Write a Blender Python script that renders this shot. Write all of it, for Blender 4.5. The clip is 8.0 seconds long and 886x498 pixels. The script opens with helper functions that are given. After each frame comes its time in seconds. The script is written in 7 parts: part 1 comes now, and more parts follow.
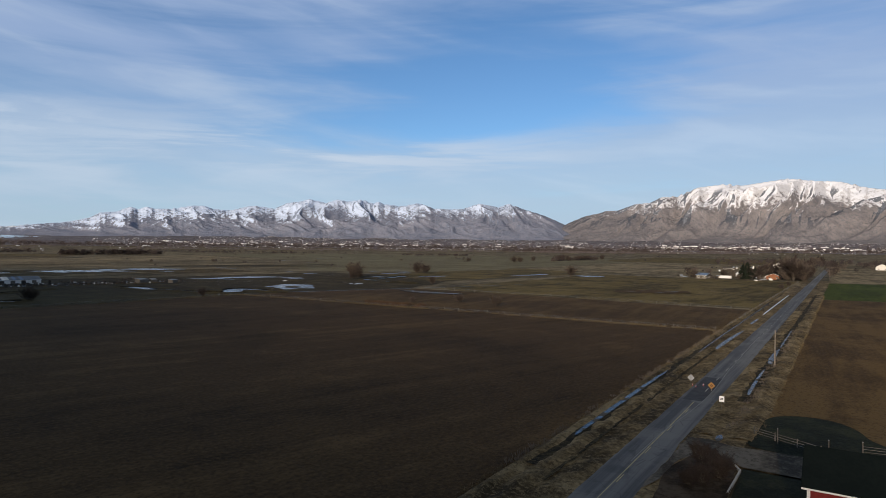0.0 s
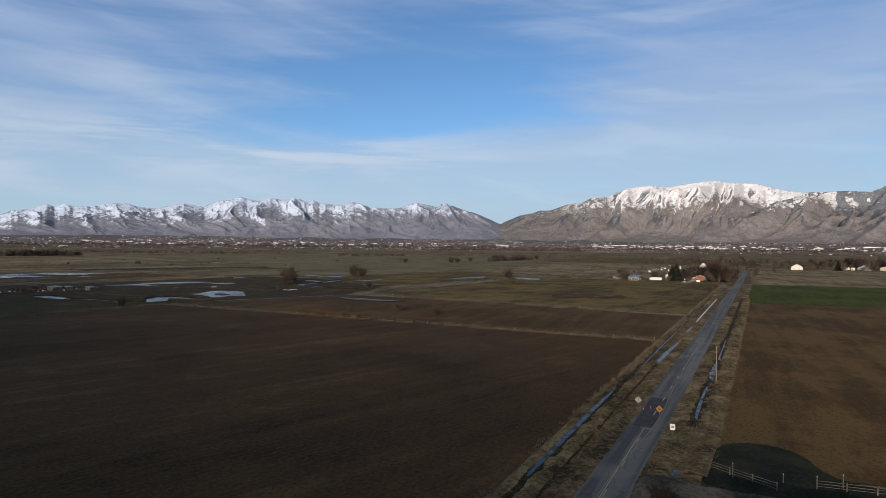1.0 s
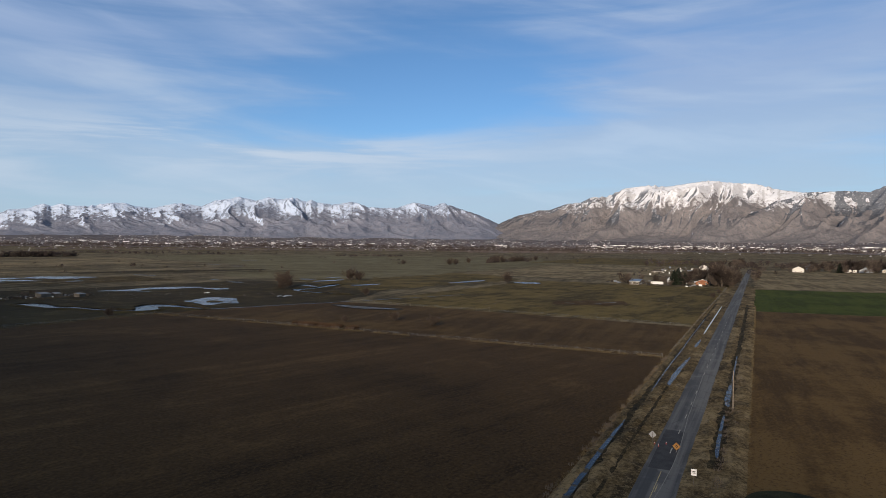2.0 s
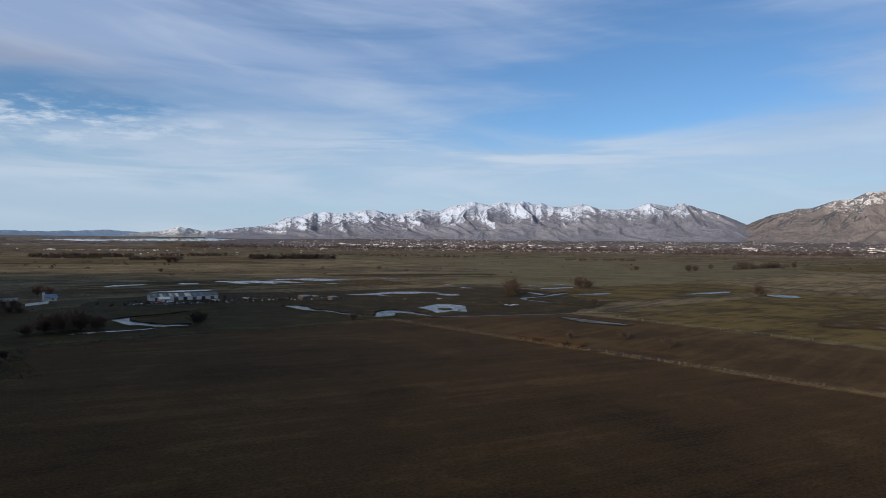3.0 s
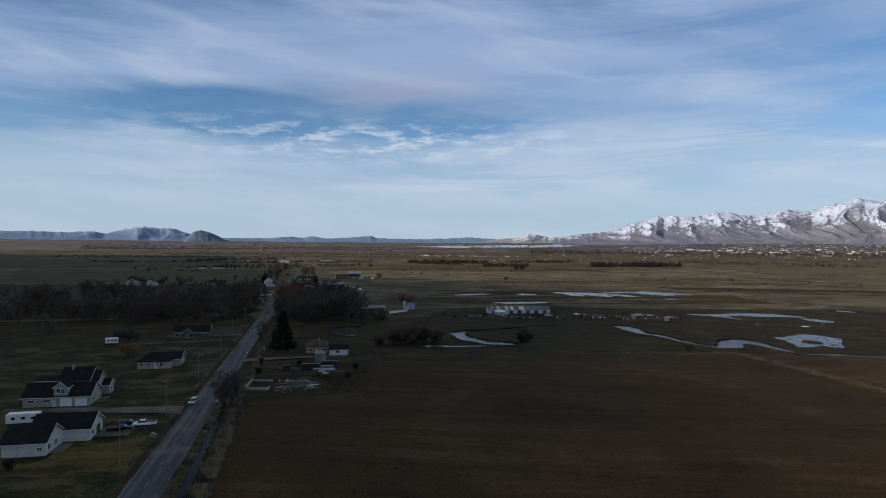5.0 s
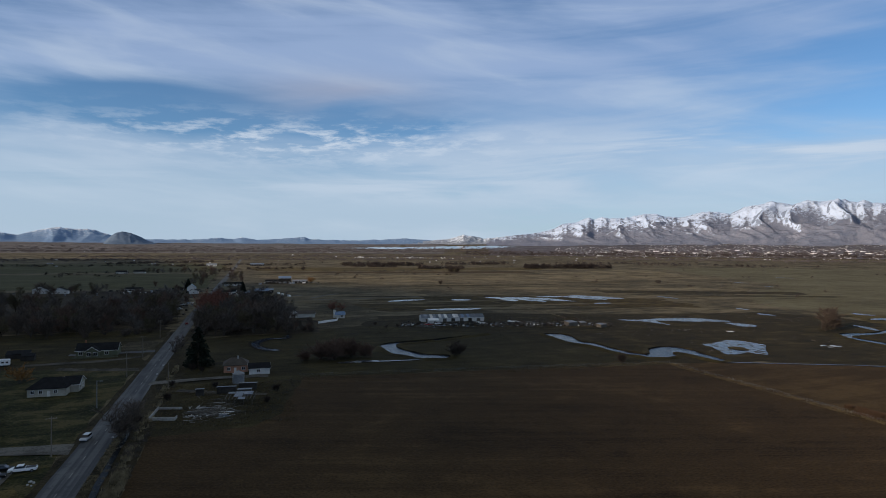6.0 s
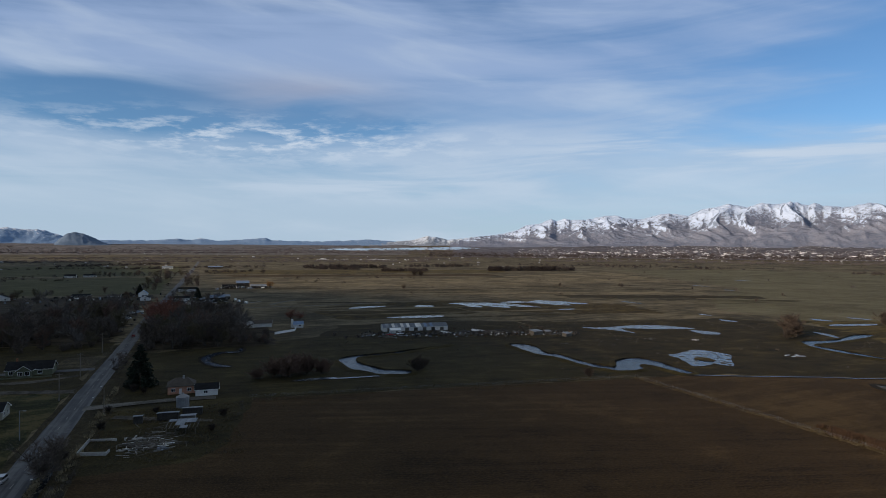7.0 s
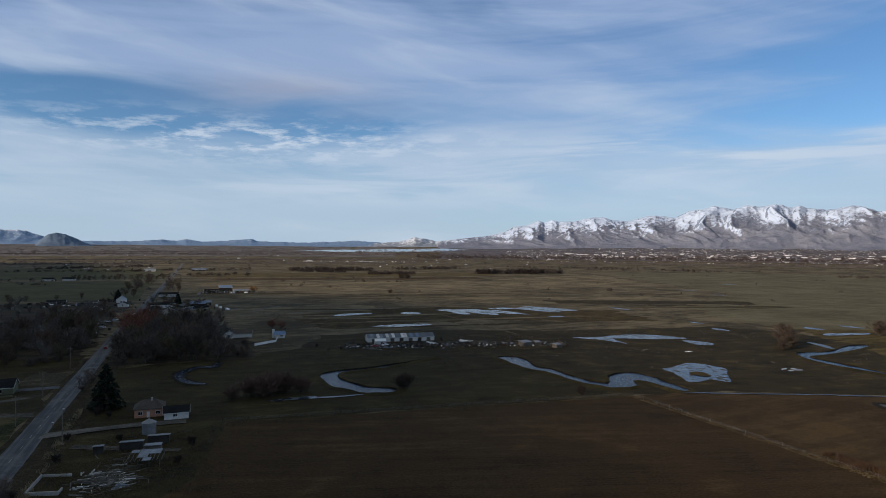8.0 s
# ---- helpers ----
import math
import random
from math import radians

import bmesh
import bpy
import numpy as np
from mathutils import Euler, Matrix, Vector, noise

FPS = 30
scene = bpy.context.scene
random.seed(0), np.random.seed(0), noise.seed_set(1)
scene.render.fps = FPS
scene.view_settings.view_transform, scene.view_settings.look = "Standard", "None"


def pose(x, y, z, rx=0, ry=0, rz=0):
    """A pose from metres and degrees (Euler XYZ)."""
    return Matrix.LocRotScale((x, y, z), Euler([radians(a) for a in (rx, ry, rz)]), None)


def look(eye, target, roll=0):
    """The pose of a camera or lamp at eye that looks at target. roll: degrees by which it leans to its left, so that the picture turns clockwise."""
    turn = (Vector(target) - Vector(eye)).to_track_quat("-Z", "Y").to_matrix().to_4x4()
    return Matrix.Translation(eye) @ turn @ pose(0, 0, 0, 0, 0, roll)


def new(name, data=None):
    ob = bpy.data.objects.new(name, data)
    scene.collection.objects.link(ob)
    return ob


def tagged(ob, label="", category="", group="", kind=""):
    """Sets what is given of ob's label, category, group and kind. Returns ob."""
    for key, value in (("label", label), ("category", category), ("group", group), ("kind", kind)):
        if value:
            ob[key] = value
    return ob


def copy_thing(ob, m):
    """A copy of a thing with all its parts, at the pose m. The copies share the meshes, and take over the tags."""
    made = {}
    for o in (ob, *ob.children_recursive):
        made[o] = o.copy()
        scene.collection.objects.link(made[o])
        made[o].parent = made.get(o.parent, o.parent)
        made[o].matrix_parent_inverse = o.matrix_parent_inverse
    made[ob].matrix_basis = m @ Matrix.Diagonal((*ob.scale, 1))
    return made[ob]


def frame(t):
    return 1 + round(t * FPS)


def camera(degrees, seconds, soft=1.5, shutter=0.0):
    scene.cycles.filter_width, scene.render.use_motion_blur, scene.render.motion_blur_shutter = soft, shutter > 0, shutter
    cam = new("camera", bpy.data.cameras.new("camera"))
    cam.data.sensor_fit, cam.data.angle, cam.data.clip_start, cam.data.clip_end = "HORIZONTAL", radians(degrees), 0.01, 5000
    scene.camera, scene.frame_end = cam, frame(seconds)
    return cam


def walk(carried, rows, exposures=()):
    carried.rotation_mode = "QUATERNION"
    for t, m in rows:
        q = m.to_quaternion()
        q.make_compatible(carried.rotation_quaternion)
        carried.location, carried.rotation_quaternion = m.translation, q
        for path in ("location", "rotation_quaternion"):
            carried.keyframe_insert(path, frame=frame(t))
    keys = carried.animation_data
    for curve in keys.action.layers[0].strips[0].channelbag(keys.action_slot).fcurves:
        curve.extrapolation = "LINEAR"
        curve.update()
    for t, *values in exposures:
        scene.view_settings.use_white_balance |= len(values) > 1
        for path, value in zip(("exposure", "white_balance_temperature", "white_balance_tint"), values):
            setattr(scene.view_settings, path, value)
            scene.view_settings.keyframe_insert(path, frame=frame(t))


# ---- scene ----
cam = camera(70.42, 8.0, 0.6)
walk(cam, [
    (0, pose(-8.80, -21.80, 26.88, 89.799, -0.626, -57.332)),
    (0.5, pose(-6.67, -19.51, 28.99, 89.757, -0.611, -61.833)),
    (1, pose(-3.42, -17.23, 30.98, 89.726, -0.569, -63.147)),
    (1.2, pose(-1.96, -16.42, 31.77, 89.704, -0.543, -63.386)),
    (1.75, pose(2.79, -14.06, 33.97, 89.676, -0.578, -63.847)),
    (2.3, pose(7.54, -11.71, 36.16, 89.648, -0.613, -60.806)),
    (2.5, pose(9.23, -10.82, 37.04, 89.662, -0.628, -57.562)),
    (2.6, pose(10.10, -10.39, 37.52, 89.661, -0.643, -55.320)),
    (2.7, pose(10.99, -9.98, 38.01, 89.654, -0.651, -52.693)),
    (3, pose(14.05, -8.75, 39.53, 89.639, -0.621, -42.525)),
    (3.1, pose(15.21, -8.29, 39.95, 89.614, -0.589, -38.821)),
    (3.4, pose(18.88, -6.83, 40.87, 89.599, -0.599, -28.035)),
    (3.5, pose(20.04, -6.36, 41.13, 89.633, -0.609, -24.531)),
    (3.6, pose(21.14, -5.91, 41.38, 89.690, -0.592, -21.311)),
    (3.7, pose(22.18, -5.47, 41.63, 89.737, -0.519, -18.219)),
    (4, pose(24.83, -4.10, 42.55, 89.750, -0.458, -13.248)),
    (4.2, pose(26.57, -2.88, 43.86, 89.756, -0.455, -12.288)),
    (4.75, pose(29.84, 2.71, 45.79, 89.784, -0.422, -11.398)),
    (5.3, pose(33.11, 8.31, 47.71, 89.812, -0.390, -13.284)),
    (5.5, pose(34.11, 10.60, 48.49, 89.857, -0.306, -14.850)),
    (6, pose(36.65, 15.97, 50.85, 89.871, -0.289, -17.614)),
    (6.5, pose(39.09, 21.74, 53.02, 89.903, -0.303, -19.266)),
    (7, pose(41.38, 27.34, 55.23, 89.942, -0.322, -20.897)),
    (7.5, pose(44.12, 33.34, 57.71, 89.981, -0.355, -21.714)),
    (8, pose(46.50, 39.24, 59.88, 90.019, -0.430, -22.024)),
], [(0, 0.0), (3.0, 0.0), (4.0, 0.0), (8.0, 0.0)])

# ---- light ----
SKY_GAIN = (0.076, 0.099, 0.120)
CLOUD_COVER = 0.80
CLOUD_HIGH, CLOUD_LOW, CLOUD_BRIGHT, HORIZON = (0.335, 0.445, 0.67), (0.425, 0.545, 0.69), (0.58, 0.67, 0.79), (0.40, 0.53, 0.67)
OVERHEAD = (0.255, 0.286, 0.312)
SUN_BEARING, SUN_HEIGHT = 190.0, 15.0   # degrees, anticlockwise from east; above the horizon
world = bpy.data.worlds.new("sky")
scene.world = world
world.use_nodes = True


class Nodes:
    """Short notation for a node tree."""

    def __init__(self, tree):
        self.tree = tree
        tree.nodes.clear()

    def node(self, kind, ins=()):
        n = self.tree.nodes.new(kind)
        for socket, value in dict(ins).items():
            if isinstance(value, bpy.types.NodeSocket):
                self.tree.links.new(value, n.inputs[socket])
            else:
                n.inputs[socket].default_value = value
        return n

    def math(self, op, a, b=0.0, c=0.0, clamp=False):
        n = self.node("ShaderNodeMath", {0: a, 1: b, 2: c})
        n.operation, n.use_clamp = op, clamp
        return n.outputs[0]

    def noise(self, vector, scale, detail=4.0, rough=0.55, distort=0.0):
        return self.node("ShaderNodeTexNoise", {"Vector": vector, "Scale": scale, "Detail": detail, "Roughness": rough, "Distortion": distort}).outputs["Fac"]

    def stretch(self, vector, scale, turn=0.0, move=(0, 0, 0)):
        return self.node("ShaderNodeMapping", {"Vector": vector, "Scale": scale, "Rotation": (0, 0, radians(turn)), "Location": move}).outputs[0]

    def along(self, vector, long, turn):
        """Drawn out along a direction, in degrees from east."""
        n = self.node("ShaderNodeMapping", {"Vector": vector, "Scale": (long, 1.0, 1.0), "Rotation": (0, 0, radians(turn))})
        n.vector_type = "TEXTURE"
        return n.outputs[0]

    def step(self, value, low, high):
        n = self.node("ShaderNodeMapRange", {"Value": value, "From Min": low, "From Max": high})
        n.interpolation_type = "SMOOTHSTEP"
        return n.outputs[0]

    def mix(self, fac, a, b, kind="MIX"):
        n = self.node("ShaderNodeMix")
        n.data_type, n.blend_type, n.clamp_factor = "RGBA", kind, True
        if isinstance(fac, bpy.types.NodeSocket):
            self.tree.links.new(fac, n.inputs[0])
        else:
            n.inputs[0].default_value = fac
        for i, value in ((6, a), (7, b)):
            if isinstance(value, bpy.types.NodeSocket):
                self.tree.links.new(value, n.inputs[i])
            else:
                n.inputs[i].default_value = (*value[:3], 1)
        return n.outputs[2]


def build_sky():
    g = Nodes(world.node_tree)
    way = g.node("ShaderNodeTexCoord").outputs["Generated"]
    parts = g.node("ShaderNodeSeparateXYZ", {0: way})
    x, y, z = parts.outputs
    up = g.math("MAXIMUM", z, 0.0)
    sky = g.node("ShaderNodeTexSky")
    sky.sky_type, sky.sun_disc, sky.sun_elevation = "NISHITA", False, radians(SUN_HEIGHT)
    sky.sun_rotation, sky.altitude = radians(90.0 - SUN_BEARING), 1400.0
    sky.air_density, sky.dust_density, sky.ozone_density = 1.0, 0.5, 2.0
    # the cloud sheet: long soft bands that lie along the horizon
    az, el = g.math("ARCTAN2", y, x), g.math("ARCSINE", z)
    flat = g.node("ShaderNodeCombineXYZ", {0: az, 1: g.math("MULTIPLY_ADD", az, 0.10, g.math("MULTIPLY", el, 3.2)), 2: 0.0}).outputs[0]
    steep = g.node("ShaderNodeCombineXYZ", {0: az, 1: g.math("MULTIPLY_ADD", az, -0.45, g.math("MULTIPLY", el, 3.0)), 2: 0.0}).outputs[0]
    veil = g.noise(flat, 2.1, 4.0, 0.50, 0.5)
    bands = g.noise(g.stretch(flat, (1.0, 3.4, 1), 0, (3.1, 0.7, 0)), 1.9, 7.0, 0.58, 0.5)
    wisps = g.noise(g.stretch(steep, (1.4, 2.8, 1), 0, (4.1, 2.2, 0)), 2.2, 6.0, 0.52, 0.4)
    puffs = g.noise(g.stretch(flat, (1.0, 1.3, 1), 0, (0.6, 7.3, 0)), 15.0, 7.0, 0.62, 0.1)

    def region(bearing, height, wide, tall):
        """1 towards a part of the sky, falling off softly."""
        p = g.math("DIVIDE", g.math("SUBTRACT", az, radians(bearing)), radians(wide))
        q = g.math("DIVIDE", g.math("SUBTRACT", el, radians(height)), radians(tall))
        return g.math("EXPONENT", g.math("MULTIPLY", g.math("ADD", g.math("MULTIPLY", p, p), g.math("MULTIPLY", q, q)), -1.0))

    clear = g.math("ADD", g.math("MULTIPLY", region(30, 15, 13, 4.5), 0.22), g.math("MULTIPLY", region(97.5, 11.6, 9, 2.1), 0.38))
    clear = g.math("ADD", clear, g.math("MULTIPLY", region(76, 11.0, 7, 0.9), 0.22))
    clear = g.math("ADD", clear, g.math("MULTIPLY", region(48, 13, 9, 4), 0.10))
    thick = g.math("ADD", g.math("MULTIPLY", veil, 0.40), g.math("MULTIPLY", bands, 0.36))
    thick = g.math("ADD", thick, g.math("MULTIPLY", wisps, 0.24))
    thick = g.math("ADD", thick, g.math("MULTIPLY", region(74, 16, 24, 6), 0.13))
    thick = g.math("ADD", thick, g.math("MULTIPLY", g.step(z, 0.19, 0.06), 0.12))
    thick = g.math("ADD", thick, g.math("MULTIPLY", region(4, 10, 15, 5), 0.09))
    thick = g.math("ADD", thick, g.math("MULTIPLY", region(34, 7.5, 40, 3.0), 0.12))
    thick = g.math("ADD", thick, g.math("MULTIPLY", region(6, 15, 14, 4.5), 0.10))
    thick = g.math("ADD", thick, g.math("ADD", g.math("MULTIPLY", region(44, 17, 11, 5), 0.07), g.math("MULTIPLY", region(106, 15, 9, 5), 0.08)))
    thick = g.math("SUBTRACT", thick, clear)
    cover = g.math("MULTIPLY", g.step(thick, 0.36, 0.66), CLOUD_COVER)
    puffy = g.math("MULTIPLY", g.step(puffs, 0.45, 0.64), region(84, 9.3, 17, 1.7))
    low_bank = g.math("MULTIPLY", g.step(bands, 0.44, 0.60), g.math("ADD", region(44, 8.2, 22, 2.0), g.math("MULTIPLY", region(75, 5.5, 30, 1.6), 0.6)))
    grey = g.math("MULTIPLY", region(81.5, 13.2, 7, 1.7), g.step(veil, 0.30, 0.50))
    # cloud light: lavender high up, pale low down
    cloud = g.mix(g.step(z, 0.30, 0.08), CLOUD_HIGH, CLOUD_LOW)
    cloud = g.mix(g.math("MULTIPLY", g.step(wisps, 0.45, 0.75), 0.5), cloud, CLOUD_BRIGHT)
    base = g.mix(1.0, sky.outputs[0], SKY_GAIN, "MULTIPLY")
    colour = g.mix(g.step(z, 0.13, 0.0), base, g.mix(0.75, base, HORIZON))
    colour = g.mix(cover, colour, cloud)
    colour = g.mix(g.math("MULTIPLY", puffy, 0.95), colour, CLOUD_BRIGHT)
    colour = g.mix(g.math("MULTIPLY", low_bank, 0.8), colour, CLOUD_BRIGHT)
    colour = g.mix(g.math("MULTIPLY", grey, 0.75), colour, (0.345, 0.375, 0.49))
    # a high even cloud sheet overhead
    colour = g.mix(g.math("MULTIPLY", g.step(z, 0.40, 0.62), 0.9), colour, OVERHEAD)
    back = g.node("ShaderNodeBackground", {"Color": colour, "Strength": 1.0})
    g.node("ShaderNodeOutputWorld", {"Surface": back.outputs[0]})


build_sky()
sun_data = bpy.data.lights.new("sun", "SUN")
sun_data.energy, sun_data.angle, sun_data.color = 5.0, radians(0.9), (1.0, 0.80, 0.60)
sun = new("sun", sun_data)
sun.matrix_world = look((0, 0, 0), (-math.cos(radians(SUN_BEARING)) * math.cos(radians(SUN_HEIGHT)),
                                    -math.sin(radians(SUN_BEARING)) * math.cos(radians(SUN_HEIGHT)), -math.sin(radians(SUN_HEIGHT))))
sun.location = (-300, -50, 120)


# ---- materials ----
def surface(name, colour, other, rough=0.9, grain=3.0, patch=0.25, bump=0.2, metal=0.0, spread=0.5, spec=0.3):
    """Two colours mixed by grain and patches, with fine relief. Sizes are per metre."""
    m = bpy.data.materials.new(name)
    m.use_nodes = True
    g = Nodes(m.node_tree)
    at = g.node("ShaderNodeTexCoord").outputs["Object"]
    own = g.node("ShaderNodeObjectInfo").outputs["Random"]
    fine, wide = g.noise(at, grain, 5.0), g.noise(at, patch, 3.0)
    f = g.math("ADD", g.math("MULTIPLY", fine, spread), g.math("MULTIPLY", wide, 1.0 - spread))
    f = g.step(f, 0.36, 0.64)
    tone = g.mix(f, colour, other)
    tone = g.node("ShaderNodeHueSaturation", {"Color": tone, "Value": g.math("MULTIPLY_ADD", own, 0.24, 0.88)}).outputs[0]
    lift = g.node("ShaderNodeBump", {"Height": fine, "Strength": bump, "Distance": 0.05}).outputs[0]
    s = g.node("ShaderNodeBsdfPrincipled", {"Base Color": tone, "Roughness": rough, "Metallic": metal, "Normal": lift, "Specular IOR Level": spec})
    g.node("ShaderNodeOutputMaterial", {"Surface": s.outputs[0]})
    return m


def earth(name, dark, mid, light, size=60.0, turn=0.0, long=6.0, tufts=0.6, rows=0.0, low=0.45, high=0.55, bump=0.5):
    """Open land: broad patches, streaks along the working direction, small tufts."""
    m = bpy.data.materials.new(name)
    m.use_nodes = True
    g = Nodes(m.node_tree)
    at = g.node("ShaderNodeTexCoord").outputs["Object"]
    broad = g.noise(at, 1.0 / size, 5.0, 0.55, 0.6)
    streak = g.noise(g.along(at, long, turn), 0.16, 6.0, 0.62, 0.3)
    small = g.noise(at, tufts, 5.0, 0.65)
    patchy = g.noise(at, 0.11, 5.0, 0.66, 0.4)
    f = g.math("ADD", g.math("MULTIPLY", broad, 0.34), g.math("MULTIPLY", streak, 0.33))
    f = g.math("ADD", f, g.math("MULTIPLY", patchy, 0.20))
    f = g.math("ADD", f, g.math("MULTIPLY", small, 0.13))
    tone = g.mix(g.step(f, low, 0.5), dark, mid)
    tone = g.mix(g.step(f, 0.5, high), tone, light)
    if rows:
        lane = g.along(at, 20.0, turn)
        wave = g.node("ShaderNodeTexWave", {"Vector": lane, "Scale": rows, "Distortion": 3.0, "Detail": 3.0, "Detail Scale": 1.2})
        wave.bands_direction = "Y"
        wave = wave.outputs["Fac"]
        tone = g.mix(g.math("MULTIPLY", wave, 0.15), tone, light)
    speck = g.noise(at, 1.5, 4.0, 0.75)
    tone = g.mix(g.math("MULTIPLY", g.step(speck, 0.50, 0.64), 0.62), tone, light)
    tone = g.mix(g.math("MULTIPLY", g.step(speck, 0.50, 0.36), 0.72), tone, dark)
    lift = g.node("ShaderNodeBump", {"Height": g.math("ADD", small, speck), "Strength": bump, "Distance": 0.25}).outputs[0]
    s = g.node("ShaderNodeBsdfPrincipled", {"Base Color": tone, "Roughness": 0.95, "Normal": lift, "Specular IOR Level": 0.1})
    g.node("ShaderNodeOutputMaterial", {"Surface": s.outputs[0]})
    return m


def water_material(name, deep=(0.010, 0.019, 0.036), rough=0.12, ripple=0.7, mud=0.0, islands=0.085, spec=0.30):
    m = bpy.data.materials.new(name)
    m.use_nodes = True
    g = Nodes(m.node_tree)
    at = g.node("ShaderNodeTexCoord").outputs["Object"]
    n = g.noise(at, 1.7, 3.0)
    lift = g.node("ShaderNodeBump", {"Height": n, "Strength": ripple, "Distance": 0.12}).outputs[0]
    # blue in the base colour and specular tint stands in for reflected sky
    s = g.node("ShaderNodeBsdfPrincipled", {"Base Color": (*deep, 1), "Roughness": rough, "Normal": lift, "IOR": 1.33, "Specular IOR Level": spec, "Specular Tint": (0.17, 0.39, 0.82, 1)})
    if mud:
        bank = g.node("ShaderNodeBsdfPrincipled", {"Base Color": (0.035, 0.03, 0.02, 1), "Roughness": 0.9})
        f = g.step(g.noise(g.stretch(at, (1.0, 0.7, 1), 20, (3.3, 1.7, 0)), islands, 7.0, 0.62), 0.64 - mud * 0.2, 0.66 - mud * 0.2)
        s = g.node("ShaderNodeMixShader", {0: f, 1: s.outputs[0], 2: bank.outputs[0]})
    g.node("ShaderNodeOutputMaterial", {"Surface": s.outputs[0]})
    return m


def asphalt_material(name, across):
    """Old tarmac, patched and dusty; across: 0 when the lane runs along y, 1 along x."""
    m = bpy.data.materials.new(name)
    m.use_nodes = True
    g = Nodes(m.node_tree)
    at = g.node("ShaderNodeTexCoord").outputs["Object"]
    lane = g.stretch(at, (0.02, 1.0, 1.0) if across else (1.0, 0.02, 1.0))
    tracks = g.noise(lane, 0.75, 4.0, 0.6)
    blot = g.noise(at, 0.10, 5.0, 0.62, 0.5)
    crack = g.node("ShaderNodeTexVoronoi", {"Vector": at, "Scale": 0.28})
    crack.feature = "DISTANCE_TO_EDGE"
    crack = crack.outputs["Distance"]
    tone = g.mix(g.step(tracks, 0.40, 0.64), (0.036, 0.037, 0.041), (0.100, 0.100, 0.101))
    tone = g.mix(g.math("MULTIPLY", g.step(blot, 0.52, 0.68), 0.6), tone, (0.125, 0.124, 0.120))
    tone = g.mix(g.math("MULTIPLY", g.step(blot, 0.44, 0.36), 0.6), tone, (0.028, 0.03, 0.034))
    tone = g.mix(g.math("MULTIPLY", g.step(crack, 0.016, 0.004), 0.5), tone, (0.02, 0.02, 0.02))
    fine = g.noise(at, 9.0, 3.0)
    lift = g.node("ShaderNodeBump", {"Height": fine, "Strength": 0.2, "Distance": 0.02}).outputs[0]
    s = g.node("ShaderNodeBsdfPrincipled", {"Base Color": tone, "Roughness": 0.8, "Normal": lift, "Specular IOR Level": 0.35})
    g.node("ShaderNodeOutputMaterial", {"Surface": s.outputs[0]})
    return m


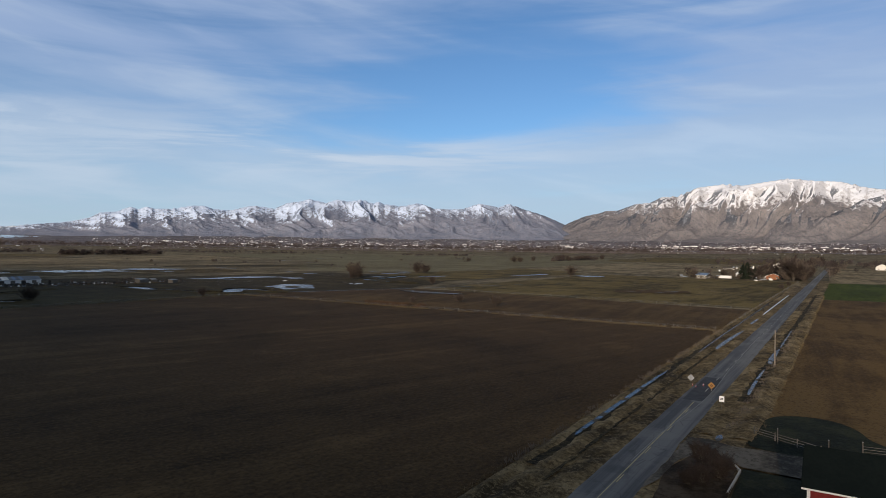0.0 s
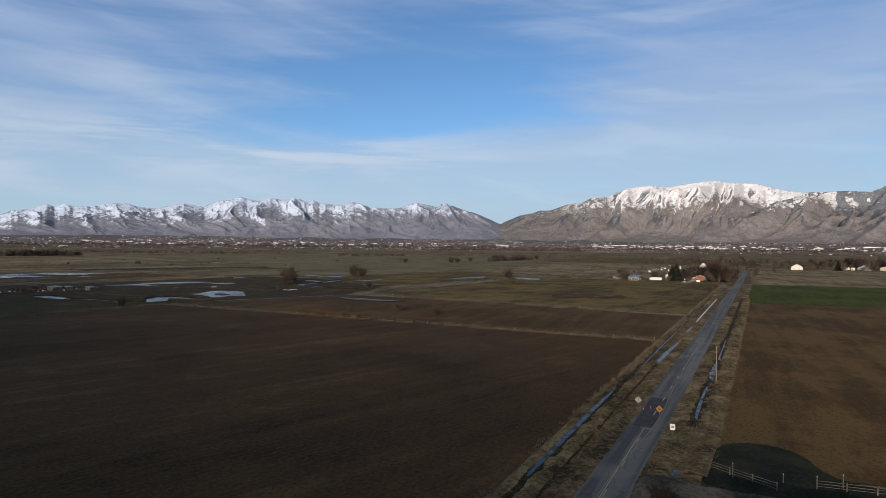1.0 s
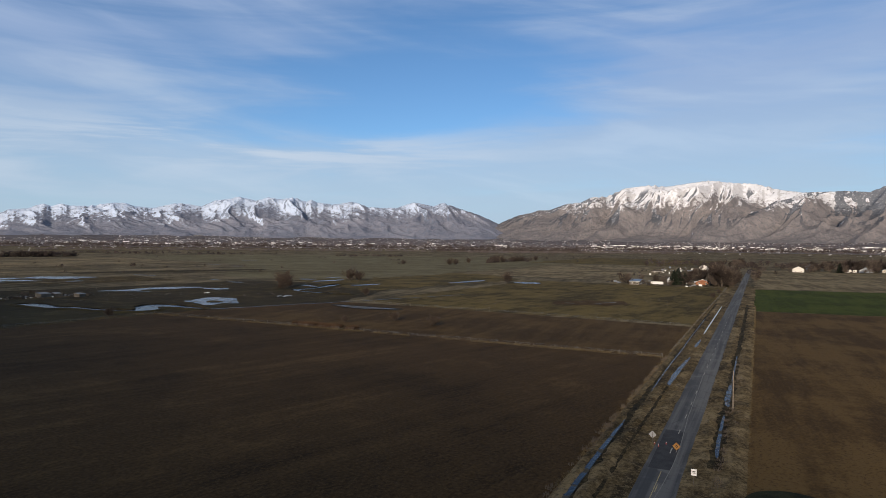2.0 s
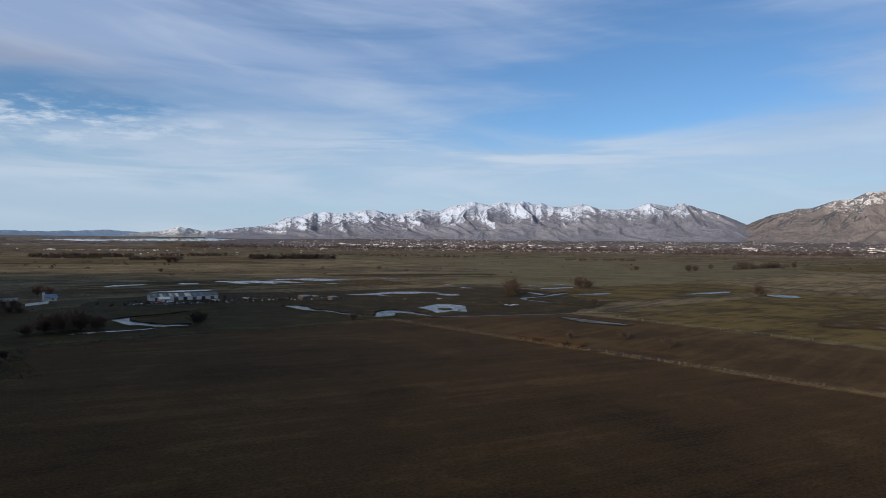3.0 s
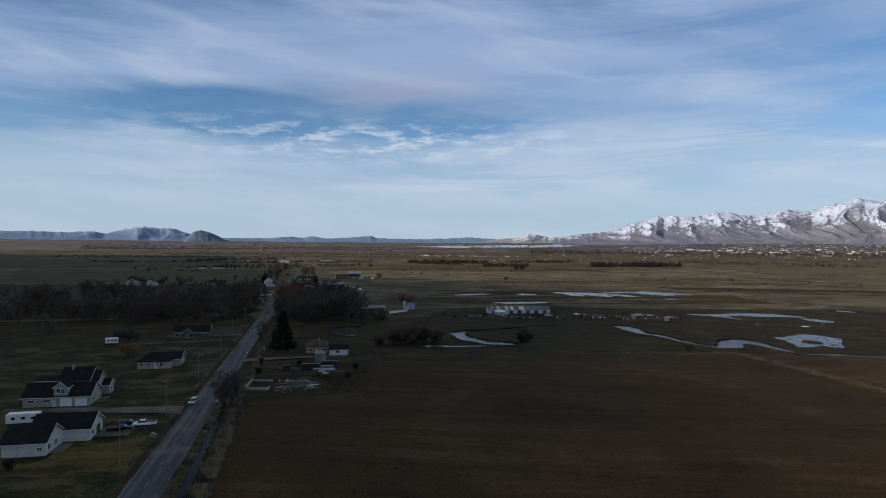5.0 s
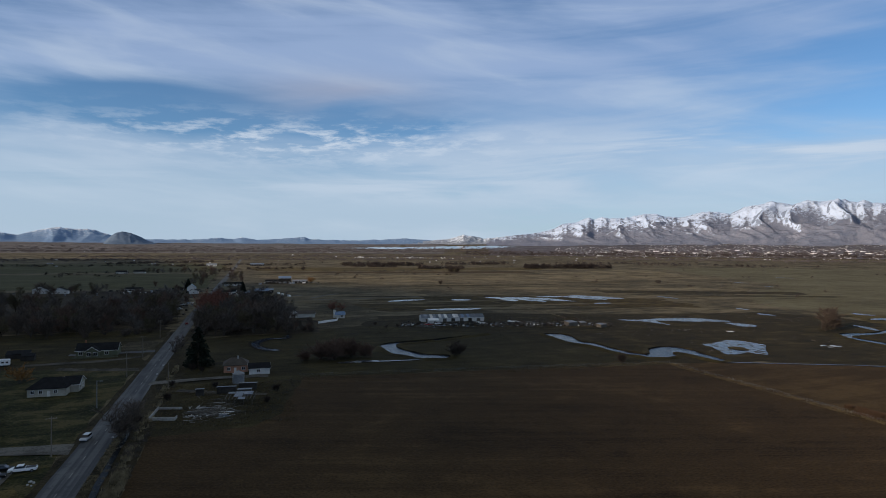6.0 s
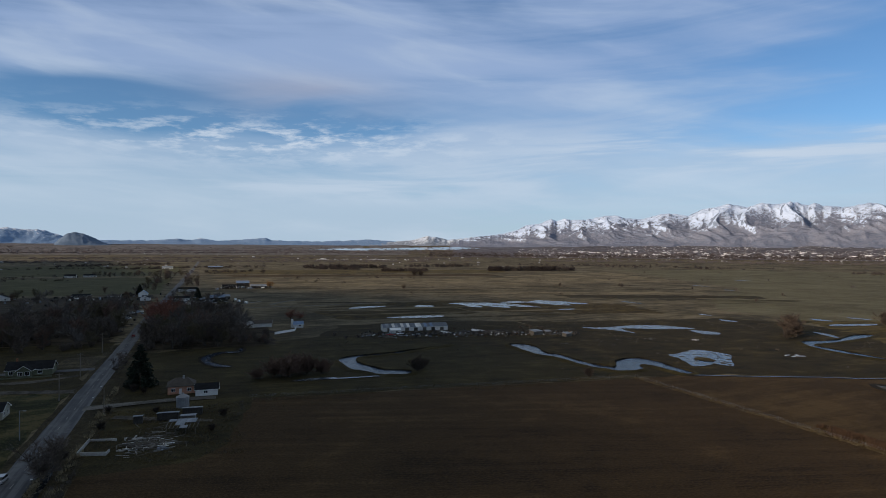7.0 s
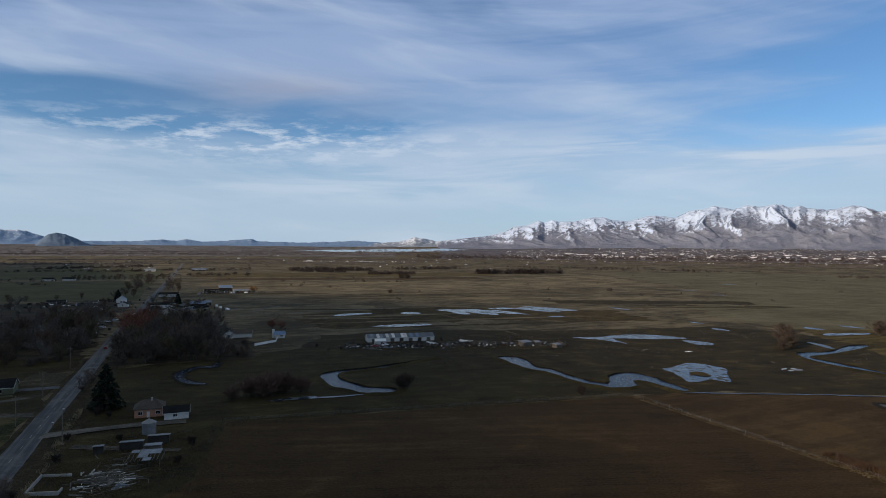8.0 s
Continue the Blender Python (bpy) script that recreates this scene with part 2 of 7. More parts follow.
def mountain_material(name, snow_low, snow_high, rock, brush, wood, wood_amount, ragged=55.0, snow=(0.60, 0.67, 0.78), bias=0.0, aspect=(-40.0, 130.0), wooded=0.0):
    m = bpy.data.materials.new(name)
    m.use_nodes = True
    g = Nodes(m.node_tree)
    at = g.node("ShaderNodeTexCoord").outputs["Object"]
    z = g.node("ShaderNodeSeparateXYZ", {0: at}).outputs[2]
    n = g.noise(at, 0.010, 7.0, 0.62, 0.4)
    n2 = g.noise(at, 0.045, 6.0, 0.68)
    rills = g.node("ShaderNodeTexNoise", {"Vector": at, "Scale": 0.016, "Detail": 6.0, "Roughness": 0.62, "Distortion": 0.6})
    rills.noise_type = "RIDGED_MULTIFRACTAL"
    rills = rills.outputs["Fac"]
    up = g.node("ShaderNodeSeparateXYZ", {0: g.node("ShaderNodeNewGeometry").outputs["Normal"]})
    facing = g.math("ADD", g.math("MULTIPLY", up.outputs[1], aspect[1]), g.math("MULTIPLY", up.outputs[0], aspect[0]))
    tone = g.mix(g.step(g.math("ADD", g.math("MULTIPLY", n2, 0.5), g.math("MULTIPLY", n, 0.5)), 0.38, 0.62), rock, brush)
    scrub = g.noise(at, 0.09, 6.0, 0.75)
    tone = g.mix(g.math("MULTIPLY", g.step(scrub, 0.50, 0.58), 0.55), tone, wood)
    height = g.math("ADD", z, g.math("MULTIPLY", g.math("SUBTRACT", n, 0.5), 150.0))
    height = g.math("ADD", height, g.math("MULTIPLY", g.math("SUBTRACT", n2, 0.5), ragged))
    spot_y = g.node("ShaderNodeSeparateXYZ", {0: at}).outputs[1]
    # woods on the shady slopes, thicker towards the south
    trees = g.math("ADD", g.math("MULTIPLY", g.noise(at, 0.009, 6.0, 0.65), 0.9), g.math("MULTIPLY", up.outputs[1], 0.75))
    trees = g.math("ADD", trees, g.math("MULTIPLY", g.step(spot_y, 0.0, -420.0), wooded))
    trees = g.math("MULTIPLY", g.step(trees, 0.56, 0.61), g.math("MULTIPLY", g.step(z, 120.0, 220.0), g.step(z, 450.0, 390.0)))
    # the snow line falls towards the north
    facing = g.math("ADD", facing, g.math("MULTIPLY", g.math("SUBTRACT", spot_y, 3000.0), bias))
    height2 = g.math("ADD", height, facing)
    grain = g.noise(at, 0.05, 8.0, 0.78)
    dust = g.math("ADD", grain, g.math("MULTIPLY", g.math("SUBTRACT", g.math("ADD", z, g.math("MULTIPLY", facing, 0.5)), snow_low), 0.0022))
    tone = g.mix(g.math("MULTIPLY", g.step(dust, 0.52, 0.58), 0.6), tone, snow)
    bare = g.math("ADD", grain, g.math("MULTIPLY", g.math("SUBTRACT", height2, snow_high), 0.0015))
    tone = g.mix(g.math("MULTIPLY", g.step(height2, snow_low, snow_high), g.step(bare, 0.45, 0.52)), tone, snow)
    tone = g.mix(g.math("MULTIPLY", g.math("MULTIPLY", trees, g.step(scrub, 0.36, 0.44)), wood_amount), tone, wood)
    relief = g.math("ADD", g.math("MULTIPLY", rills, 0.8), g.math("ADD", g.math("MULTIPLY", n2, 0.5), g.math("MULTIPLY", scrub, 0.35)))
    lift = g.node("ShaderNodeBump", {"Height": relief, "Strength": 0.7, "Distance": 11.0}).outputs[0]
    s = g.node("ShaderNodeBsdfPrincipled", {"Base Color": tone, "Roughness": 0.95, "Normal": lift, "Specular IOR Level": 0.1})
    g.node("ShaderNodeOutputMaterial", {"Surface": s.outputs[0]})
    return m


def glass_material(name):
    m = bpy.data.materials.new(name)
    m.use_nodes = True
    g = Nodes(m.node_tree)
    s = g.node("ShaderNodeBsdfPrincipled", {"Base Color": (0.015, 0.017, 0.02, 1), "Roughness": 0.08, "Specular IOR Level": 0.7})
    g.node("ShaderNodeOutputMaterial", {"Surface": s.outputs[0]})
    return m


PASTURE = earth("pasture", (0.034, 0.0280, 0.0160), (0.094, 0.0770, 0.0455), (0.160, 0.131, 0.080), 70, 8, 9, 0.35)
PLOUGH = earth("ploughed_soil", (0.0180, 0.0106, 0.0042), (0.0425, 0.0254, 0.0100), (0.080, 0.0490, 0.0195), 48, -17, 14, 0.5, 0.22, 0.40, 0.60)
SOIL = earth("tilled_soil", (0.030, 0.0178, 0.0066), (0.052, 0.0318, 0.0120), (0.076, 0.048, 0.0190), 50, 4, 10, 0.5, 0.3)
MEADOW = earth("olive_meadow", (0.034, 0.0255, 0.0088), (0.077, 0.0575, 0.0190), (0.121, 0.0905, 0.0320), 40, -6, 5, 0.4)
CREEKSIDE = earth("creek_pasture", (0.0110, 0.0092, 0.0038), (0.0320, 0.0255, 0.0092), (0.062, 0.049, 0.0180), 22, -6, 4, 0.4, 0, 0.40, 0.60)
GRAZING = earth("grey_olive_grazing", (0.062, 0.054, 0.030), (0.110, 0.097, 0.055), (0.150, 0.133, 0.080), 70, -12, 6, 0.3, 0, 0.42, 0.58)
GREENFIELD = earth("dull_green_field", (0.034, 0.034, 0.0150), (0.068, 0.065, 0.0295), (0.110, 0.100, 0.050), 60, 3, 12, 0.4, 0, 0.40, 0.60)
# the dry verge repeated darker for the north road, shade put into its colour
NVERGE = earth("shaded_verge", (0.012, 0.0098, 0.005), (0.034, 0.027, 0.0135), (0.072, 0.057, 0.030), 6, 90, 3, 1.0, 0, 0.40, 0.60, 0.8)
SOUTHSOIL = earth("tan_tilled_soil", (0.037, 0.0215, 0.0075), (0.067, 0.0405, 0.0142), (0.098, 0.062, 0.0230), 40, 4, 8, 0.5, 0.3)
GARDENBED = earth("garden_bed", (0.014, 0.0098, 0.0065), (0.030, 0.021, 0.0135), (0.056, 0.042, 0.028), 5, 0, 2, 1.0)
TAR = surface("fresh_tar", (0.022, 0.023, 0.027), (0.042, 0.043, 0.047), 0.85, 6, 0.6, 0.2, 0.0, 0.5, 0.2)
DIRT = earth("dirt_drive", (0.032, 0.028, 0.023), (0.068, 0.060, 0.049), (0.110, 0.098, 0.081), 6, 0, 3, 1.2)
MARSH = earth("wet_meadow", (0.0085, 0.0068, 0.0040), (0.027, 0.0208, 0.0088), (0.066, 0.049, 0.0190), 17, -10, 4, 0.4, 0, 0.38, 0.60)
MUDDY = earth("trodden_hollow", (0.012, 0.009, 0.005), (0.048, 0.034, 0.0115), (0.092, 0.065, 0.0205), 9, -10, 3, 0.4, 0, 0.40, 0.60)
DITCHSIDE = earth("ditch_side", (0.006, 0.005, 0.0032), (0.022, 0.0175, 0.0088), (0.085, 0.067, 0.034), 4, 0, 3, 1.0, 0, 0.41, 0.62)
STUBBLE = earth("stubble", (0.062, 0.049, 0.028), (0.126, 0.100, 0.057), (0.205, 0.165, 0.098), 60, 5, 12, 0.4)
WHEAT = earth("winter_wheat", (0.018, 0.028, 0.0016), (0.032, 0.045, 0.0030), (0.050, 0.062, 0.0060), 50, 0, 10, 0.5, 0.25)
LAWN = earth("winter_lawn", (0.011, 0.0135, 0.0042), (0.031, 0.033, 0.0105), (0.085, 0.068, 0.028), 12, 0, 3, 0.5)
VERGE = earth("dry_verge", (0.026, 0.019, 0.0095), (0.090, 0.066, 0.0330), (0.195, 0.150, 0.084), 7, 0, 7, 1.0, 0, 0.43, 0.57, 0.8)
# lawn green darkened so that barn and tree shade sits in the colour
SHADELAWN = earth("shade_toned_lawn", (0.0060, 0.0078, 0.0048), (0.0115, 0.0142, 0.0080), (0.021, 0.024, 0.012), 8, 0, 3, 0.7)
GRAVEL = earth("gravel", (0.070, 0.065, 0.056), (0.108, 0.101, 0.088), (0.155, 0.146, 0.130), 12, 0, 4, 1.5)
WATER = water_material("still_water", spec=0.065)
LAKE = water_material("lake_water", rough=0.05, ripple=0.0, spec=0.5)
STREAKS = water_material("thin_meltwater", mud=0.36, islands=0.12)
SHALLOW = water_material("shallow_water", mud=0.46, islands=0.30)
POOLS = water_material("broken_pools", mud=1.0, islands=0.34)
PUDDLE = water_material("broken_ditch_water", mud=0.42, islands=0.45, spec=0.14)
DITCH = water_material("dark_ditch_water", (0.007, 0.008, 0.009), 0.2, 0.4, 0.36, 0.5, 0.03)
ICE = surface("rotten_ice", (0.34, 0.42, 0.52), (0.56, 0.62, 0.70), 0.5, 1.5, 0.2)
TARMAC_X, TARMAC_Y = asphalt_material("tarmac_east", 1), asphalt_material("tarmac_north", 0)
YELLOW = surface("worn_yellow_paint", (0.34, 0.28, 0.13), (0.20, 0.175, 0.11), 0.7, 6, 1)
PALE = surface("worn_white_paint", (0.40, 0.38, 0.33), (0.22, 0.21, 0.19), 0.7, 6, 1)
SEAM = surface("worn_seam", (0.115, 0.115, 0.115), (0.17, 0.168, 0.162), 0.85, 6, 1)
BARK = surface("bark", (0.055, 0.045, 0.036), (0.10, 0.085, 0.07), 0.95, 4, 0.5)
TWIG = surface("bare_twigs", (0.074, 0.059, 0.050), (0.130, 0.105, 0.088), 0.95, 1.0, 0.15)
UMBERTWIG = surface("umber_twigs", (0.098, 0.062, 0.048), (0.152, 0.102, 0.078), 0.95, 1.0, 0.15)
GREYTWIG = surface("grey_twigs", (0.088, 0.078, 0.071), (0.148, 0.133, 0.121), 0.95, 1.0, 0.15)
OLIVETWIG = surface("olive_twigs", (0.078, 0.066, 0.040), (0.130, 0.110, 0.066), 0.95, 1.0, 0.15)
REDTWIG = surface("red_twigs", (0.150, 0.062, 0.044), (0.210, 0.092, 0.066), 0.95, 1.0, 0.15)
# twigs of dark shrubs, also a dimmed copy of the bare twigs for sunlit trees
DARKTWIG = surface("shrub_and_dimmed_tree_twigs", (0.026, 0.020, 0.017), (0.046, 0.034, 0.028), 0.95, 1.0, 0.15)
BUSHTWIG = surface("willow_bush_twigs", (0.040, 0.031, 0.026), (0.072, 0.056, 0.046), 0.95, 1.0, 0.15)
GOLDTWIG = surface("golden_twigs", (0.20, 0.10, 0.032), (0.28, 0.145, 0.05), 0.95, 1.0, 0.15)
NEEDLE = surface("spruce_needles", (0.007, 0.012, 0.008), (0.015, 0.022, 0.013), 0.9, 2.0, 0.3)
STRAW = surface("dead_grass", (0.060, 0.046, 0.024), (0.120, 0.094, 0.051), 0.95, 1.0, 0.2)
PALESTRAW = surface("pale_dead_grass", (0.11, 0.090, 0.054), (0.29, 0.24, 0.150), 0.95, 0.9, 0.3)
# darker ground that makes the groves read denser
GROVEFLOOR = earth("grove_floor", (0.016, 0.012, 0.008), (0.032, 0.025, 0.0165), (0.062, 0.049, 0.031), 12, 0, 2, 0.5)
REED = surface("rust_reeds", (0.050, 0.030, 0.017), (0.090, 0.053, 0.030), 0.95, 1.0, 0.2)
SIDING = surface("white_siding", (0.54, 0.53, 0.50), (0.64, 0.63, 0.60), 0.6, 1.5, 0.3)
CREAM = surface("cream_siding", (0.30, 0.285, 0.235), (0.37, 0.35, 0.295), 0.65, 1.5, 0.3)
GREEN = surface("sage_siding", (0.085, 0.092, 0.055), (0.12, 0.125, 0.08), 0.7, 1.5, 0.3)
ORANGE = surface("orange_brick", (0.19, 0.080, 0.042), (0.26, 0.115, 0.062), 0.85, 6, 0.6)
BRICK = surface("pink_brick", (0.34, 0.165, 0.105), (0.44, 0.23, 0.15), 0.85, 6, 0.6)
REDWOOD = surface("red_barn_boards", (0.12, 0.010, 0.010), (0.17, 0.018, 0.016), 0.8, 3, 0.4)
SHINGLE = surface("dark_shingles", (0.010, 0.0105, 0.012), (0.020, 0.021, 0.023), 0.95, 5, 0.5, 0.2, 0.0, 0.5, 0.08)
BROWNROOF = surface("brown_shingles", (0.045, 0.038, 0.032), (0.075, 0.064, 0.054), 0.9, 5, 0.5)
GREENROOF = surface("dark_green_roof", (0.0045, 0.0075, 0.0068), (0.0075, 0.011, 0.0098), 0.9, 3, 0.4, 0.2, 0.0, 0.5, 0.08)
TIN = surface("galvanised_iron", (0.17, 0.18, 0.19), (0.26, 0.27, 0.28), 0.55, 3, 0.4, 0.1, 0.2)
OLDTIN = surface("weathered_iron", (0.13, 0.148, 0.172), (0.26, 0.29, 0.325), 0.7, 3, 0.3, 0.2, 0.0)
BLUETIN = surface("blue_roof_iron", (0.10, 0.16, 0.26), (0.15, 0.22, 0.33), 0.5, 3, 0.3, 0.1, 0.2)
SLATETIN = surface("slate_blue_iron", (0.045, 0.062, 0.085), (0.080, 0.105, 0.135), 0.45, 3, 0.3, 0.1, 0.0, 0.5, 0.5)
TRIM = surface("white_trim", (0.74, 0.74, 0.72), (0.80, 0.80, 0.78), 0.6, 3, 0.4)
WOOD = surface("grey_boards", (0.065, 0.058, 0.048), (0.14, 0.128, 0.11), 0.9, 4, 0.4)
DARKWOOD = surface("dark_boards", (0.022, 0.020, 0.018), (0.05, 0.045, 0.04), 0.9, 4, 0.4)
POLEWOOD = surface("pole_wood", (0.13, 0.11, 0.09), (0.20, 0.175, 0.145), 0.9, 5, 0.4)
CONCRETE = surface("concrete", (0.24, 0.235, 0.22), (0.38, 0.37, 0.35), 0.9, 3, 0.3)
GLASS = glass_material("window_glass")
BLACK = surface("black_paint", (0.006, 0.006, 0.0065), (0.010, 0.010, 0.011), 0.45, 3, 0.4, 0.02, 0.0, 0.5, 0.15)
WHITECAR = surface("white_car_paint", (0.72, 0.73, 0.74), (0.78, 0.79, 0.80), 0.3, 3, 0.4, 0.02)
SILVER = surface("silver_car_paint", (0.42, 0.43, 0.44), (0.50, 0.51, 0.52), 0.3, 3, 0.4, 0.02, 0.3)
REDCAR = surface("red_car_paint", (0.28, 0.03, 0.03), (0.35, 0.05, 0.05), 0.35, 3, 0.4, 0.02)
RUBBER = surface("tyre_rubber", (0.018, 0.018, 0.018), (0.03, 0.03, 0.03), 0.85, 6, 0.6)
SIGNWHITE = surface("sign_white", (0.80, 0.80, 0.80), (0.84, 0.84, 0.84), 0.5, 3, 0.5, 0.02)
SIGNORANGE = surface("sign_orange", (0.20, 0.105, 0.028), (0.25, 0.135, 0.038), 0.5, 3, 0.5, 0.02)
SIGNGREY = surface("bare_aluminium", (0.22, 0.23, 0.24), (0.30, 0.31, 0.32), 0.6, 3, 0.5, 0.02, 0.1)
TOWNWALL = surface("town_walls", (0.16, 0.16, 0.17), (0.72, 0.72, 0.74), 0.8, 0.03, 0.006, 0.2, 0.0, 0.8)
BELT = surface("valley_trees", (0.034, 0.027, 0.026), (0.070, 0.056, 0.052), 0.95, 0.05, 0.01)
# far woods, town ground and plain are paled and greyed to carry distance haze
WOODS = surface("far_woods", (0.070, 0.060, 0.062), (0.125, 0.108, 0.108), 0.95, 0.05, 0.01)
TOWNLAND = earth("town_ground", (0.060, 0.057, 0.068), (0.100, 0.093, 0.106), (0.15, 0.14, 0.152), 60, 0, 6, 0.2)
FARPLAIN = earth("far_hazed_plain", (0.070, 0.062, 0.060), (0.125, 0.112, 0.108), (0.185, 0.168, 0.162), 90, 10, 8, 0.2)
BANK = earth("muddy_bank", (0.006, 0.005, 0.0035), (0.013, 0.0105, 0.007), (0.030, 0.024, 0.014), 9, 0, 2, 1.0)
# mountain colours are lifted and blued, aerial haze put into rock, brush and snow
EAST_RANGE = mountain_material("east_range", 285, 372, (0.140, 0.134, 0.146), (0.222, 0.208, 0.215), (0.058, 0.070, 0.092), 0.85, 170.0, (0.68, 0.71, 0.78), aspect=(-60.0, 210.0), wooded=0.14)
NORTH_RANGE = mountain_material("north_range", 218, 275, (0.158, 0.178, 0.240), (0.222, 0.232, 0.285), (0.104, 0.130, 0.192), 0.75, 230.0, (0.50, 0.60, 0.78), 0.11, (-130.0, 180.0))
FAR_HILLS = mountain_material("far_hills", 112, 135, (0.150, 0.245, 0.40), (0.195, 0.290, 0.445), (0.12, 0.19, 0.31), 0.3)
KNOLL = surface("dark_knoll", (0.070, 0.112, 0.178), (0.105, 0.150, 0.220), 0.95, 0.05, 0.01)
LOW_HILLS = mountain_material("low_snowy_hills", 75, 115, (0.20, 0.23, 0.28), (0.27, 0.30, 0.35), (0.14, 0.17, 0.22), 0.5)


# ---- building helpers ----
def mesh_of(name, verts, faces, material, smooth=False):
    me = bpy.data.meshes.new(name)
    me.from_pydata([tuple(v) for v in verts], [], [tuple(f) for f in faces])
    me.materials.append(material)
    if smooth:
        me.polygons.foreach_set("use_smooth", [True] * len(me.polygons))
    me.update()
    return me


def part(name, data, material, parent=None, label=""):
    """Links a bmesh, or a pair of verts and faces, as one mesh object."""
    if isinstance(data, tuple):
        me = mesh_of(name, data[0], data[1], material)
    else:
        me = bpy.data.meshes.new(name)
        bmesh.ops.recalc_face_normals(data, faces=data.faces)
        data.to_mesh(me)
        data.free()
        me.materials.append(material)
    ob = new(name, me)
    if parent is not None:
        ob.parent = parent
    if label:
        tagged(ob, label)
    return ob


def box(bm, x0, x1, y0, y1, z0, z1, m=None, bevel=0.0):
    made = bmesh.ops.create_cube(bm, size=1.0, matrix=Matrix.LocRotScale(((x0 + x1) / 2, (y0 + y1) / 2, (z0 + z1) / 2), None, (abs(x1 - x0), abs(y1 - y0), abs(z1 - z0))))
    if bevel:
        edges = list({e for v in made["verts"] for e in v.link_edges})
        made = bmesh.ops.bevel(bm, geom=edges, offset=bevel, segments=1, affect="EDGES")
    if m is not None:
        bmesh.ops.transform(bm, matrix=m, verts=made["verts"])
    return bm


def tube(bm, x, y, z0, z1, r0, r1, sides=8, m=None):
    made = bmesh.ops.create_cone(bm, cap_ends=True, segments=sides, radius1=r0, radius2=max(r1, 0.001), depth=z1 - z0, matrix=Matrix.Translation((x, y, (z0 + z1) / 2)))
    if m is not None:
        bmesh.ops.transform(bm, matrix=m, verts=made["verts"])
    return bm


def empty_thing(name, m, label, category, group=""):
    ob = new(name)
    ob.empty_display_size = 0.5
    ob.matrix_basis = m
    return tagged(ob, label, category, group)


HUB = (20.0, 10.0)


def land(x, y):
    """Height of the valley floor, which climbs gently towards its far sides."""
    d = math.hypot(x - HUB[0], y - HUB[1])
    z = 45.0 * max(0.0, min(1.0, (d - 1400.0) / 3200.0)) ** 1.6
    b = math.degrees(math.atan2(y - HUB[1], x - HUB[0]))
    side = max(0.0, min(1.0, (76.0 - b) / 22.0)) if b > 0 else max(0.0, min(1.0, (b + 80.0) / 22.0))
    bench = max(0.0, min(1.0, (d - 2700.0) / 1250.0))
    north = max(0.0, min(1.0, (d - 2500.0) / 2200.0)) ** 1.4 if b > 0 else 0.0
    return z + 52.0 * side * bench ** 1.7 + 36.0 * (1.0 - side) * north


def out_at(bearing, distance):
    return HUB[0] + distance * math.cos(radians(bearing)), HUB[1] + distance * math.sin(radians(bearing))


# ---- the ground ----
def build_ground():
    verts, faces = [(HUB[0], HUB[1], 0.0)], []
    radii = [40, 120, 300, 600, 1000, 1400] + [1400 + 3500 * k / 28 for k in range(1, 29)]
    n = 160
    for r in radii:
        for k in range(n):
            x, y = out_at(360.0 * k / n, r)
            verts.append((x, y, land(x, y)))
    for k in range(n):
        faces.append((0, 1 + k, 1 + (k + 1) % n))
    for i in range(len(radii) - 1):
        for k in range(n):
            a, b = 1 + i * n + k, 1 + i * n + (k + 1) % n
            faces.append((a, a + n, b + n, b))
    ob = new("ground", mesh_of("ground", verts, faces, PASTURE, True))
    tagged(ob, "flat dry winter pasture reaching to the mountains", "ground", kind="structure")


def build_town_ground(name, first, count, radii, lift, material, label):
    verts, faces = [], []
    bearings = [first + 2.0 * k for k in range(count)]
    for b in bearings:
        for k, r in enumerate(radii):
            x, y = out_at(b, r + (40 * noise.noise((b * 0.2, 1.0, 4.0)) if k == 0 else 0))
            verts.append((x, y, land(x, y) + lift))
    n = len(radii)
    for i in range(len(bearings) - 1):
        for j in range(n - 1):
            p = i * n + j
            faces.append((p, p + 1, p + n + 1, p + n))
    tagged(new(name, mesh_of(name, verts, faces, material, True)), label, "ground", kind="structure")


def outline(points, step, wobble, seed):
    """A closed outline with uneven edges."""
    rng = random.Random(seed)
    out = []
    for (x0, y0), (x1, y1) in zip(points, points[1:] + points[:1]):
        n = max(1, int(math.hypot(x1 - x0, y1 - y0) / step))
        for k in range(n):
            w = wobble if k else 0.0
            out.append((x0 + (x1 - x0) * k / n + rng.uniform(-w, w), y0 + (y1 - y0) * k / n + rng.uniform(-w, w)))
    return out


def curved(points, steps=6):
    """A closed smooth curve through the points."""
    out, n = [], len(points)
    for i in range(n):
        p0, p1, p2, p3 = (Vector(points[(i + k - 1) % n]) for k in range(4))
        for k in range(steps):
            t = k / steps
            v = 0.5 * (2 * p1 + (p2 - p0) * t + (2 * p0 - 5 * p1 + 4 * p2 - p3) * t * t + (3 * p1 - p0 - 3 * p2 + p3) * t ** 3)
            out.append((v.x, v.y))
    return out


def sheet(name, points, z, material, label, category, kind="structure"):
    bm = bmesh.new()
    vs = [bm.verts.new((x, y, z + land(x, y))) for x, y in points]
    es = [bm.edges.new((vs[i], vs[(i + 1) % len(vs)])) for i in range(len(vs))]
    bmesh.ops.triangle_fill(bm, edges=es, use_beauty=True)
    for f in bm.faces:
        if f.normal.z < 0:
            f.normal_flip()
    me = bpy.data.meshes.new(name)
    bm.to_mesh(me)
    bm.free()
    me.materials.append(material)
    return tagged(new(name, me), label, category, kind=kind)


LEVELS = iter(0.02 + 0.004 * k for k in range(300))
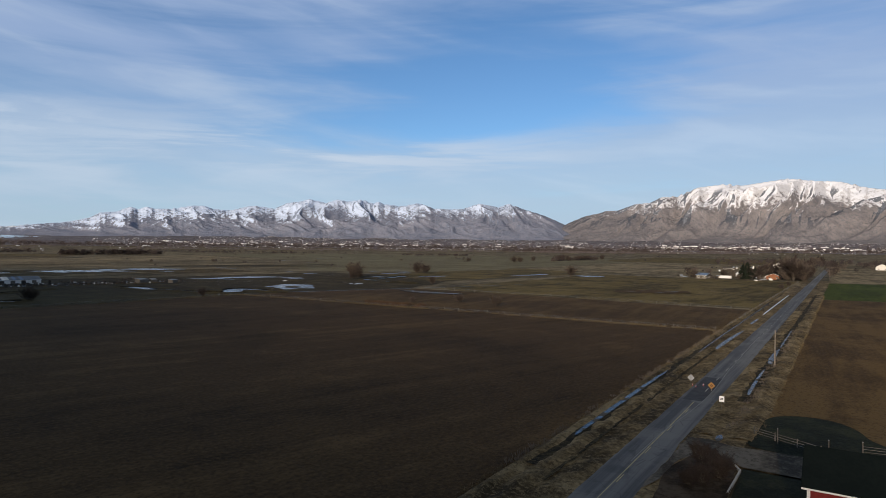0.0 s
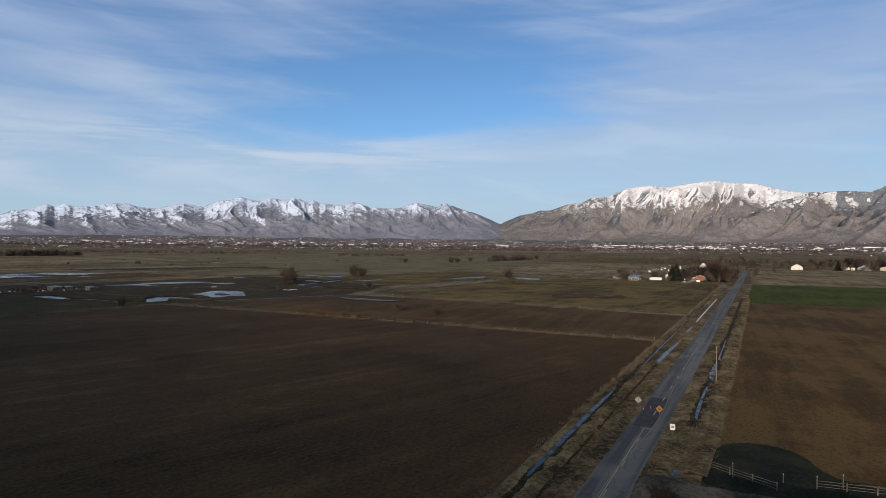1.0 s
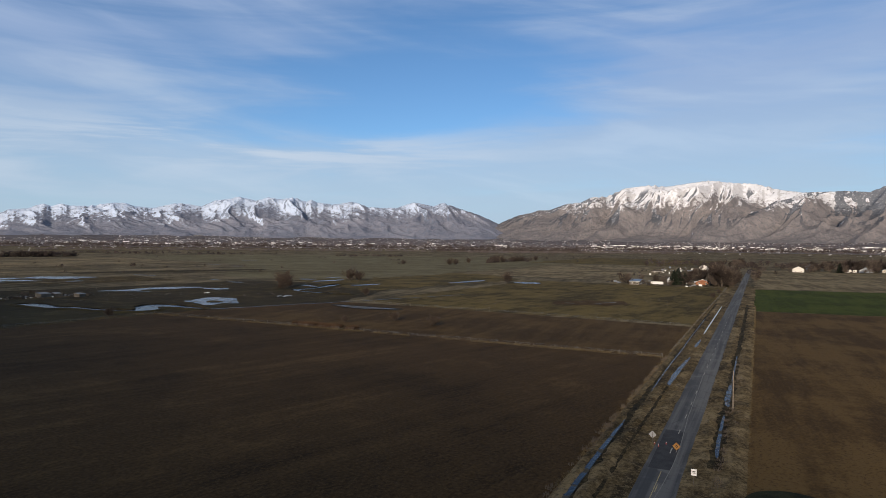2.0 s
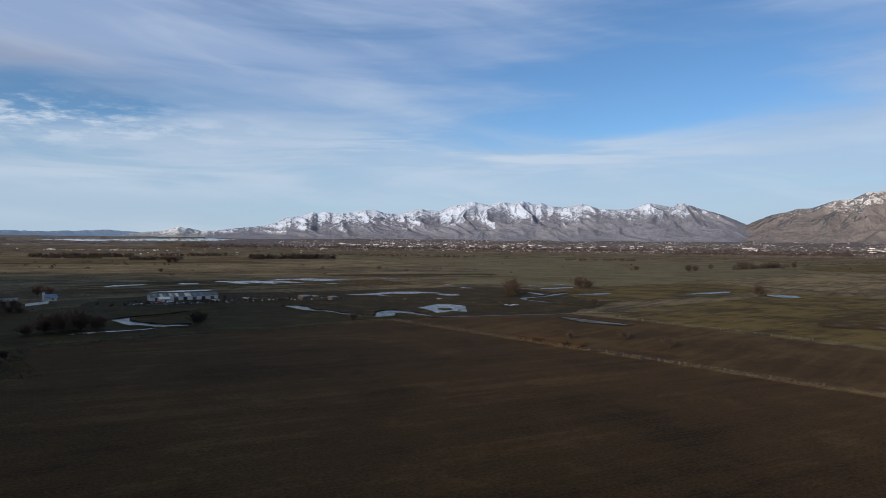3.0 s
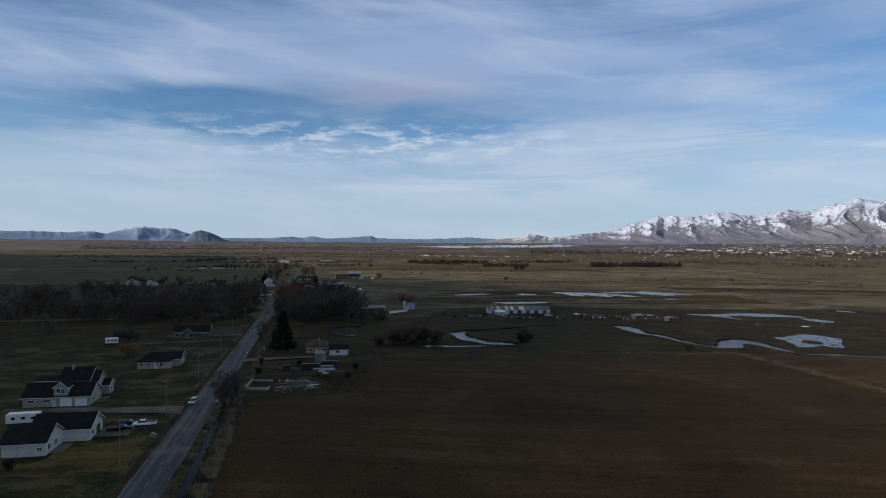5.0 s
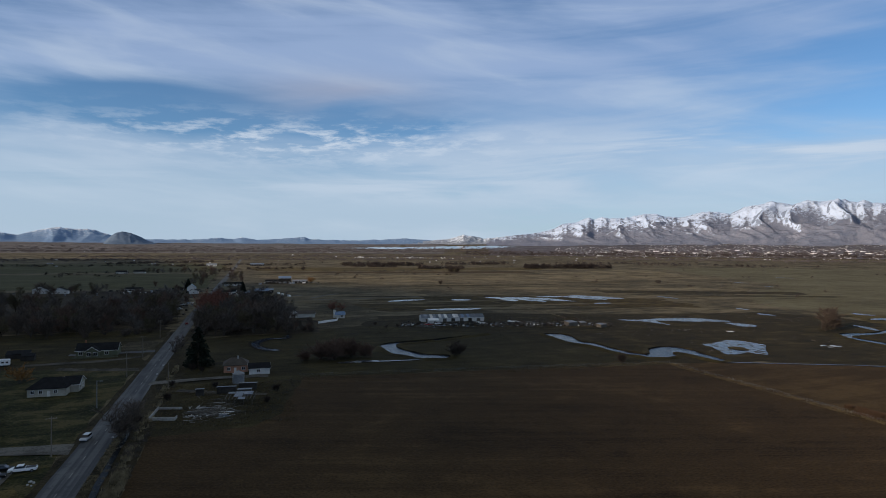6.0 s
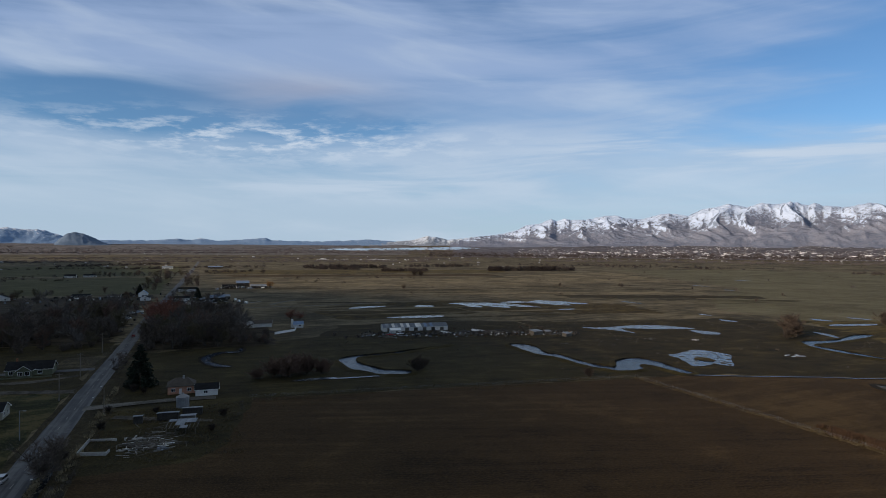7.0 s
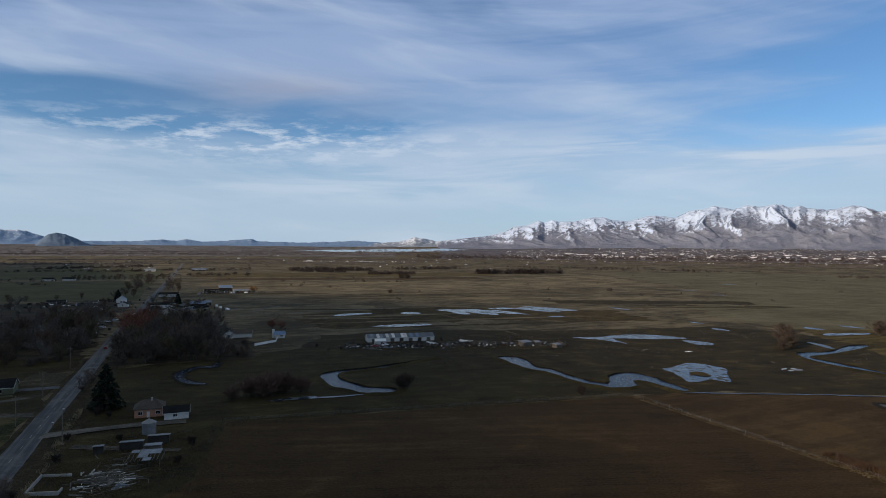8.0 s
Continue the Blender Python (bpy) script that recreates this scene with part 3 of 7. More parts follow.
WATER_LEVELS = iter(0.20 + 0.002 * k for k in range(200))


def field(points, material, label, wobble=0.5, step=8.0, name="field", z=None):
    return sheet(name, outline(points, step, wobble, len(label) + int(points[0][0])), next(LEVELS) if z is None else z, material, label, "field")


def widened(points, by):
    """The outline moved outward by a distance."""
    area = sum(x0 * y1 - x1 * y0 for (x0, y0), (x1, y1) in zip(points, points[1:] + points[:1]))
    turn, out, n = (1 if area > 0 else -1), [], len(points)
    for i in range(n):
        a, b = Vector(points[i - 1]), Vector(points[(i + 1) % n])
        d = (b - a).normalized() if (b - a).length > 1e-6 else Vector((1, 0))
        out.append((points[i][0] + turn * d.y * by, points[i][1] - turn * d.x * by))
    return out


def water(points, label, material=None, name="water", bank=0.0, soil=None):
    pts = curved(points, 8)
    wide = min(max(p[0] for p in points) - min(p[0] for p in points), max(p[1] for p in points) - min(p[1] for p in points))
    w = min(0.55, 0.16 * wide)
    seed = len(label) * 1.7
    pts = [(x + w * noise.noise((x * 0.35, y * 0.35, seed)), y + w * noise.noise((x * 0.35, y * 0.35, seed + 7))) for x, y in pts]
    if material is None and bank:
        pts = widened(pts, -0.15)
    if bank:
        edge = [(x + 0.9 * bank * noise.noise((x * 0.12, y * 0.12, seed + 3)), y + 0.9 * bank * noise.noise((x * 0.12, y * 0.12, seed + 5))) for x, y in widened(pts, bank)]
        sheet("creek_bank", edge, next(WATER_LEVELS), soil or BANK, "dark muddy bank of open water", "bank")
    if material is None and bank:
        rim = []
        for by, z in ((0.0, 0.05), (0.3, 0.70), (1.0, 0.78), (3.4, 0.0)):
            for x, y in widened(pts, by):
                k = 0.9 + 0.5 * noise.noise((x * 0.12, y * 0.12, seed + 11)) + 0.3 * noise.noise((x * 0.7, y * 0.7, seed))
                rim.append((x + 0.4 * by * noise.noise((x * 0.2, y * 0.2, 4.0)), y + 0.4 * by * noise.noise((x * 0.2, y * 0.2, 8.0)), z * max(k, 0.4) + 0.02))
        n = len(pts)
        for first, last, mat, text in ((0, 1, BANK, "steep dark earth bank at the water's edge"), (1, 3, CREEKSIDE, "low grassy bank along a meandering creek")):
            faces = [(r * n + k, r * n + (k + 1) % n, (r + 1) * n + (k + 1) % n, (r + 1) * n + k) for r in range(first, last) for k in range(n)]
            ob = new("creek_bank", mesh_of("creek_bank", rim, faces, mat, True))
            tagged(ob, text, "bank", kind="structure")
    return sheet(name, pts, next(WATER_LEVELS) + (0.0 if min(abs(p[1]) for p in points) > 12 else 0.16), material or WATER, label, "water")


build_ground()
build_town_ground("town_ground", -70, 70, [2880, 3000, 3120, 3250, 3400, 3550, 3700, 3850, 4000], 0.6, TOWNLAND, "built-up land at the mountain foot, greyed for haze")
build_town_ground("far_plain", 72, 34, [3040, 3160, 3280, 3400, 3520, 3640, 3760, 3880, 4000, 4120, 4240, 4360, 4480], 0.4, FARPLAIN, "plain at the valley's end, paled for haze")
# east of the north road
field([(310, 13), (600, 13), (620, 190), (330, 205), (316, 160)], MEADOW, "olive grazed meadow with a muddy hollow", 2)
field([(214.6, 13), (303, 13), (318, 160), (318, 212), (241, 247), (215.6, 250)], SOIL, "bare brown tilled field beside a fence", 0.6)
field([(12.5, 12.5), (214, 12.5), (215, 249), (139, 258), (59, 266), (55, 257), (46, 214), (38, 203), (13, 200)], PLOUGH, "dark ploughed field with faint tyre tracks", 0.5)
field([(12, 198.5), (39, 201), (48, 213), (58, 262), (61, 300), (13, 300)], CREEKSIDE, "rough dark grass of a farmyard", 1.0)
field([(59, 266.5), (139, 258.7), (215, 249.6), (240, 262), (243, 290), (214, 335), (182, 362), (120, 425), (70, 400), (14, 385), (14, 300)], CREEKSIDE, "dark olive creek pasture", 2)
field([(217, 252), (242, 249), (318, 214), (420, 240), (470, 330), (440, 420), (300, 440), (200, 480), (130, 470), (110, 420), (180, 360), (212, 330), (240, 290)], MARSH, "black wet meadow around the ponds", 4, 10)
field([(400, 250), (620, 205), (760, 330), (600, 420), (480, 400), (450, 320)], MEADOW, "green-brown meadow beyond the ponds", 6)
field([(150, 500), (260, 520), (420, 470), (440, 560), (300, 640), (160, 640), (130, 560)], MUDDY, "brown hollow with standing meltwater", 9)
field([(60, 640), (300, 660), (520, 560), (640, 700), (420, 900), (70, 800)], PASTURE, "tan rough grazing", 6)
field([(70, 950), (480, 880), (700, 900), (620, 1120), (60, 1180)], STUBBLE, "pale stubble field", 5)
field([(560, 960), (800, 860), (960, 1330), (600, 1150)], STUBBLE, "tan stubble strip", 8)
field([(472, 396), (482, 470), (550, 560), (760, 720), (900, 1050), (1040, 1380), (1400, 1330), (1600, 900), (1750, 560), (1240, 350), (640, 332), (545, 352)], GRAZING, "wide grey-olive grazing land", 14)
field([(660, 120), (1150, 100), (1250, 330), (720, 330)], STUBBLE, "dry tan pasture behind a farm", 8)
field([(430, 640), (640, 560), (660, 600), (440, 690)], MARSH, "dark damp strip of pasture", 6)
field([(330, 730), (640, 640), (650, 670), (340, 770)], STUBBLE, "pale strip of dry grass", 6)
field([(1250, 110), (1800, 60), (1850, 420), (1300, 440)], MEADOW, "olive far meadow", 10)
field([(90, 1250), (600, 1180), (620, 1270), (80, 1330)], SOIL, "brown far field", 8)
field([(60, 1380), (700, 1330), (760, 1480), (50, 1600)], MEADOW, "olive far field", 8)
field([(-20, 1280), (-500, 1270), (-520, 1310), (-20, 1325)], STUBBLE, "pale far strip", 5)
field([(80, 598), (225, 632), (220, 690), (70, 682)], STUBBLE, "bare tan dirt yard", 4)
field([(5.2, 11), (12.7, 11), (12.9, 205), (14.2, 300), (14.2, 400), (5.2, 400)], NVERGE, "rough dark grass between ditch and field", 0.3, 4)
# long uneven strips of damp, mown and dead grass across the open land
strips = random.Random(23)
for k in range(34):
    x, y = strips.uniform(90, 600), strips.uniform(470, 1450)
    ln, w, turn = strips.uniform(40, 170), strips.uniform(2.5, 11), radians(strips.uniform(-24, 4))
    c, s = math.cos(turn), math.sin(turn)
    mat, kind_of = strips.choice(((MARSH, "dark damp strip of winter pasture"), (STUBBLE, "pale strip of dead winter grass"), (MUDDY, "mottled brown strip of grazed pasture"), (CREEKSIDE, "dark olive strip of rough pasture")))
    field([(x - ln * c, y - ln * s), (x, y - w * 0.4), (x + ln * c, y + ln * s), (x + ln * 0.4 * c - w * s, y + ln * 0.4 * s + w), (x - ln * 0.5 * c - w * s, y - ln * 0.5 * s + w * 0.8)], mat, kind_of, w * 0.22, 14, z=0.10 + 0.002 * k)
# south of the east road
sheet("lawn", curved([(85, -12.5), (91, -11), (98, -11), (104.5, -12.5), (107.4, -16.5), (106.6, -20.8), (103, -23.6), (97.5, -25.6), (94.5, -30), (93, -44), (92, -62), (84, -62), (84.6, -30)], 5), 0.23, SHADELAWN, "green grass with a rounded edge beside a barn, shade put into its colour", "lawn")
field([(96, -11), (394, -11), (412, -170), (96, -170)], SOUTHSOIL, "bare brown field beside the road", 0.6)
field([(395, -11.5), (600, -9), (640, -220), (415, -200)], WHEAT, "green winter wheat field", 0.6)
field([(610, -10), (1100, -10), (1180, -300), (650, -240)], STUBBLE, "tan stubble beyond the wheat", 3)
# west of the north road
field([(-5.2, 100), (-5.2, 196), (-90, 200), (-90, 100)], LAWN, "dormant brownish lawn round a house", 1)
field([(-5.2, 196), (-5.2, 301), (-120, 330), (-120, 197)], LAWN, "dark green lawn between houses", 1)
field([(-5.2, 300), (-5.2, 432), (-180, 420), (-160, 330)], CREEKSIDE, "rough yard grass beside houses", 2)
field([(-48, 176), (-38, 158), (-27, 152), (-22, 162), (-9, 168), (-5.4, 160), (-5.5, 146), (-23, 144), (-46, 150), (-60, 160)], MEADOW, "brown dormant grass in front of a bungalow", 1.2, 3)
field([(-22, 357), (-5.4, 351), (-5.4, 384), (-21, 381)], PASTURE, "bare tan yard beside the road", 0.8, 4)
field([(-8, 830), (-8, 1250), (-420, 1250), (-420, 830)], GREENFIELD, "dull green-brown field behind the village", 5)
field([(-10, 1330), (-10, 1900), (-800, 1900), (-800, 1330)], GREENFIELD, "far dull olive field", 8)
field([(-8, 430), (-10, 800), (-420, 800), (-420, 430)], GROVEFLOOR, "dark leaf litter under the village trees", 5)
field([(8, 392), (80, 392), (84, 470), (60, 620), (8, 640)], GROVEFLOOR, "dark leaf litter below a bare grove", 3)

# ---- roads ----
def drift(y):
    """How far the north road's middle lies east of the axis."""
    return 0.4 + 1.3 * max(0.0, min(1.0, (y - 110.0) / 290.0))


def ribbon(name, along, a, b, half, crown, material, label, edge=0.35, category="road", kind="structure", bend=0.0, lip=0.3):
    """A road along x or y with a crowned section and crumbling edges."""
    rng = random.Random(len(label))
    verts, faces = [], []
    n = int((b - a) / 6) + 1
    for k in range(n + 1):
        t = a + (b - a) * k / n
        w0, w1 = half + rng.uniform(-edge, edge) * 0.5, half + rng.uniform(-edge, edge) * 0.5
        for off, z in ((-w0 - lip, 0.02), (-w0, crown * 0.6), (0, crown), (w1, crown * 0.6), (w1 + lip, 0.02)):
            x, y = (t, off) if along == "x" else (off + drift(t) + bend * max(0.0, t - 500) / 1000, t)
            verts.append((x, y, z + 0.20 + land(x, y)))
    for k in range(n):
        for j in range(4):
            p = k * 5 + j
            faces.append((p, p + 1, p + 6, p + 5) if along == "y" else (p, p + 5, p + 6, p + 1))
    ob = new(name, mesh_of(name, verts, faces, material))
    for poly in ob.data.polygons:
        if poly.normal.z < 0:
            poly.flip()
    ob.data.update()
    return tagged(ob, label, category, kind=kind)


def build_roads():
    ribbon("verge", "x", -60, 640, 8.6, 0.02, VERGE, "dry grass verges of the east road", 1.2, "verge", lip=2.4)
    ribbon("road", "x", 3.8, 1150, 2.75, 0.16, TARMAC_X, "patched grey country road running east")
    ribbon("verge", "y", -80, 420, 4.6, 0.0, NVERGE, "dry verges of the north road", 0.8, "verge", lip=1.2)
    ribbon("road", "y", -120, 2300, 3.55, 0.14, TARMAC_Y, "worn grey country road running north", bend=14.0)


def roadside(points, x0, x1, label, seed):
    """A strip of rough ground along the east road: its section is given as pairs of offset and height."""
    ys = np.arange(points[0][0], points[-1][0], 0.35)
    zs = np.interp(ys, [p[0] for p in points], [p[1] for p in points])
    xs = np.arange(x0, x1, 0.9)
    verts, faces = [], []
    for x in xs:
        wave = 0.55 * noise.noise((x * 0.06, seed, 1.0)) + 0.25 * noise.noise((x * 0.3, seed, 5.0))
        for k, (y, z) in enumerate(zip(ys, zs)):
            edge = min(1.0, k / 4.0, (len(ys) - 1 - k) / 4.0)
            rough = 0.30 * noise.noise((x * 0.22, y * 0.5, seed)) + 0.16 * noise.noise((x * 0.9, y * 1.1, seed + 3.0))
            verts.append((x, y + wave * edge, max(0.05, z + rough * edge * (0.45 + z))))
    n = len(ys)
    for i in range(len(xs) - 1):
        for j in range(n - 1):
            p = i * n + j
            faces.append((p, p + n, p + n + 1, p + 1))
    ob = new("verge", mesh_of("verge", verts, faces, VERGE, True))
    return tagged(ob, label, "verge", kind="structure")


build_roads()
roadside([(2.7, 0.18), (4.2, 0.40), (5.6, 0.34), (6.6, 0.24), (7.5, 0.36), (8.4, 0.72), (9.3, 0.55), (10.4, 0.12), (11.3, 0.60), (12.0, 0.50), (12.9, 0.04)], 24, 430, "rough banks and ditch between road and fields", 2.0)
roadside([(-12.0, 0.04), (-10.4, 0.50), (-9.0, 0.62), (-8.0, 0.34), (-7.1, 0.16), (-6.2, 0.32), (-5.2, 0.48), (-4.0, 0.40), (-2.7, 0.18)], 88, 430, "rough banks and ditch south of the road", 7.0)


def stripe(points, width, material, label, name="road_marking", z=0.368):
    bm = bmesh.new()
    for x0, y0, x1, y1 in points:
        d = Vector((x1 - x0, y1 - y0)).normalized() * width / 2
        vs = [bm.verts.new((x, y, z)) for x, y in ((x0 + d.y, y0 - d.x), (x1 + d.y, y1 - d.x), (x1 - d.y, y1 + d.x), (x0 - d.y, y0 + d.x))]
        bm.faces.new(vs)
    ob = part(name, bm, material)
    return tagged(ob, label, "road marking", kind="structure")


seam = [(70, 0.5), (84, 0.35), (92, -0.2), (100, -0.75), (110, -1.15), (120, -1.2), (130, -0.85), (142, -0.45), (160, -0.3), (185, 0.1), (215, 0.3)]
stripe([(*a, *b) for a, b in zip(seam, seam[1:])], 0.13, SEAM, "pale wandering seam in the old tarmac", "road_seam", 0.372)
stripe([(14, 0.12, 107, 0.12)], 0.13, YELLOW, "solid worn yellow centre line")
stripe([(14 + 12 * k, -0.16, 17 + 12 * k, -0.16) for k in range(8)], 0.13, YELLOW, "dashed yellow line beside the solid line")
stripe([(116.6 + 12.2 * k, 0, 119.8 + 12.2 * k, 0) for k in range(40)], 0.16, PALE, "faded dashes along the east road")
stripe([(drift(97 + 12.2 * k), 97 + 12.2 * k, drift(100 + 12.2 * k), 100.1 + 12.2 * k) for k in range(40)], 0.14, PALE, "faded dashes along the north road")

# ---- water ----
water([(174.0, 359.5), (153.0, 352.0), (129.0, 344.0), (116.0, 342.0), (108.6, 339.2), (104.1, 333.8), (103.2, 323.6), (104.3, 308.4), (109.6, 299.3), (115.6, 290.3), (124.0, 288.9), (128.0, 291.5), (126.7, 297.4), (120.0, 301.0), (116.5, 306.0), (113.4, 314.0), (111.0, 326.5), (114.7, 336.3), (125.4, 339.8), (140.8, 344.0), (160.7, 354.6)], "narrow bend of a meandering creek", bank=1.1)
water([(77, 292.6), (86, 294.2), (92, 293.8), (99, 291), (116, 290.6), (116, 289), (102, 288.8), (85, 290), (77, 290.2)], "shallow creek reach below a willow", SHALLOW, bank=0.6)
water([(206.3, 351.2), (214.8, 348.6), (216.4, 338.0), (211.6, 319.0), (215.4, 311.0), (215.2, 298.0), (216.0, 285.0), (219.0, 276.0), (221.4, 272.8), (227.0, 279.0), (231.0, 285.0), (240.5, 290.0), (248.0, 289.0), (250.6, 279.0), (249.0, 271.0), (248.0, 261.0), (246.5, 249.0), (240.6, 249.4), (240.0, 259.6), (239.8, 270.0), (235.6, 272.1), (230.8, 264.2), (224.0, 262.1), (216.7, 264.5), (214.3, 269.6), (210.6, 277.5), (209.6, 288.5), (209.0, 302.5), (205.5, 312.5), (203.9, 329.7), (204.1, 343.0)], "blue creek reach widening into a pool", bank=1.0)
water([(269, 292), (277, 294), (292.4, 300.5), (298.6, 296.6), (300, 286), (299.6, 280.5), (288, 268.5), (276.4, 256), (272, 262.6), (262.4, 260.8), (258.4, 262.6), (263, 273), (267, 283)], "rounded shallow meltwater pond", SHALLOW)
sheet("mud_island", curved([(272.4, 277), (277, 280), (281, 277), (278, 269), (273.5, 270)], 5), 0.42, MUDDY, "bare mud island in a shallow pond", "mud")
water([(376.0, 302.0), (388.0, 304.0), (406.0, 302.0), (436.0, 313.0), (451.8, 309.8), (425.9, 300.4), (397.8, 294.2), (380.9, 293.3), (373.0, 290.0), (370.0, 272.0), (368.0, 246.0), (362.8, 240.1), (361.2, 266.7), (365.7, 286.5)], "winding blue creek", bank=1.2)
water([(426, 334), (427, 324), (420, 312), (414, 306), (417, 317)], "side arm of the creek")
water([(242, 247), (260, 238), (292, 224), (316, 212), (400, 178), (399.6, 177.2), (315, 211.2), (291.3, 223), (259, 237.1), (241, 246)], "narrow field ditch full of water", PUDDLE, bank=0.5)
water([(290, 404), (308, 400), (331, 404), (350, 397.5), (361, 382), (360, 373), (335, 380), (314, 390), (307, 368), (303, 384)], "flooded marsh strip", SHALLOW)
water([(352, 368), (360, 360), (361, 350), (354, 345), (347, 350)], "small flooded marsh pool", SHALLOW)
for spot in ([(272, 612.8), (298, 613), (317, 594), (297, 589), (286, 565), (278, 572), (277, 595)],
             [(293, 600), (314, 607), (312, 557), (300, 560)],
             [(306, 596), (328, 591), (339, 548), (323, 558)],
             [(326, 609), (347, 616), (354, 601), (337, 599)],
             [(353, 601), (377, 620), (385, 604), (379, 557), (367, 566), (356, 587)],
             [(381, 607), (398, 594), (404, 566), (384, 571)],
             [(342, 522), (355, 528), (361, 523), (350, 518)]):
    water(spot, "slanting streak of meltwater in a brown hollow", STREAKS)
water([(165, 589), (185, 590), (205, 603), (180, 606)], "small meltwater pool", SHALLOW)
water([(228, 588), (240, 582), (248, 592), (235, 602)], "small pool beside the path", SHALLOW)
water([(176, 506), (199, 513), (223, 509), (220, 499), (192, 498)], "meltwater behind a long shed", SHALLOW)
water([(60.5, 386), (57.6, 375.4), (50.4, 376), (44.6, 369.5), (40.8, 358.5), (41.6, 346.5), (46, 336.6), (51, 332.2), (53.4, 333.6), (48.4, 339.6), (45.2, 347.6), (45.0, 357.6), (47.4, 366.6), (51.6, 372.6), (59.4, 372.2), (61.8, 385.4)], "narrow dark creek bend by the willows", PUDDLE, bank=1.4)
water([(299, 204), (300, 183), (298, 162), (293, 166), (290, 184)], "long puddle in a muddy hollow", POOLS, bank=2.4, soil=BANK)
for spot in ([(386, 94), (391, 90), (394, 84), (390, 80), (385, 84), (383, 89)],
             [(395, 88), (401, 83), (402, 78), (398, 80), (396, 84)],
             [(397, 76), (403, 72), (405, 67), (401, 66), (397, 69), (393, 72)],
             [(387, 77), (391, 75), (391, 72), (387, 73)]):
    water(spot, "shallow puddle in a muddy hollow of the meadow", POOLS, bank=8.0, soil=PLOUGH)
for x, y, ln, w in ((456, 568, 19, 4), (714, 689, 12, 5), (948, 894, 20, 7), (422, 404, 9, 4), (497, 384, 10, 5), (536, 382, 10, 5), (749, 782, 19, 5), (438, 445, 8, 3)):
    water([(x - w, y), (x - w * 0.3, y + ln * 0.7), (x + w * 0.5, y + ln), (x + w, y - ln * 0.2), (x + w * 0.2, y - ln)], "small meltwater pool in the grazing land", SHALLOW)
water([(524, 243), (560, 240), (588, 235), (570, 228), (530, 236)], "meltwater strip on the meadow", SHALLOW, bank=2.0, soil=MUDDY)
water([(577, 198), (584, 178), (566, 168), (558, 182)], "small blue pool near a bare tree", SHALLOW, bank=2.0, soil=MUDDY)
water([(440, 290), (462, 282), (476, 286), (452, 296)], "small pool on the flat meadow", SHALLOW, bank=1.5, soil=MUDDY)
water([(470, 352), (500, 346), (512, 352), (480, 360)], "small pool on the far meadow", SHALLOW, bank=1.5, soil=MUDDY)
# roadside ditches
for x0, x1, y0, y1 in ((62, 168, 9.0, 11.4), (166, 232, 9.0, 10.8), (232, 430, 9.2, 10.6), (112, 230, -8.3, -6.1), (230, 430, -8.0, -6.6), (58, 178, 6.7, 7.3)):
    sheet("ditch", outline([(x0, y0), (x1, y0), (x1, y1), (x0, y1)], 1.5, min(0.5, 0.24 * (y1 - y0)), int(x0)), next(WATER_LEVELS) + 0.08, DITCHSIDE, "dark muddy roadside ditch", "ditch")
water([(78, 9.9), (104, 10.1), (128, 10.3), (134, 10.6), (126, 10.9), (104, 11.0), (80, 10.6)], "ditch water beside the field", PUDDLE)
water([(172, 6.5), (190, 6.2), (213, 5.8), (217, 6.2), (205, 7.0), (184, 7.6), (174, 7.4)], "blue roadside puddle", PUDDLE)
water([(241, 5.9), (256, 5.8), (260, 6.3), (250, 6.8), (241, 6.8)], "short roadside puddle")
water([(282, 6.15), (330, 6.05), (404, 6.0), (405, 6.4), (340, 6.6), (284, 6.6)], "long icy roadside puddle", ICE)
water([(165, 9.6), (200, 9.8), (228, 9.7), (229, 10.0), (200, 10.1), (168, 9.9)], "thin ditch beside the fence line", PUDDLE)
water([(231, 9.7), (270, 9.9), (330, 9.8), (330, 10.1), (270, 10.2), (232, 10.0)], "thin ditch beside the meadow", PUDDLE)
water([(118, -7.4), (132, -7.2), (146, -7.2), (146, -6.8), (132, -6.6), (120, -6.8)], "dark ditch water south of the road", PUDDLE)
water([(156, -7.6), (168, -7.6), (180, -7.3), (180, -6.8), (168, -6.4), (157, -6.7)], "blue ditch water south of the road", PUDDLE)
water([(186, -7.4), (205, -7.4), (225, -7.3), (225, -7.0), (205, -7.0), (187, -7.0)], "narrow ditch water south of the road", PUDDLE)
water([(84.4, -7.2), (86.2, -7.7), (88.2, -7.2), (86.4, -6.7)], "blue pool at a driveway culvert", PUDDLE)
water([(9.4, 50), (9.1, 85), (8.4, 109), (7.2, 131), (6.7, 168), (6.3, 205), (7.3, 205), (8.1, 168), (9.1, 131), (10.4, 109), (11.0, 85), (11.2, 50)], "straight roadside ditch full of water", DITCH)

# ---- driveways ----
sheet("driveway", outline([(-3.6, 188), (-4.2, 197), (-26, 199), (-52, 202), (-52, 198), (-26, 193.5)], 4, 0.3, 3), 0.30, GRAVEL, "pale gravel driveway to a large house", "driveway")
sheet("driveway", outline([(-21, 169), (-12, 169.5), (-12, 177), (-21, 177)], 4, 0.1, 3), 0.34, GRAVEL, "grey parking pad", "driveway")
sheet("driveway", outline([(-3.5, 343), (-4.2, 349), (-40, 347), (-40, 341.5)], 4, 0.2, 4), 0.30, TARMAC_X, "side street joining the road", "road")
sheet("driveway", outline([(-3.4, 296), (-4.4, 303), (-20, 305), (-36, 311), (-36, 305), (-20, 300)], 2, 0.5, 4), 0.24, DIRT, "gravel track to a yard", "driveway")
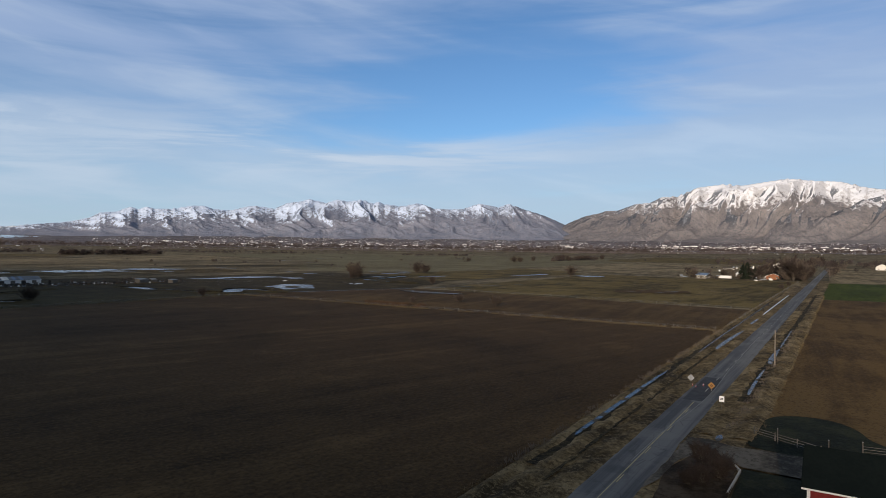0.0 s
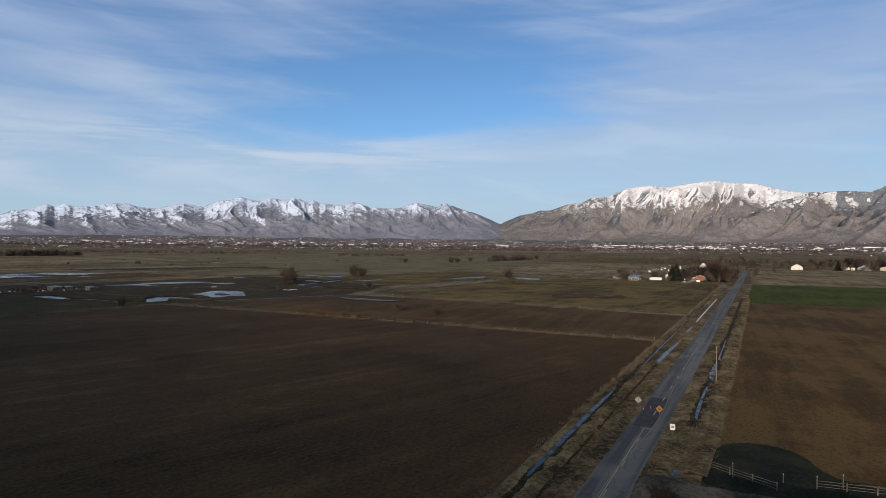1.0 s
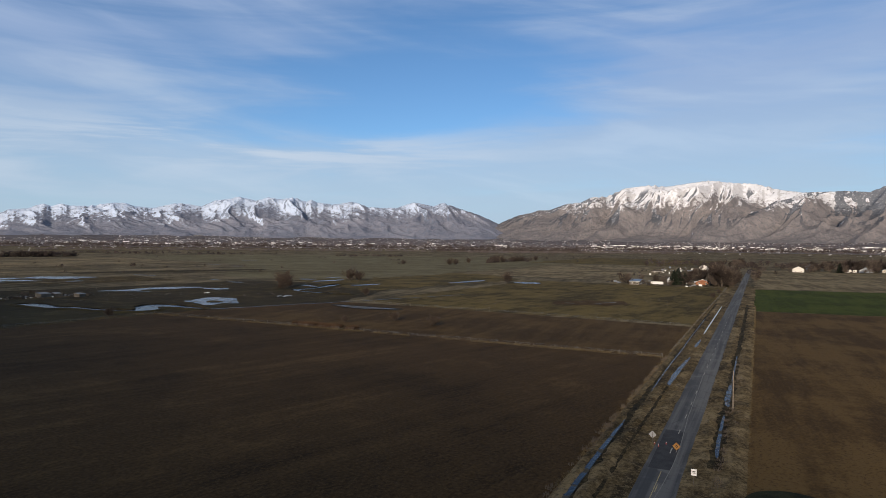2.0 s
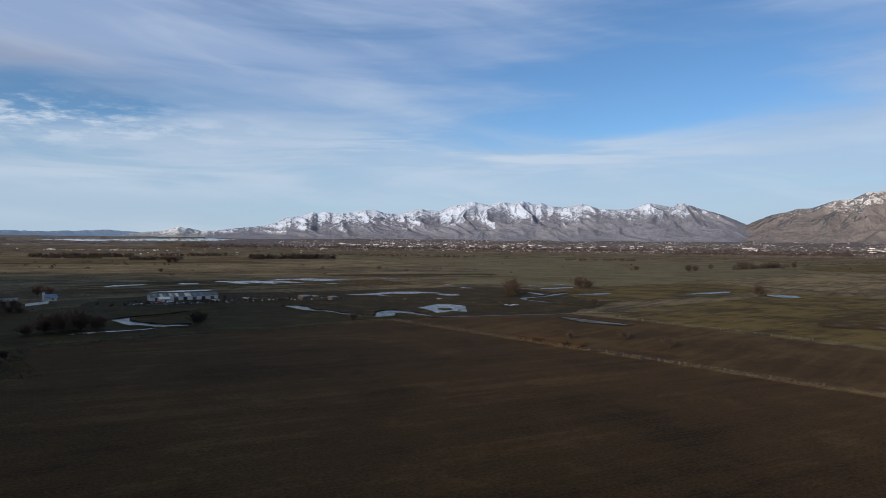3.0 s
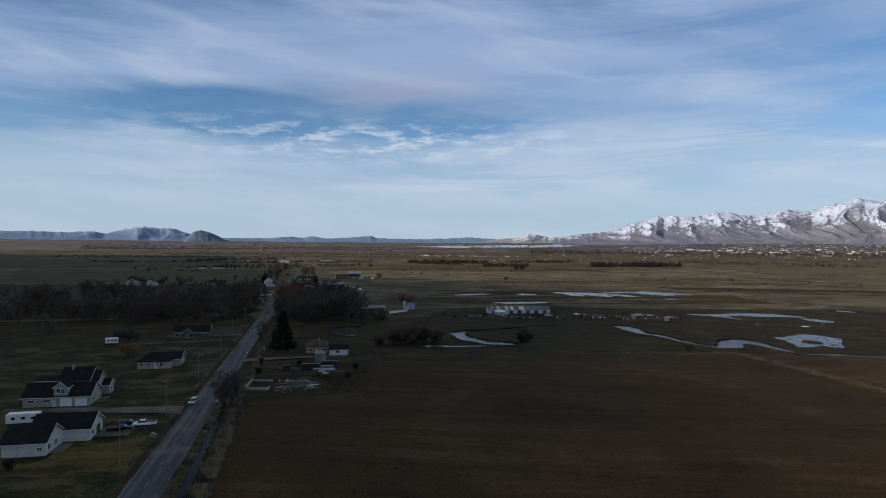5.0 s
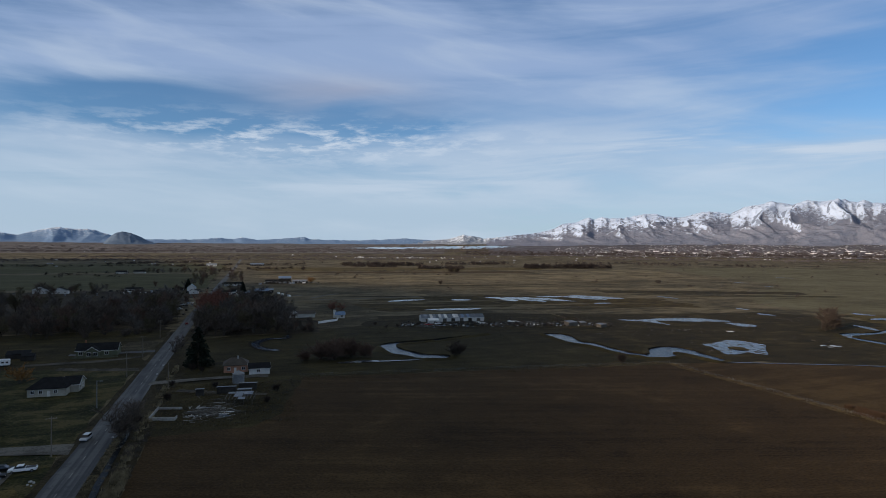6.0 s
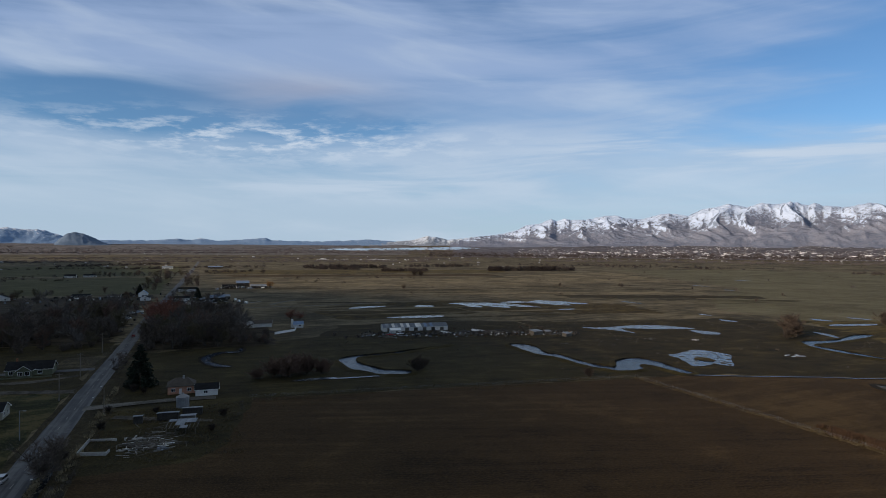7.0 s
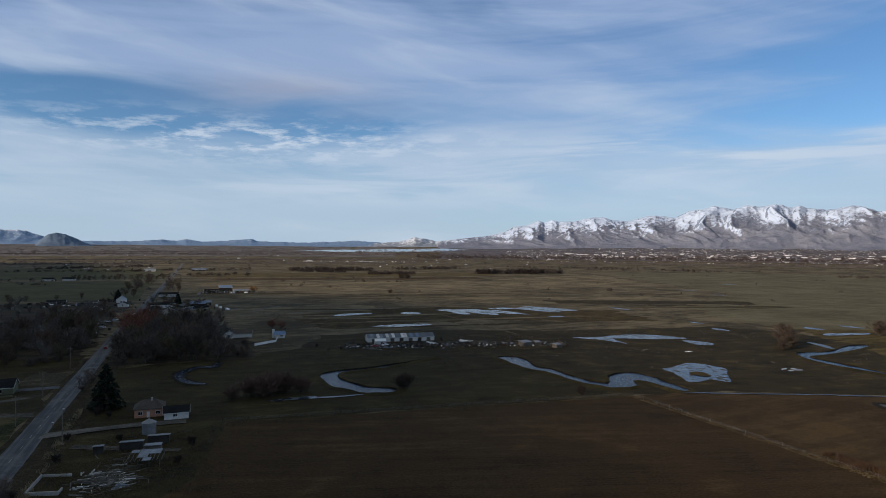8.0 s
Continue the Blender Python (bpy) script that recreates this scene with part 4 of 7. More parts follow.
sheet("driveway", outline([(3.5, 266), (3.8, 272), (30, 275.5), (46, 274), (46, 269.5), (26, 270)], 4, 0.3, 5), 0.30, GRAVEL, "gravel driveway to a brick house", "driveway")
sheet("driveway", outline([(62, -3.0), (85, -3.3), (85.5, -6), (84, -9), (84.3, -19), (85, -60), (76, -60), (75.4, -18), (75.6, -11.5), (78.5, -9.0), (80.5, -6.2), (74, -4.4), (66, -4.0)], 2, 0.25, 5), 0.33, DIRT, "worn grey dirt driveway to a barn", "driveway")
sheet("lawn", outline([(50, -11.8), (75.2, -11.6), (75.4, -70), (50, -70)], 4, 0.2, 8), 0.26, SHADELAWN, "green lawn beside a red barn, shade put into its colour", "lawn")
sheet("garden_bed", outline([(61, -4.6), (69.8, -3.9), (74.8, -4.9), (80, -6.0), (80.2, -7.2), (77.2, -9.8), (74.6, -11.0), (60, -11.6), (50, -11.6), (50, -5.0)], 2, 0.2, 6), 0.31, GARDENBED, "bare brown garden bed under shrubs", "garden bed")
stripe([(108, 0.55, 131, 0.75)], 3.4, TAR, "dark patch of fresh tar on the road", "tar_patch", 0.364)
for pts, mat, label in (
        ([(60, 660), (82, 668), (98, 690), (94, 692), (78, 672), (60, 664)], GRAVEL, "pale bent farm track"),
        ([(104, 650), (118, 676), (136, 700), (132, 702), (114, 680), (100, 652)], GRAVEL, "pale bent farm track"),
        ([(70, 622), (150, 628), (210, 640), (210, 644), (150, 632), (70, 626)], GRAVEL, "pale track at a field edge"),
        ([(-52, 318), (-20, 322), (-8, 330), (-8, 334), (-22, 327), (-52, 323)], DIRT, "trodden dirt path in a yard"),
        ([(14, 252), (26, 246), (44, 238), (45, 241), (28, 249), (15, 256)], DIRT, "trodden dirt path in a farmyard")):
    sheet("track", outline(pts, 3, 0.5, int(pts[0][1])), 0.215, mat, label, "path")
sheet("farm_path", outline([(263, 428), (264, 498), (261, 590), (259.5, 590), (262.4, 498), (261.6, 428)], 12, 0.4, 5), 0.2, STUBBLE, "pale grassy track", "path")


# ---- mountains ----
def ridged(u, w, seed, pitch, long, lean):
    """Branching ridges and ravines on a grid, from 0 in the ravines to 1 on the ridges; they run down the slope."""
    out = np.empty((len(u), len(w)))
    for i, a in enumerate(u):
        for j, c in enumerate(w):
            p, q = (a + lean * c) / pitch, c / (pitch * long)
            p += 0.55 * noise.noise((p * 0.6, q * 0.9, seed)) + 0.20 * noise.noise((p * 1.9, q * 2.3, seed + 4.0))
            q += 0.35 * noise.noise((p * 0.8, q * 1.1, seed + 9.0))
            out[i, j] = noise.ridged_multi_fractal(Vector((p, q, seed * 1.37)), 1.0, 2.2, 4.6, 1.0, 1.6)
    low, high = np.percentile(out, (3, 98))
    return np.clip((out - low) / (high - low), 0.0, 1.15)


def range_of_hills(name, summits, ridge_r, foot_r, material, label, seed, step=0.07, rows=84, jag=0.05, pitch=330.0, long=1.5, lean=0.0, bite=0.6, foothills=0.3, shoulder=0.75):
    """summits: pairs of bearing and angle above the level, along the ridge line. bite: how deep the ravines cut."""
    summits = sorted(summits)
    bearings = np.arange(summits[0][0], summits[-1][0], step)
    wish = np.interp(bearings, [s[0] for s in summits], [s[1] for s in summits])
    wish = np.convolve(np.pad(wish, 1, mode="edge"), np.ones(3) / 3, "valid")
    wish = wish + jag * np.array([noise.fractal(Vector((b * 2.3, seed, 0.3)), 0.7, 2.2, 6) for b in bearings])
    depth = ridge_r - foot_r
    radii = np.concatenate((np.linspace(foot_r, ridge_r, rows - 6), ridge_r + depth * np.linspace(0.03, 0.25, 6)))
    v = (radii - foot_r) / depth
    floors = np.array([[land(*out_at(b, min(r, 4700))) - 2.0 for r in radii] for b in bearings])
    base = floors[:, :1] + (floors[:, -1:] - floors[:, :1]) * np.clip(v, 0, 1)[None, :]
    high = np.maximum(44.0 + ridge_r * np.tan(np.radians(wish)) - base[:, -1], 1.0)
    spurs = ridged(np.radians(bearings) * ridge_r, v * depth, seed, pitch, long, lean)
    # smooth fans at the foot, ravines on the slopes, a broken crest
    rise = np.clip(v, 0, 1)
    up = np.clip((rise - 0.10) / shoulder, 0, 1)
    body = foothills * rise + (1.0 - foothills) * up ** 1.2 * (1.25 - 0.25 * up)
    cut = bite * np.clip(rise * 2.2, 0, 1) * (1.0 - 0.55 * np.clip((rise - 0.78) / 0.22, 0, 1))
    h = high[:, None] * (body[None, :] - cut[None, :] * (1.0 - spurs))
    h = np.maximum(h, high[:, None] * 0.16 * rise[None, :])
    h = h * np.where(v > 1.0, np.clip(1.0 - 2.5 * (v - 1.0), 0, 1), 1.0)[None, :]
    # the skyline takes its wished height, the slopes below follow it less and less
    for _ in range(3):
        seen = np.max((base + h - 44.0) / radii[None, :], axis=1)
        gain = np.clip((np.tan(np.radians(wish)) * ridge_r + 44.0 - base[:, -1]) / np.maximum(seen * ridge_r + 44.0 - base[:, -1], 1.0), 0.5, 2.0)
        wide = max(1, int(0.35 / step))
        gain = np.convolve(np.pad(gain, wide, mode="edge"), np.ones(2 * wide + 1) / (2 * wide + 1), "valid")
        h = h * gain[:, None]
    z = base + np.maximum(h, 0.0)
    verts, faces = [], []
    for i, b in enumerate(bearings):
        c, s = math.cos(radians(b)), math.sin(radians(b))
        for j, r in enumerate(radii):
            verts.append((HUB[0] + r * c, HUB[1] + r * s, z[i, j]))
    for i in range(len(bearings) - 1):
        for j in range(rows - 1):
            p = i * rows + j
            faces.append((p, p + 1, p + rows + 1, p + rows))
    ob = new(name, mesh_of(name, verts, faces, material, True))
    if ob.data.polygons[0].normal.z < 0:
        ob.data.flip_normals()
    return tagged(ob, label, "mountain", kind="structure")


NORTH = [(68.3, 0.75), (66.0, 1.18), (63.7, 1.45), (62.2, 1.83), (61.5, 2.24), (60.3, 2.37), (59.2, 2.81), (58.7, 2.61), (58.1, 2.86), (57.4, 2.71), (56.0, 2.74), (54.6, 3.06), (53.6, 3.09), (52.8, 2.84),
         (51.5, 2.75), (49.8, 3.19), (49.1, 3.2), (47.7, 3.0), (46.6, 3.54), (45.4, 3.72), (44.7, 3.95), (43.2, 3.63), (42.2, 3.95), (41.2, 3.8), (40.0, 4.0), (38.9, 3.66), (38.5, 3.87), (38.0, 3.63),
         (36.4, 3.45), (34.9, 3.76), (34.1, 3.56), (33.4, 3.26), (30.8, 3.25), (29.2, 3.8), (27.5, 3.44), (26.6, 3.78), (25.1, 3.26), (23.3, 2.71), (21.5, 1.9), (19.0, 1.3), (16.0, 0.5)]
EAST = [(25, 0.8), (21.5, 1.87), (19.7, 2.67), (18.4, 2.93), (17.9, 3.14), (16.9, 3.14), (15.4, 3.7), (14.1, 3.84), (13.2, 4.29), (11.9, 4.33), (10.3, 5.05), (8.4, 5.26), (6.8, 5.12), (5.4, 5.33), (3.8, 5.53), (2.9, 5.5),
        (2.0, 5.33), (0.0, 5.16), (-1.9, 4.6), (-3.4, 4.36), (-6.3, 4.38), (-7.8, 4.24), (-8.7, 4.63), (-14, 4.7), (-24, 4.0), (-40, 2.6), (-60, 1.5)]
FAR = [(150, 0.6), (118, 0.8), (112, 1.0), (109, 0.95), (107.2, 1.06), (106.4, 0.88), (105.2, 1.24), (103.8, 1.53), (102.3, 1.39), (101.3, 1.4), (100.1, 0.97), (98.7, 0.62), (93.5, 0.67), (91.7, 0.84), (90.8, 0.7),
       (89.9, 0.9), (88.7, 0.67), (86.0, 0.84), (84.6, 0.95), (84.1, 0.75), (80.6, 0.68), (77.0, 0.8), (75.8, 0.91), (74, 0.78), (72.4, 0.7), (68, 0.7), (58, 0.5)]
range_of_hills("far_hills", FAR, 4750, 4350, FAR_HILLS, "far horizon hills in a haze-tinted pale blue", 21, 0.10, 26, 0.04, 300.0, 1.5, 0.0, 0.3)
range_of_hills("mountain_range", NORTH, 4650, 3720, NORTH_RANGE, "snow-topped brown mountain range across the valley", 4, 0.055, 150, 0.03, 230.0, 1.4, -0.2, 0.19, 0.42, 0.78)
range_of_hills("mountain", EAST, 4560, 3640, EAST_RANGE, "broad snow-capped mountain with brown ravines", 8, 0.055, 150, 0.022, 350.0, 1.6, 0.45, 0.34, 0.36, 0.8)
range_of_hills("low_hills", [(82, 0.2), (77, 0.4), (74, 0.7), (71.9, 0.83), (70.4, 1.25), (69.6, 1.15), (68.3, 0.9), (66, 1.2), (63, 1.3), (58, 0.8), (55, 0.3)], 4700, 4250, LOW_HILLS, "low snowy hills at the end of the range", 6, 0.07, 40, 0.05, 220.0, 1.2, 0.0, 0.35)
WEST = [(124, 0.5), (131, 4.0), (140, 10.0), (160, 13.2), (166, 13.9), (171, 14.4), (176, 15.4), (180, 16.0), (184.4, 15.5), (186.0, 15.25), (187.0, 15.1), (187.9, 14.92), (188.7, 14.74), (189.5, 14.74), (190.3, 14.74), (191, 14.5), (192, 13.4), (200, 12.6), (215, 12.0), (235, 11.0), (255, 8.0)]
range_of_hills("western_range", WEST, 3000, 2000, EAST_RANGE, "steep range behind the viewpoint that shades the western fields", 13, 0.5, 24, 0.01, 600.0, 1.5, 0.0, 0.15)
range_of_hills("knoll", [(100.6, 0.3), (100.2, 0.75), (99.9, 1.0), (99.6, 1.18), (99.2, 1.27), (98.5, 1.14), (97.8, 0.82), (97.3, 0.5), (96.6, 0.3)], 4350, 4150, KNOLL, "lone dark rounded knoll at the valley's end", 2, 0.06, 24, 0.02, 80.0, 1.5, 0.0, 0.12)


# ---- vegetation ----
def branch(verts, faces, p, q, r0, r1):
    d = (q - p).normalized()
    s = d.orthogonal().normalized()
    t = d.cross(s)
    n = len(verts)
    for c, r in ((p, r0), (q, r1)):
        for k in range(4):
            a = math.pi / 2 * k
            verts.append(c + s * (r * math.cos(a)) + t * (r * math.sin(a)))
    for k in range(4):
        faces.append((n + k, n + (k + 1) % 4, n + 4 + (k + 1) % 4, n + 4 + k))


def blade(verts, faces, p, q, w, rng):
    s = (q - p).orthogonal().normalized()
    s = Matrix.Rotation(rng.uniform(0, 6.28), 3, (q - p).normalized()) @ s
    n = len(verts)
    verts.extend((p - s * w / 2, p + s * w / 2, q))
    faces.append((n, n + 1, n + 2))


def grow(rng, height, spread, stems, limbs, twigs, fine, lean=0.5, thick=1.0):
    """Wood and twigs of one leafless tree or bush."""
    wood, wf, tw, tf = [], [], [], []

    def bent(d, amount):
        v = Vector((rng.gauss(0, 1), rng.gauss(0, 1), rng.gauss(0, 0.6)))
        return (d + v * amount).normalized()

    for s in range(stems):
        start = Vector((rng.uniform(-0.3, 0.3), rng.uniform(-0.3, 0.3), 0.0)) * (stems > 1) * height * 0.15
        d = bent(Vector((0, 0, 1)), 0.06 if stems == 1 else lean * 0.7)
        top = height * rng.uniform(0.5, 0.62)
        r = height * (0.024 if stems == 1 else 0.010)
        p = start - Vector((0, 0, 0.2))
        knots = []
        for k in range(4):
            q = p + d * (top / 4 if stems == 1 else top / 4)
            branch(wood, wf, p, q, r * (1 - 0.17 * k), r * (1 - 0.17 * (k + 1)))
            knots.append((q, d))
            p, d = q, bent(d, 0.10)
        for k in range(limbs):
            q, dq = knots[min(3, int(k * 4 / limbs))] if stems == 1 else knots[min(3, int(k * 4 / limbs))]
            a = rng.uniform(0, 6.28)
            out = Vector((math.cos(a), math.sin(a), rng.uniform(0.15, 1.3)))
            out = bent(out.normalized(), 0.15)
            length = height * rng.uniform(0.24, 0.40) * spread
            mid = q + out * length * 0.5
            end = mid + bent(out + Vector((0, 0, 0.25)), 0.2) * length * 0.5
            branch(wood, wf, q, mid, r * 0.42, r * 0.26)
            branch(wood, wf, mid, end, r * 0.26, r * 0.12)
            for j in range(twigs):
                f = rng.uniform(0.25, 1.0)
                c = q.lerp(mid, f * 2) if f < 0.5 else mid.lerp(end, f * 2 - 1)
                o = bent(out + Vector((0, 0, 0.35)), 0.55)
                tip = c + o * height * rng.uniform(0.09, 0.19)
                blade(tw, tf, c, tip, height * 0.0095 * thick, rng)
                for _ in range(fine):
                    c2 = c.lerp(tip, rng.uniform(0.25, 1.0))
                    blade(tw, tf, c2, c2 + bent(o, 0.7) * height * rng.uniform(0.05, 0.12), height * 0.0085 * thick, rng)
    return (wood, wf), (tw, tf)


def make_tree(name, seed, height, spread, stems, limbs, twigs, fine, twig_mat, label, category="tree", group=""):
    rng = random.Random(seed)
    wood, crown = grow(rng, height, spread, stems, limbs, twigs, fine, 0.5, 1.7 if stems > 5 else 0.9)
    t = empty_thing(name, pose(0, 0, 0), label, category, group)
    part("trunk", wood, BARK, t)
    part("crown", crown, twig_mat, t)
    return t


def plant(template, spots, first=True):
    """Sets copies of a template at (x, y, scale, turn); the template itself takes the first spot."""
    for i, (x, y, s, turn) in enumerate(spots):
        m = Matrix.Translation((x, y, land(x, y))) @ Matrix.Rotation(turn, 4, "Z") @ Matrix.Scale(s, 4)
        if i == 0:
            template.matrix_basis = m
        else:
            ob = copy_thing(template, pose(0, 0, 0))
            ob.matrix_basis = m


def spread_spots(rng, n, x0, x1, y0, y1, low, high):
    return [(rng.uniform(x0, x1), rng.uniform(y0, y1), rng.uniform(low, high), rng.uniform(0, 6.28)) for _ in range(n)]


def build_trees():
    rng = random.Random(11)
    # cottonwoods and willows of the village, in five growth forms
    def stand(name, label, group, spots, twigs=(TWIG, UMBERTWIG, GREYTWIG, TWIG, OLIVETWIG)):
        forms = [make_tree(name, 20 + k, 14.5, (1.0, 0.85, 1.15, 0.95, 1.1)[k], 1, 18, 15, 7, twigs[k % len(twigs)], label, group=group) for k in range(5)]
        for k in range(5):
            plant(forms[k], spots[k::5])

    spots = spread_spots(rng, 40, -75, -10, 404, 480, 0.75, 1.25) + spread_spots(rng, 52, -180, -50, 440, 600, 0.8, 1.35) + spread_spots(rng, 30, -60, -10, 480, 610, 0.8, 1.3)
    spots += spread_spots(rng, 48, 11, 62, 396, 465, 0.8, 1.3) + spread_spots(rng, 9, 60, 78, 398, 415, 0.35, 0.55) + spread_spots(rng, 24, 24, 62, 460, 545, 0.85, 1.3) + spread_spots(rng, 8, -200, -90, 350, 440, 0.4, 0.7) + spread_spots(rng, 46, -190, -50, 405, 470, 0.65, 1.15)
    stand("bare_tree", "leafless grey-brown cottonwood in the village grove", "village trees", spots)
    spots = spread_spots(rng, 26, -190, -12, 690, 860, 0.5, 0.95) + spread_spots(rng, 14, -60, -10, 610, 700, 0.5, 0.9) + spread_spots(rng, 16, -260, -170, 420, 640, 0.6, 1.0) + spread_spots(rng, 10, 30, 75, 560, 700, 0.45, 0.8) + spread_spots(rng, 10, 10, 60, 650, 860, 0.5, 0.9) + spread_spots(rng, 12, -30, -8, 860, 1250, 0.7, 1.2) + spread_spots(rng, 10, 12, 34, 900, 1250, 0.7, 1.1)
    spots += [(-141 + 9 * k + rng.uniform(-3, 3), 1302 + rng.uniform(-6, 6), rng.uniform(0.7, 1.1), k) for k in range(17)]
    stand("shade_tree", "leafless brown shade tree among village yards", "yard trees", spots)
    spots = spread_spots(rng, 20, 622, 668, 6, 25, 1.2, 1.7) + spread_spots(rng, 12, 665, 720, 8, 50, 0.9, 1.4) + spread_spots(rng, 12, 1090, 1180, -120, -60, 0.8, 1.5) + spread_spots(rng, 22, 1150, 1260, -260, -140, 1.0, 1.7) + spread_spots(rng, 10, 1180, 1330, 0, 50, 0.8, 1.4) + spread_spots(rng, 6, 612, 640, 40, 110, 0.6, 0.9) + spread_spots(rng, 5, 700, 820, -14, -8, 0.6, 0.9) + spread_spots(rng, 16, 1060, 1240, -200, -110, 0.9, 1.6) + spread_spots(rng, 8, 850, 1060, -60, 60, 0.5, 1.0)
    # darker twigs dim this sunlit stand against the shaded village grove
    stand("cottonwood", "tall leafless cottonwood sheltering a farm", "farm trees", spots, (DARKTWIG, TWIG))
    under = make_tree("grove_bush", 27, 5.0, 1.2, 8, 8, 9, 4, TWIG, "leafless brown undergrowth in the village grove", "bush", "grove bushes")
    plant(under, spread_spots(rng, 26, -80, -10, 402, 470, 0.6, 1.1) + spread_spots(rng, 22, -180, -70, 435, 520, 0.6, 1.1) + spread_spots(rng, 26, 11, 80, 397, 440, 0.6, 1.1) + spread_spots(rng, 14, 622, 665, 6, 26, 1.4, 2.2) + spread_spots(rng, 12, 612, 660, 42, 100, 0.7, 1.3) + spread_spots(rng, 16, 1090, 1200, -230, -60, 1.2, 2.2) + spread_spots(rng, 6, 110, 150, 395, 425, 0.3, 0.6) + spread_spots(rng, 12, 196, 262, 396, 424, 0.3, 0.6))
    red = make_tree("red_willow", 31, 12.0, 1.3, 5, 10, 14, 5, REDTWIG, "rust-red leafless willow beside the road", group="red willows")
    plant(red, [(11.5, 505, 1.6, 0), (17, 516, 1.7, 1), (12.5, 526, 1.6, 2), (15, 496, 1.5, 3), (22, 508, 1.5, 5), (12, 486, 1.1, 6), (104, 520, 0.7, 2), (110, 514, 0.6, 4)])
    gold = make_tree("golden_willow", 32, 5.2, 1.35, 6, 7, 11, 4, GOLDTWIG, "small golden leafless willow on a lawn", group="golden willows")
    plant(gold, [(-42, 283.4, 1.55, 0), (128, 925, 2.1, 1)])
    poplar = make_tree("poplar", 33, 15.0, 0.42, 1, 26, 10, 4, TWIG, "tall narrow leafless poplar", group="poplars")
    plant(poplar, [(18, 612, 0.9, 0), (21, 611, 1.0, 1), (23, 613, 0.9, 2), (14, 610, 0.8, 3), (-16, 1150, 1.1, 1), (-14, 1162, 1.2, 2)])
    bush = make_tree("bare_bush", 41, 6.0, 1.15, 9, 8, 10, 4, BUSHTWIG, "wide leafless willow bush on open pasture", "bush", "pasture bushes")
    plant(bush, [(401, 330, 2.5, 0), (396, 322, 1.8, 2), (407, 336, 1.7, 4), (505, 338, 2.3, 1), (511, 332, 1.8, 3), (368, 229, 1.1, 1), (382, 316, 1.2, 5), (451, 374, 1.5, 1), (560, 198, 1.9, 2), (978, 555, 1.6, 3),
                 (1011, 480, 2.3, 1), (1024, 474, 2.0, 3), (1150, 505, 2.0, 4), (1235, 487, 2.6, 0), (1252, 484, 2.8, 1), (1270, 480, 2.3, 2), (1330, 478, 2.2, 3), (1352, 476, 2.4, 4), (1370, 474, 2.0, 5), (1404, 482, 2.2, 0),
                 (1435, 460, 2.4, 1), (439, 1230, 2.6, 2), (452, 1228, 2.2, 3), (296, 843, 1.1, 1), (197, 258, 0.85, 1), (131, 294, 1.3, 2), (136, 300, 1.0, 4), 
                 (254, 137, 0.8, 1), (245, 112, 0.9, 3), (236, 152, 0.6, 2), (640, 75, 1.3, 1), (612, 96, 1.4, 2), (480, 15, 0.8, 1), (530, 14, 0.7, 2)])
    willow = make_tree("creek_willow", 44, 6.0, 1.3, 11, 10, 12, 5, UMBERTWIG, "spreading brown leafless willow beside the creek", "bush", "creek willows")
    plant(willow, [(76, 301, 1.75, 1), (84, 305, 1.6, 2), (70, 305, 1.45, 3), (90, 303, 1.25, 4), (80, 309, 1.5, 5), (63, 301, 0.9, 2)])
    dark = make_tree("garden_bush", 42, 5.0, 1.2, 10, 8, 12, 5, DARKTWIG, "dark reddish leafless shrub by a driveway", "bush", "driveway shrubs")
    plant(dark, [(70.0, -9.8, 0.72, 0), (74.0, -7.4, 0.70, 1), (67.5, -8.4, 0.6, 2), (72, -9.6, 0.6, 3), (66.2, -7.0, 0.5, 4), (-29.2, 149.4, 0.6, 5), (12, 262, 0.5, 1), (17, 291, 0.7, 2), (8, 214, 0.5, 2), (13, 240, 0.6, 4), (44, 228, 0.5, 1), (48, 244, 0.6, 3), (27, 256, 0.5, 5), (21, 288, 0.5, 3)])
    lone = make_tree("roadside_tree", 51, 11.5, 0.40, 4, 10, 9, 4, TWIG, "slender leafless tree between road and ditch", group="roadside trees")
    plant(lone, [(7.0, 197.5, 1.3, 0), (7.2, 201, 1.1, 1), (6.4, 335, 0.8, 2), (7.0, 352, 0.8, 3)])


def make_spruce(seed, height, radius, label):
    rng = random.Random(seed)
    tw, tf = [], []
    t = empty_thing("spruce", pose(0, 0, 0), label, "tree", "spruces")
    layers = 26
    for k in range(layers):
        f = k / (layers - 1)
        z = height * (0.06 + 0.92 * f)
        reach = radius * (1 - f) ** 0.85 + 0.15
        for j in range(max(5, int(15 * (1 - f) + 4))):
            a = rng.uniform(0, 6.28)
            o = Vector((math.cos(a), math.sin(a), -0.28 + 0.5 * f))
            ln = reach * rng.uniform(0.7, 1.12)
            root = Vector((0, 0, z + rng.uniform(-0.2, 0.2)))
            for i in range(11):
                c = root + o * ln * rng.uniform(0.25, 0.95)
                d = (o + Vector((rng.gauss(0, 0.5), rng.gauss(0, 0.5), rng.gauss(-0.25, 0.3)))).normalized()
                blade(tw, tf, c, c + d * rng.uniform(0.7, 1.5), 0.85, rng)
    bm = tube(bmesh.new(), 0, 0, -0.2, height * 0.96, 0.28, 0.03, 7)
    part("trunk", bm, BARK, t)
    part("crown", (tw, tf), NEEDLE, t)
    return t


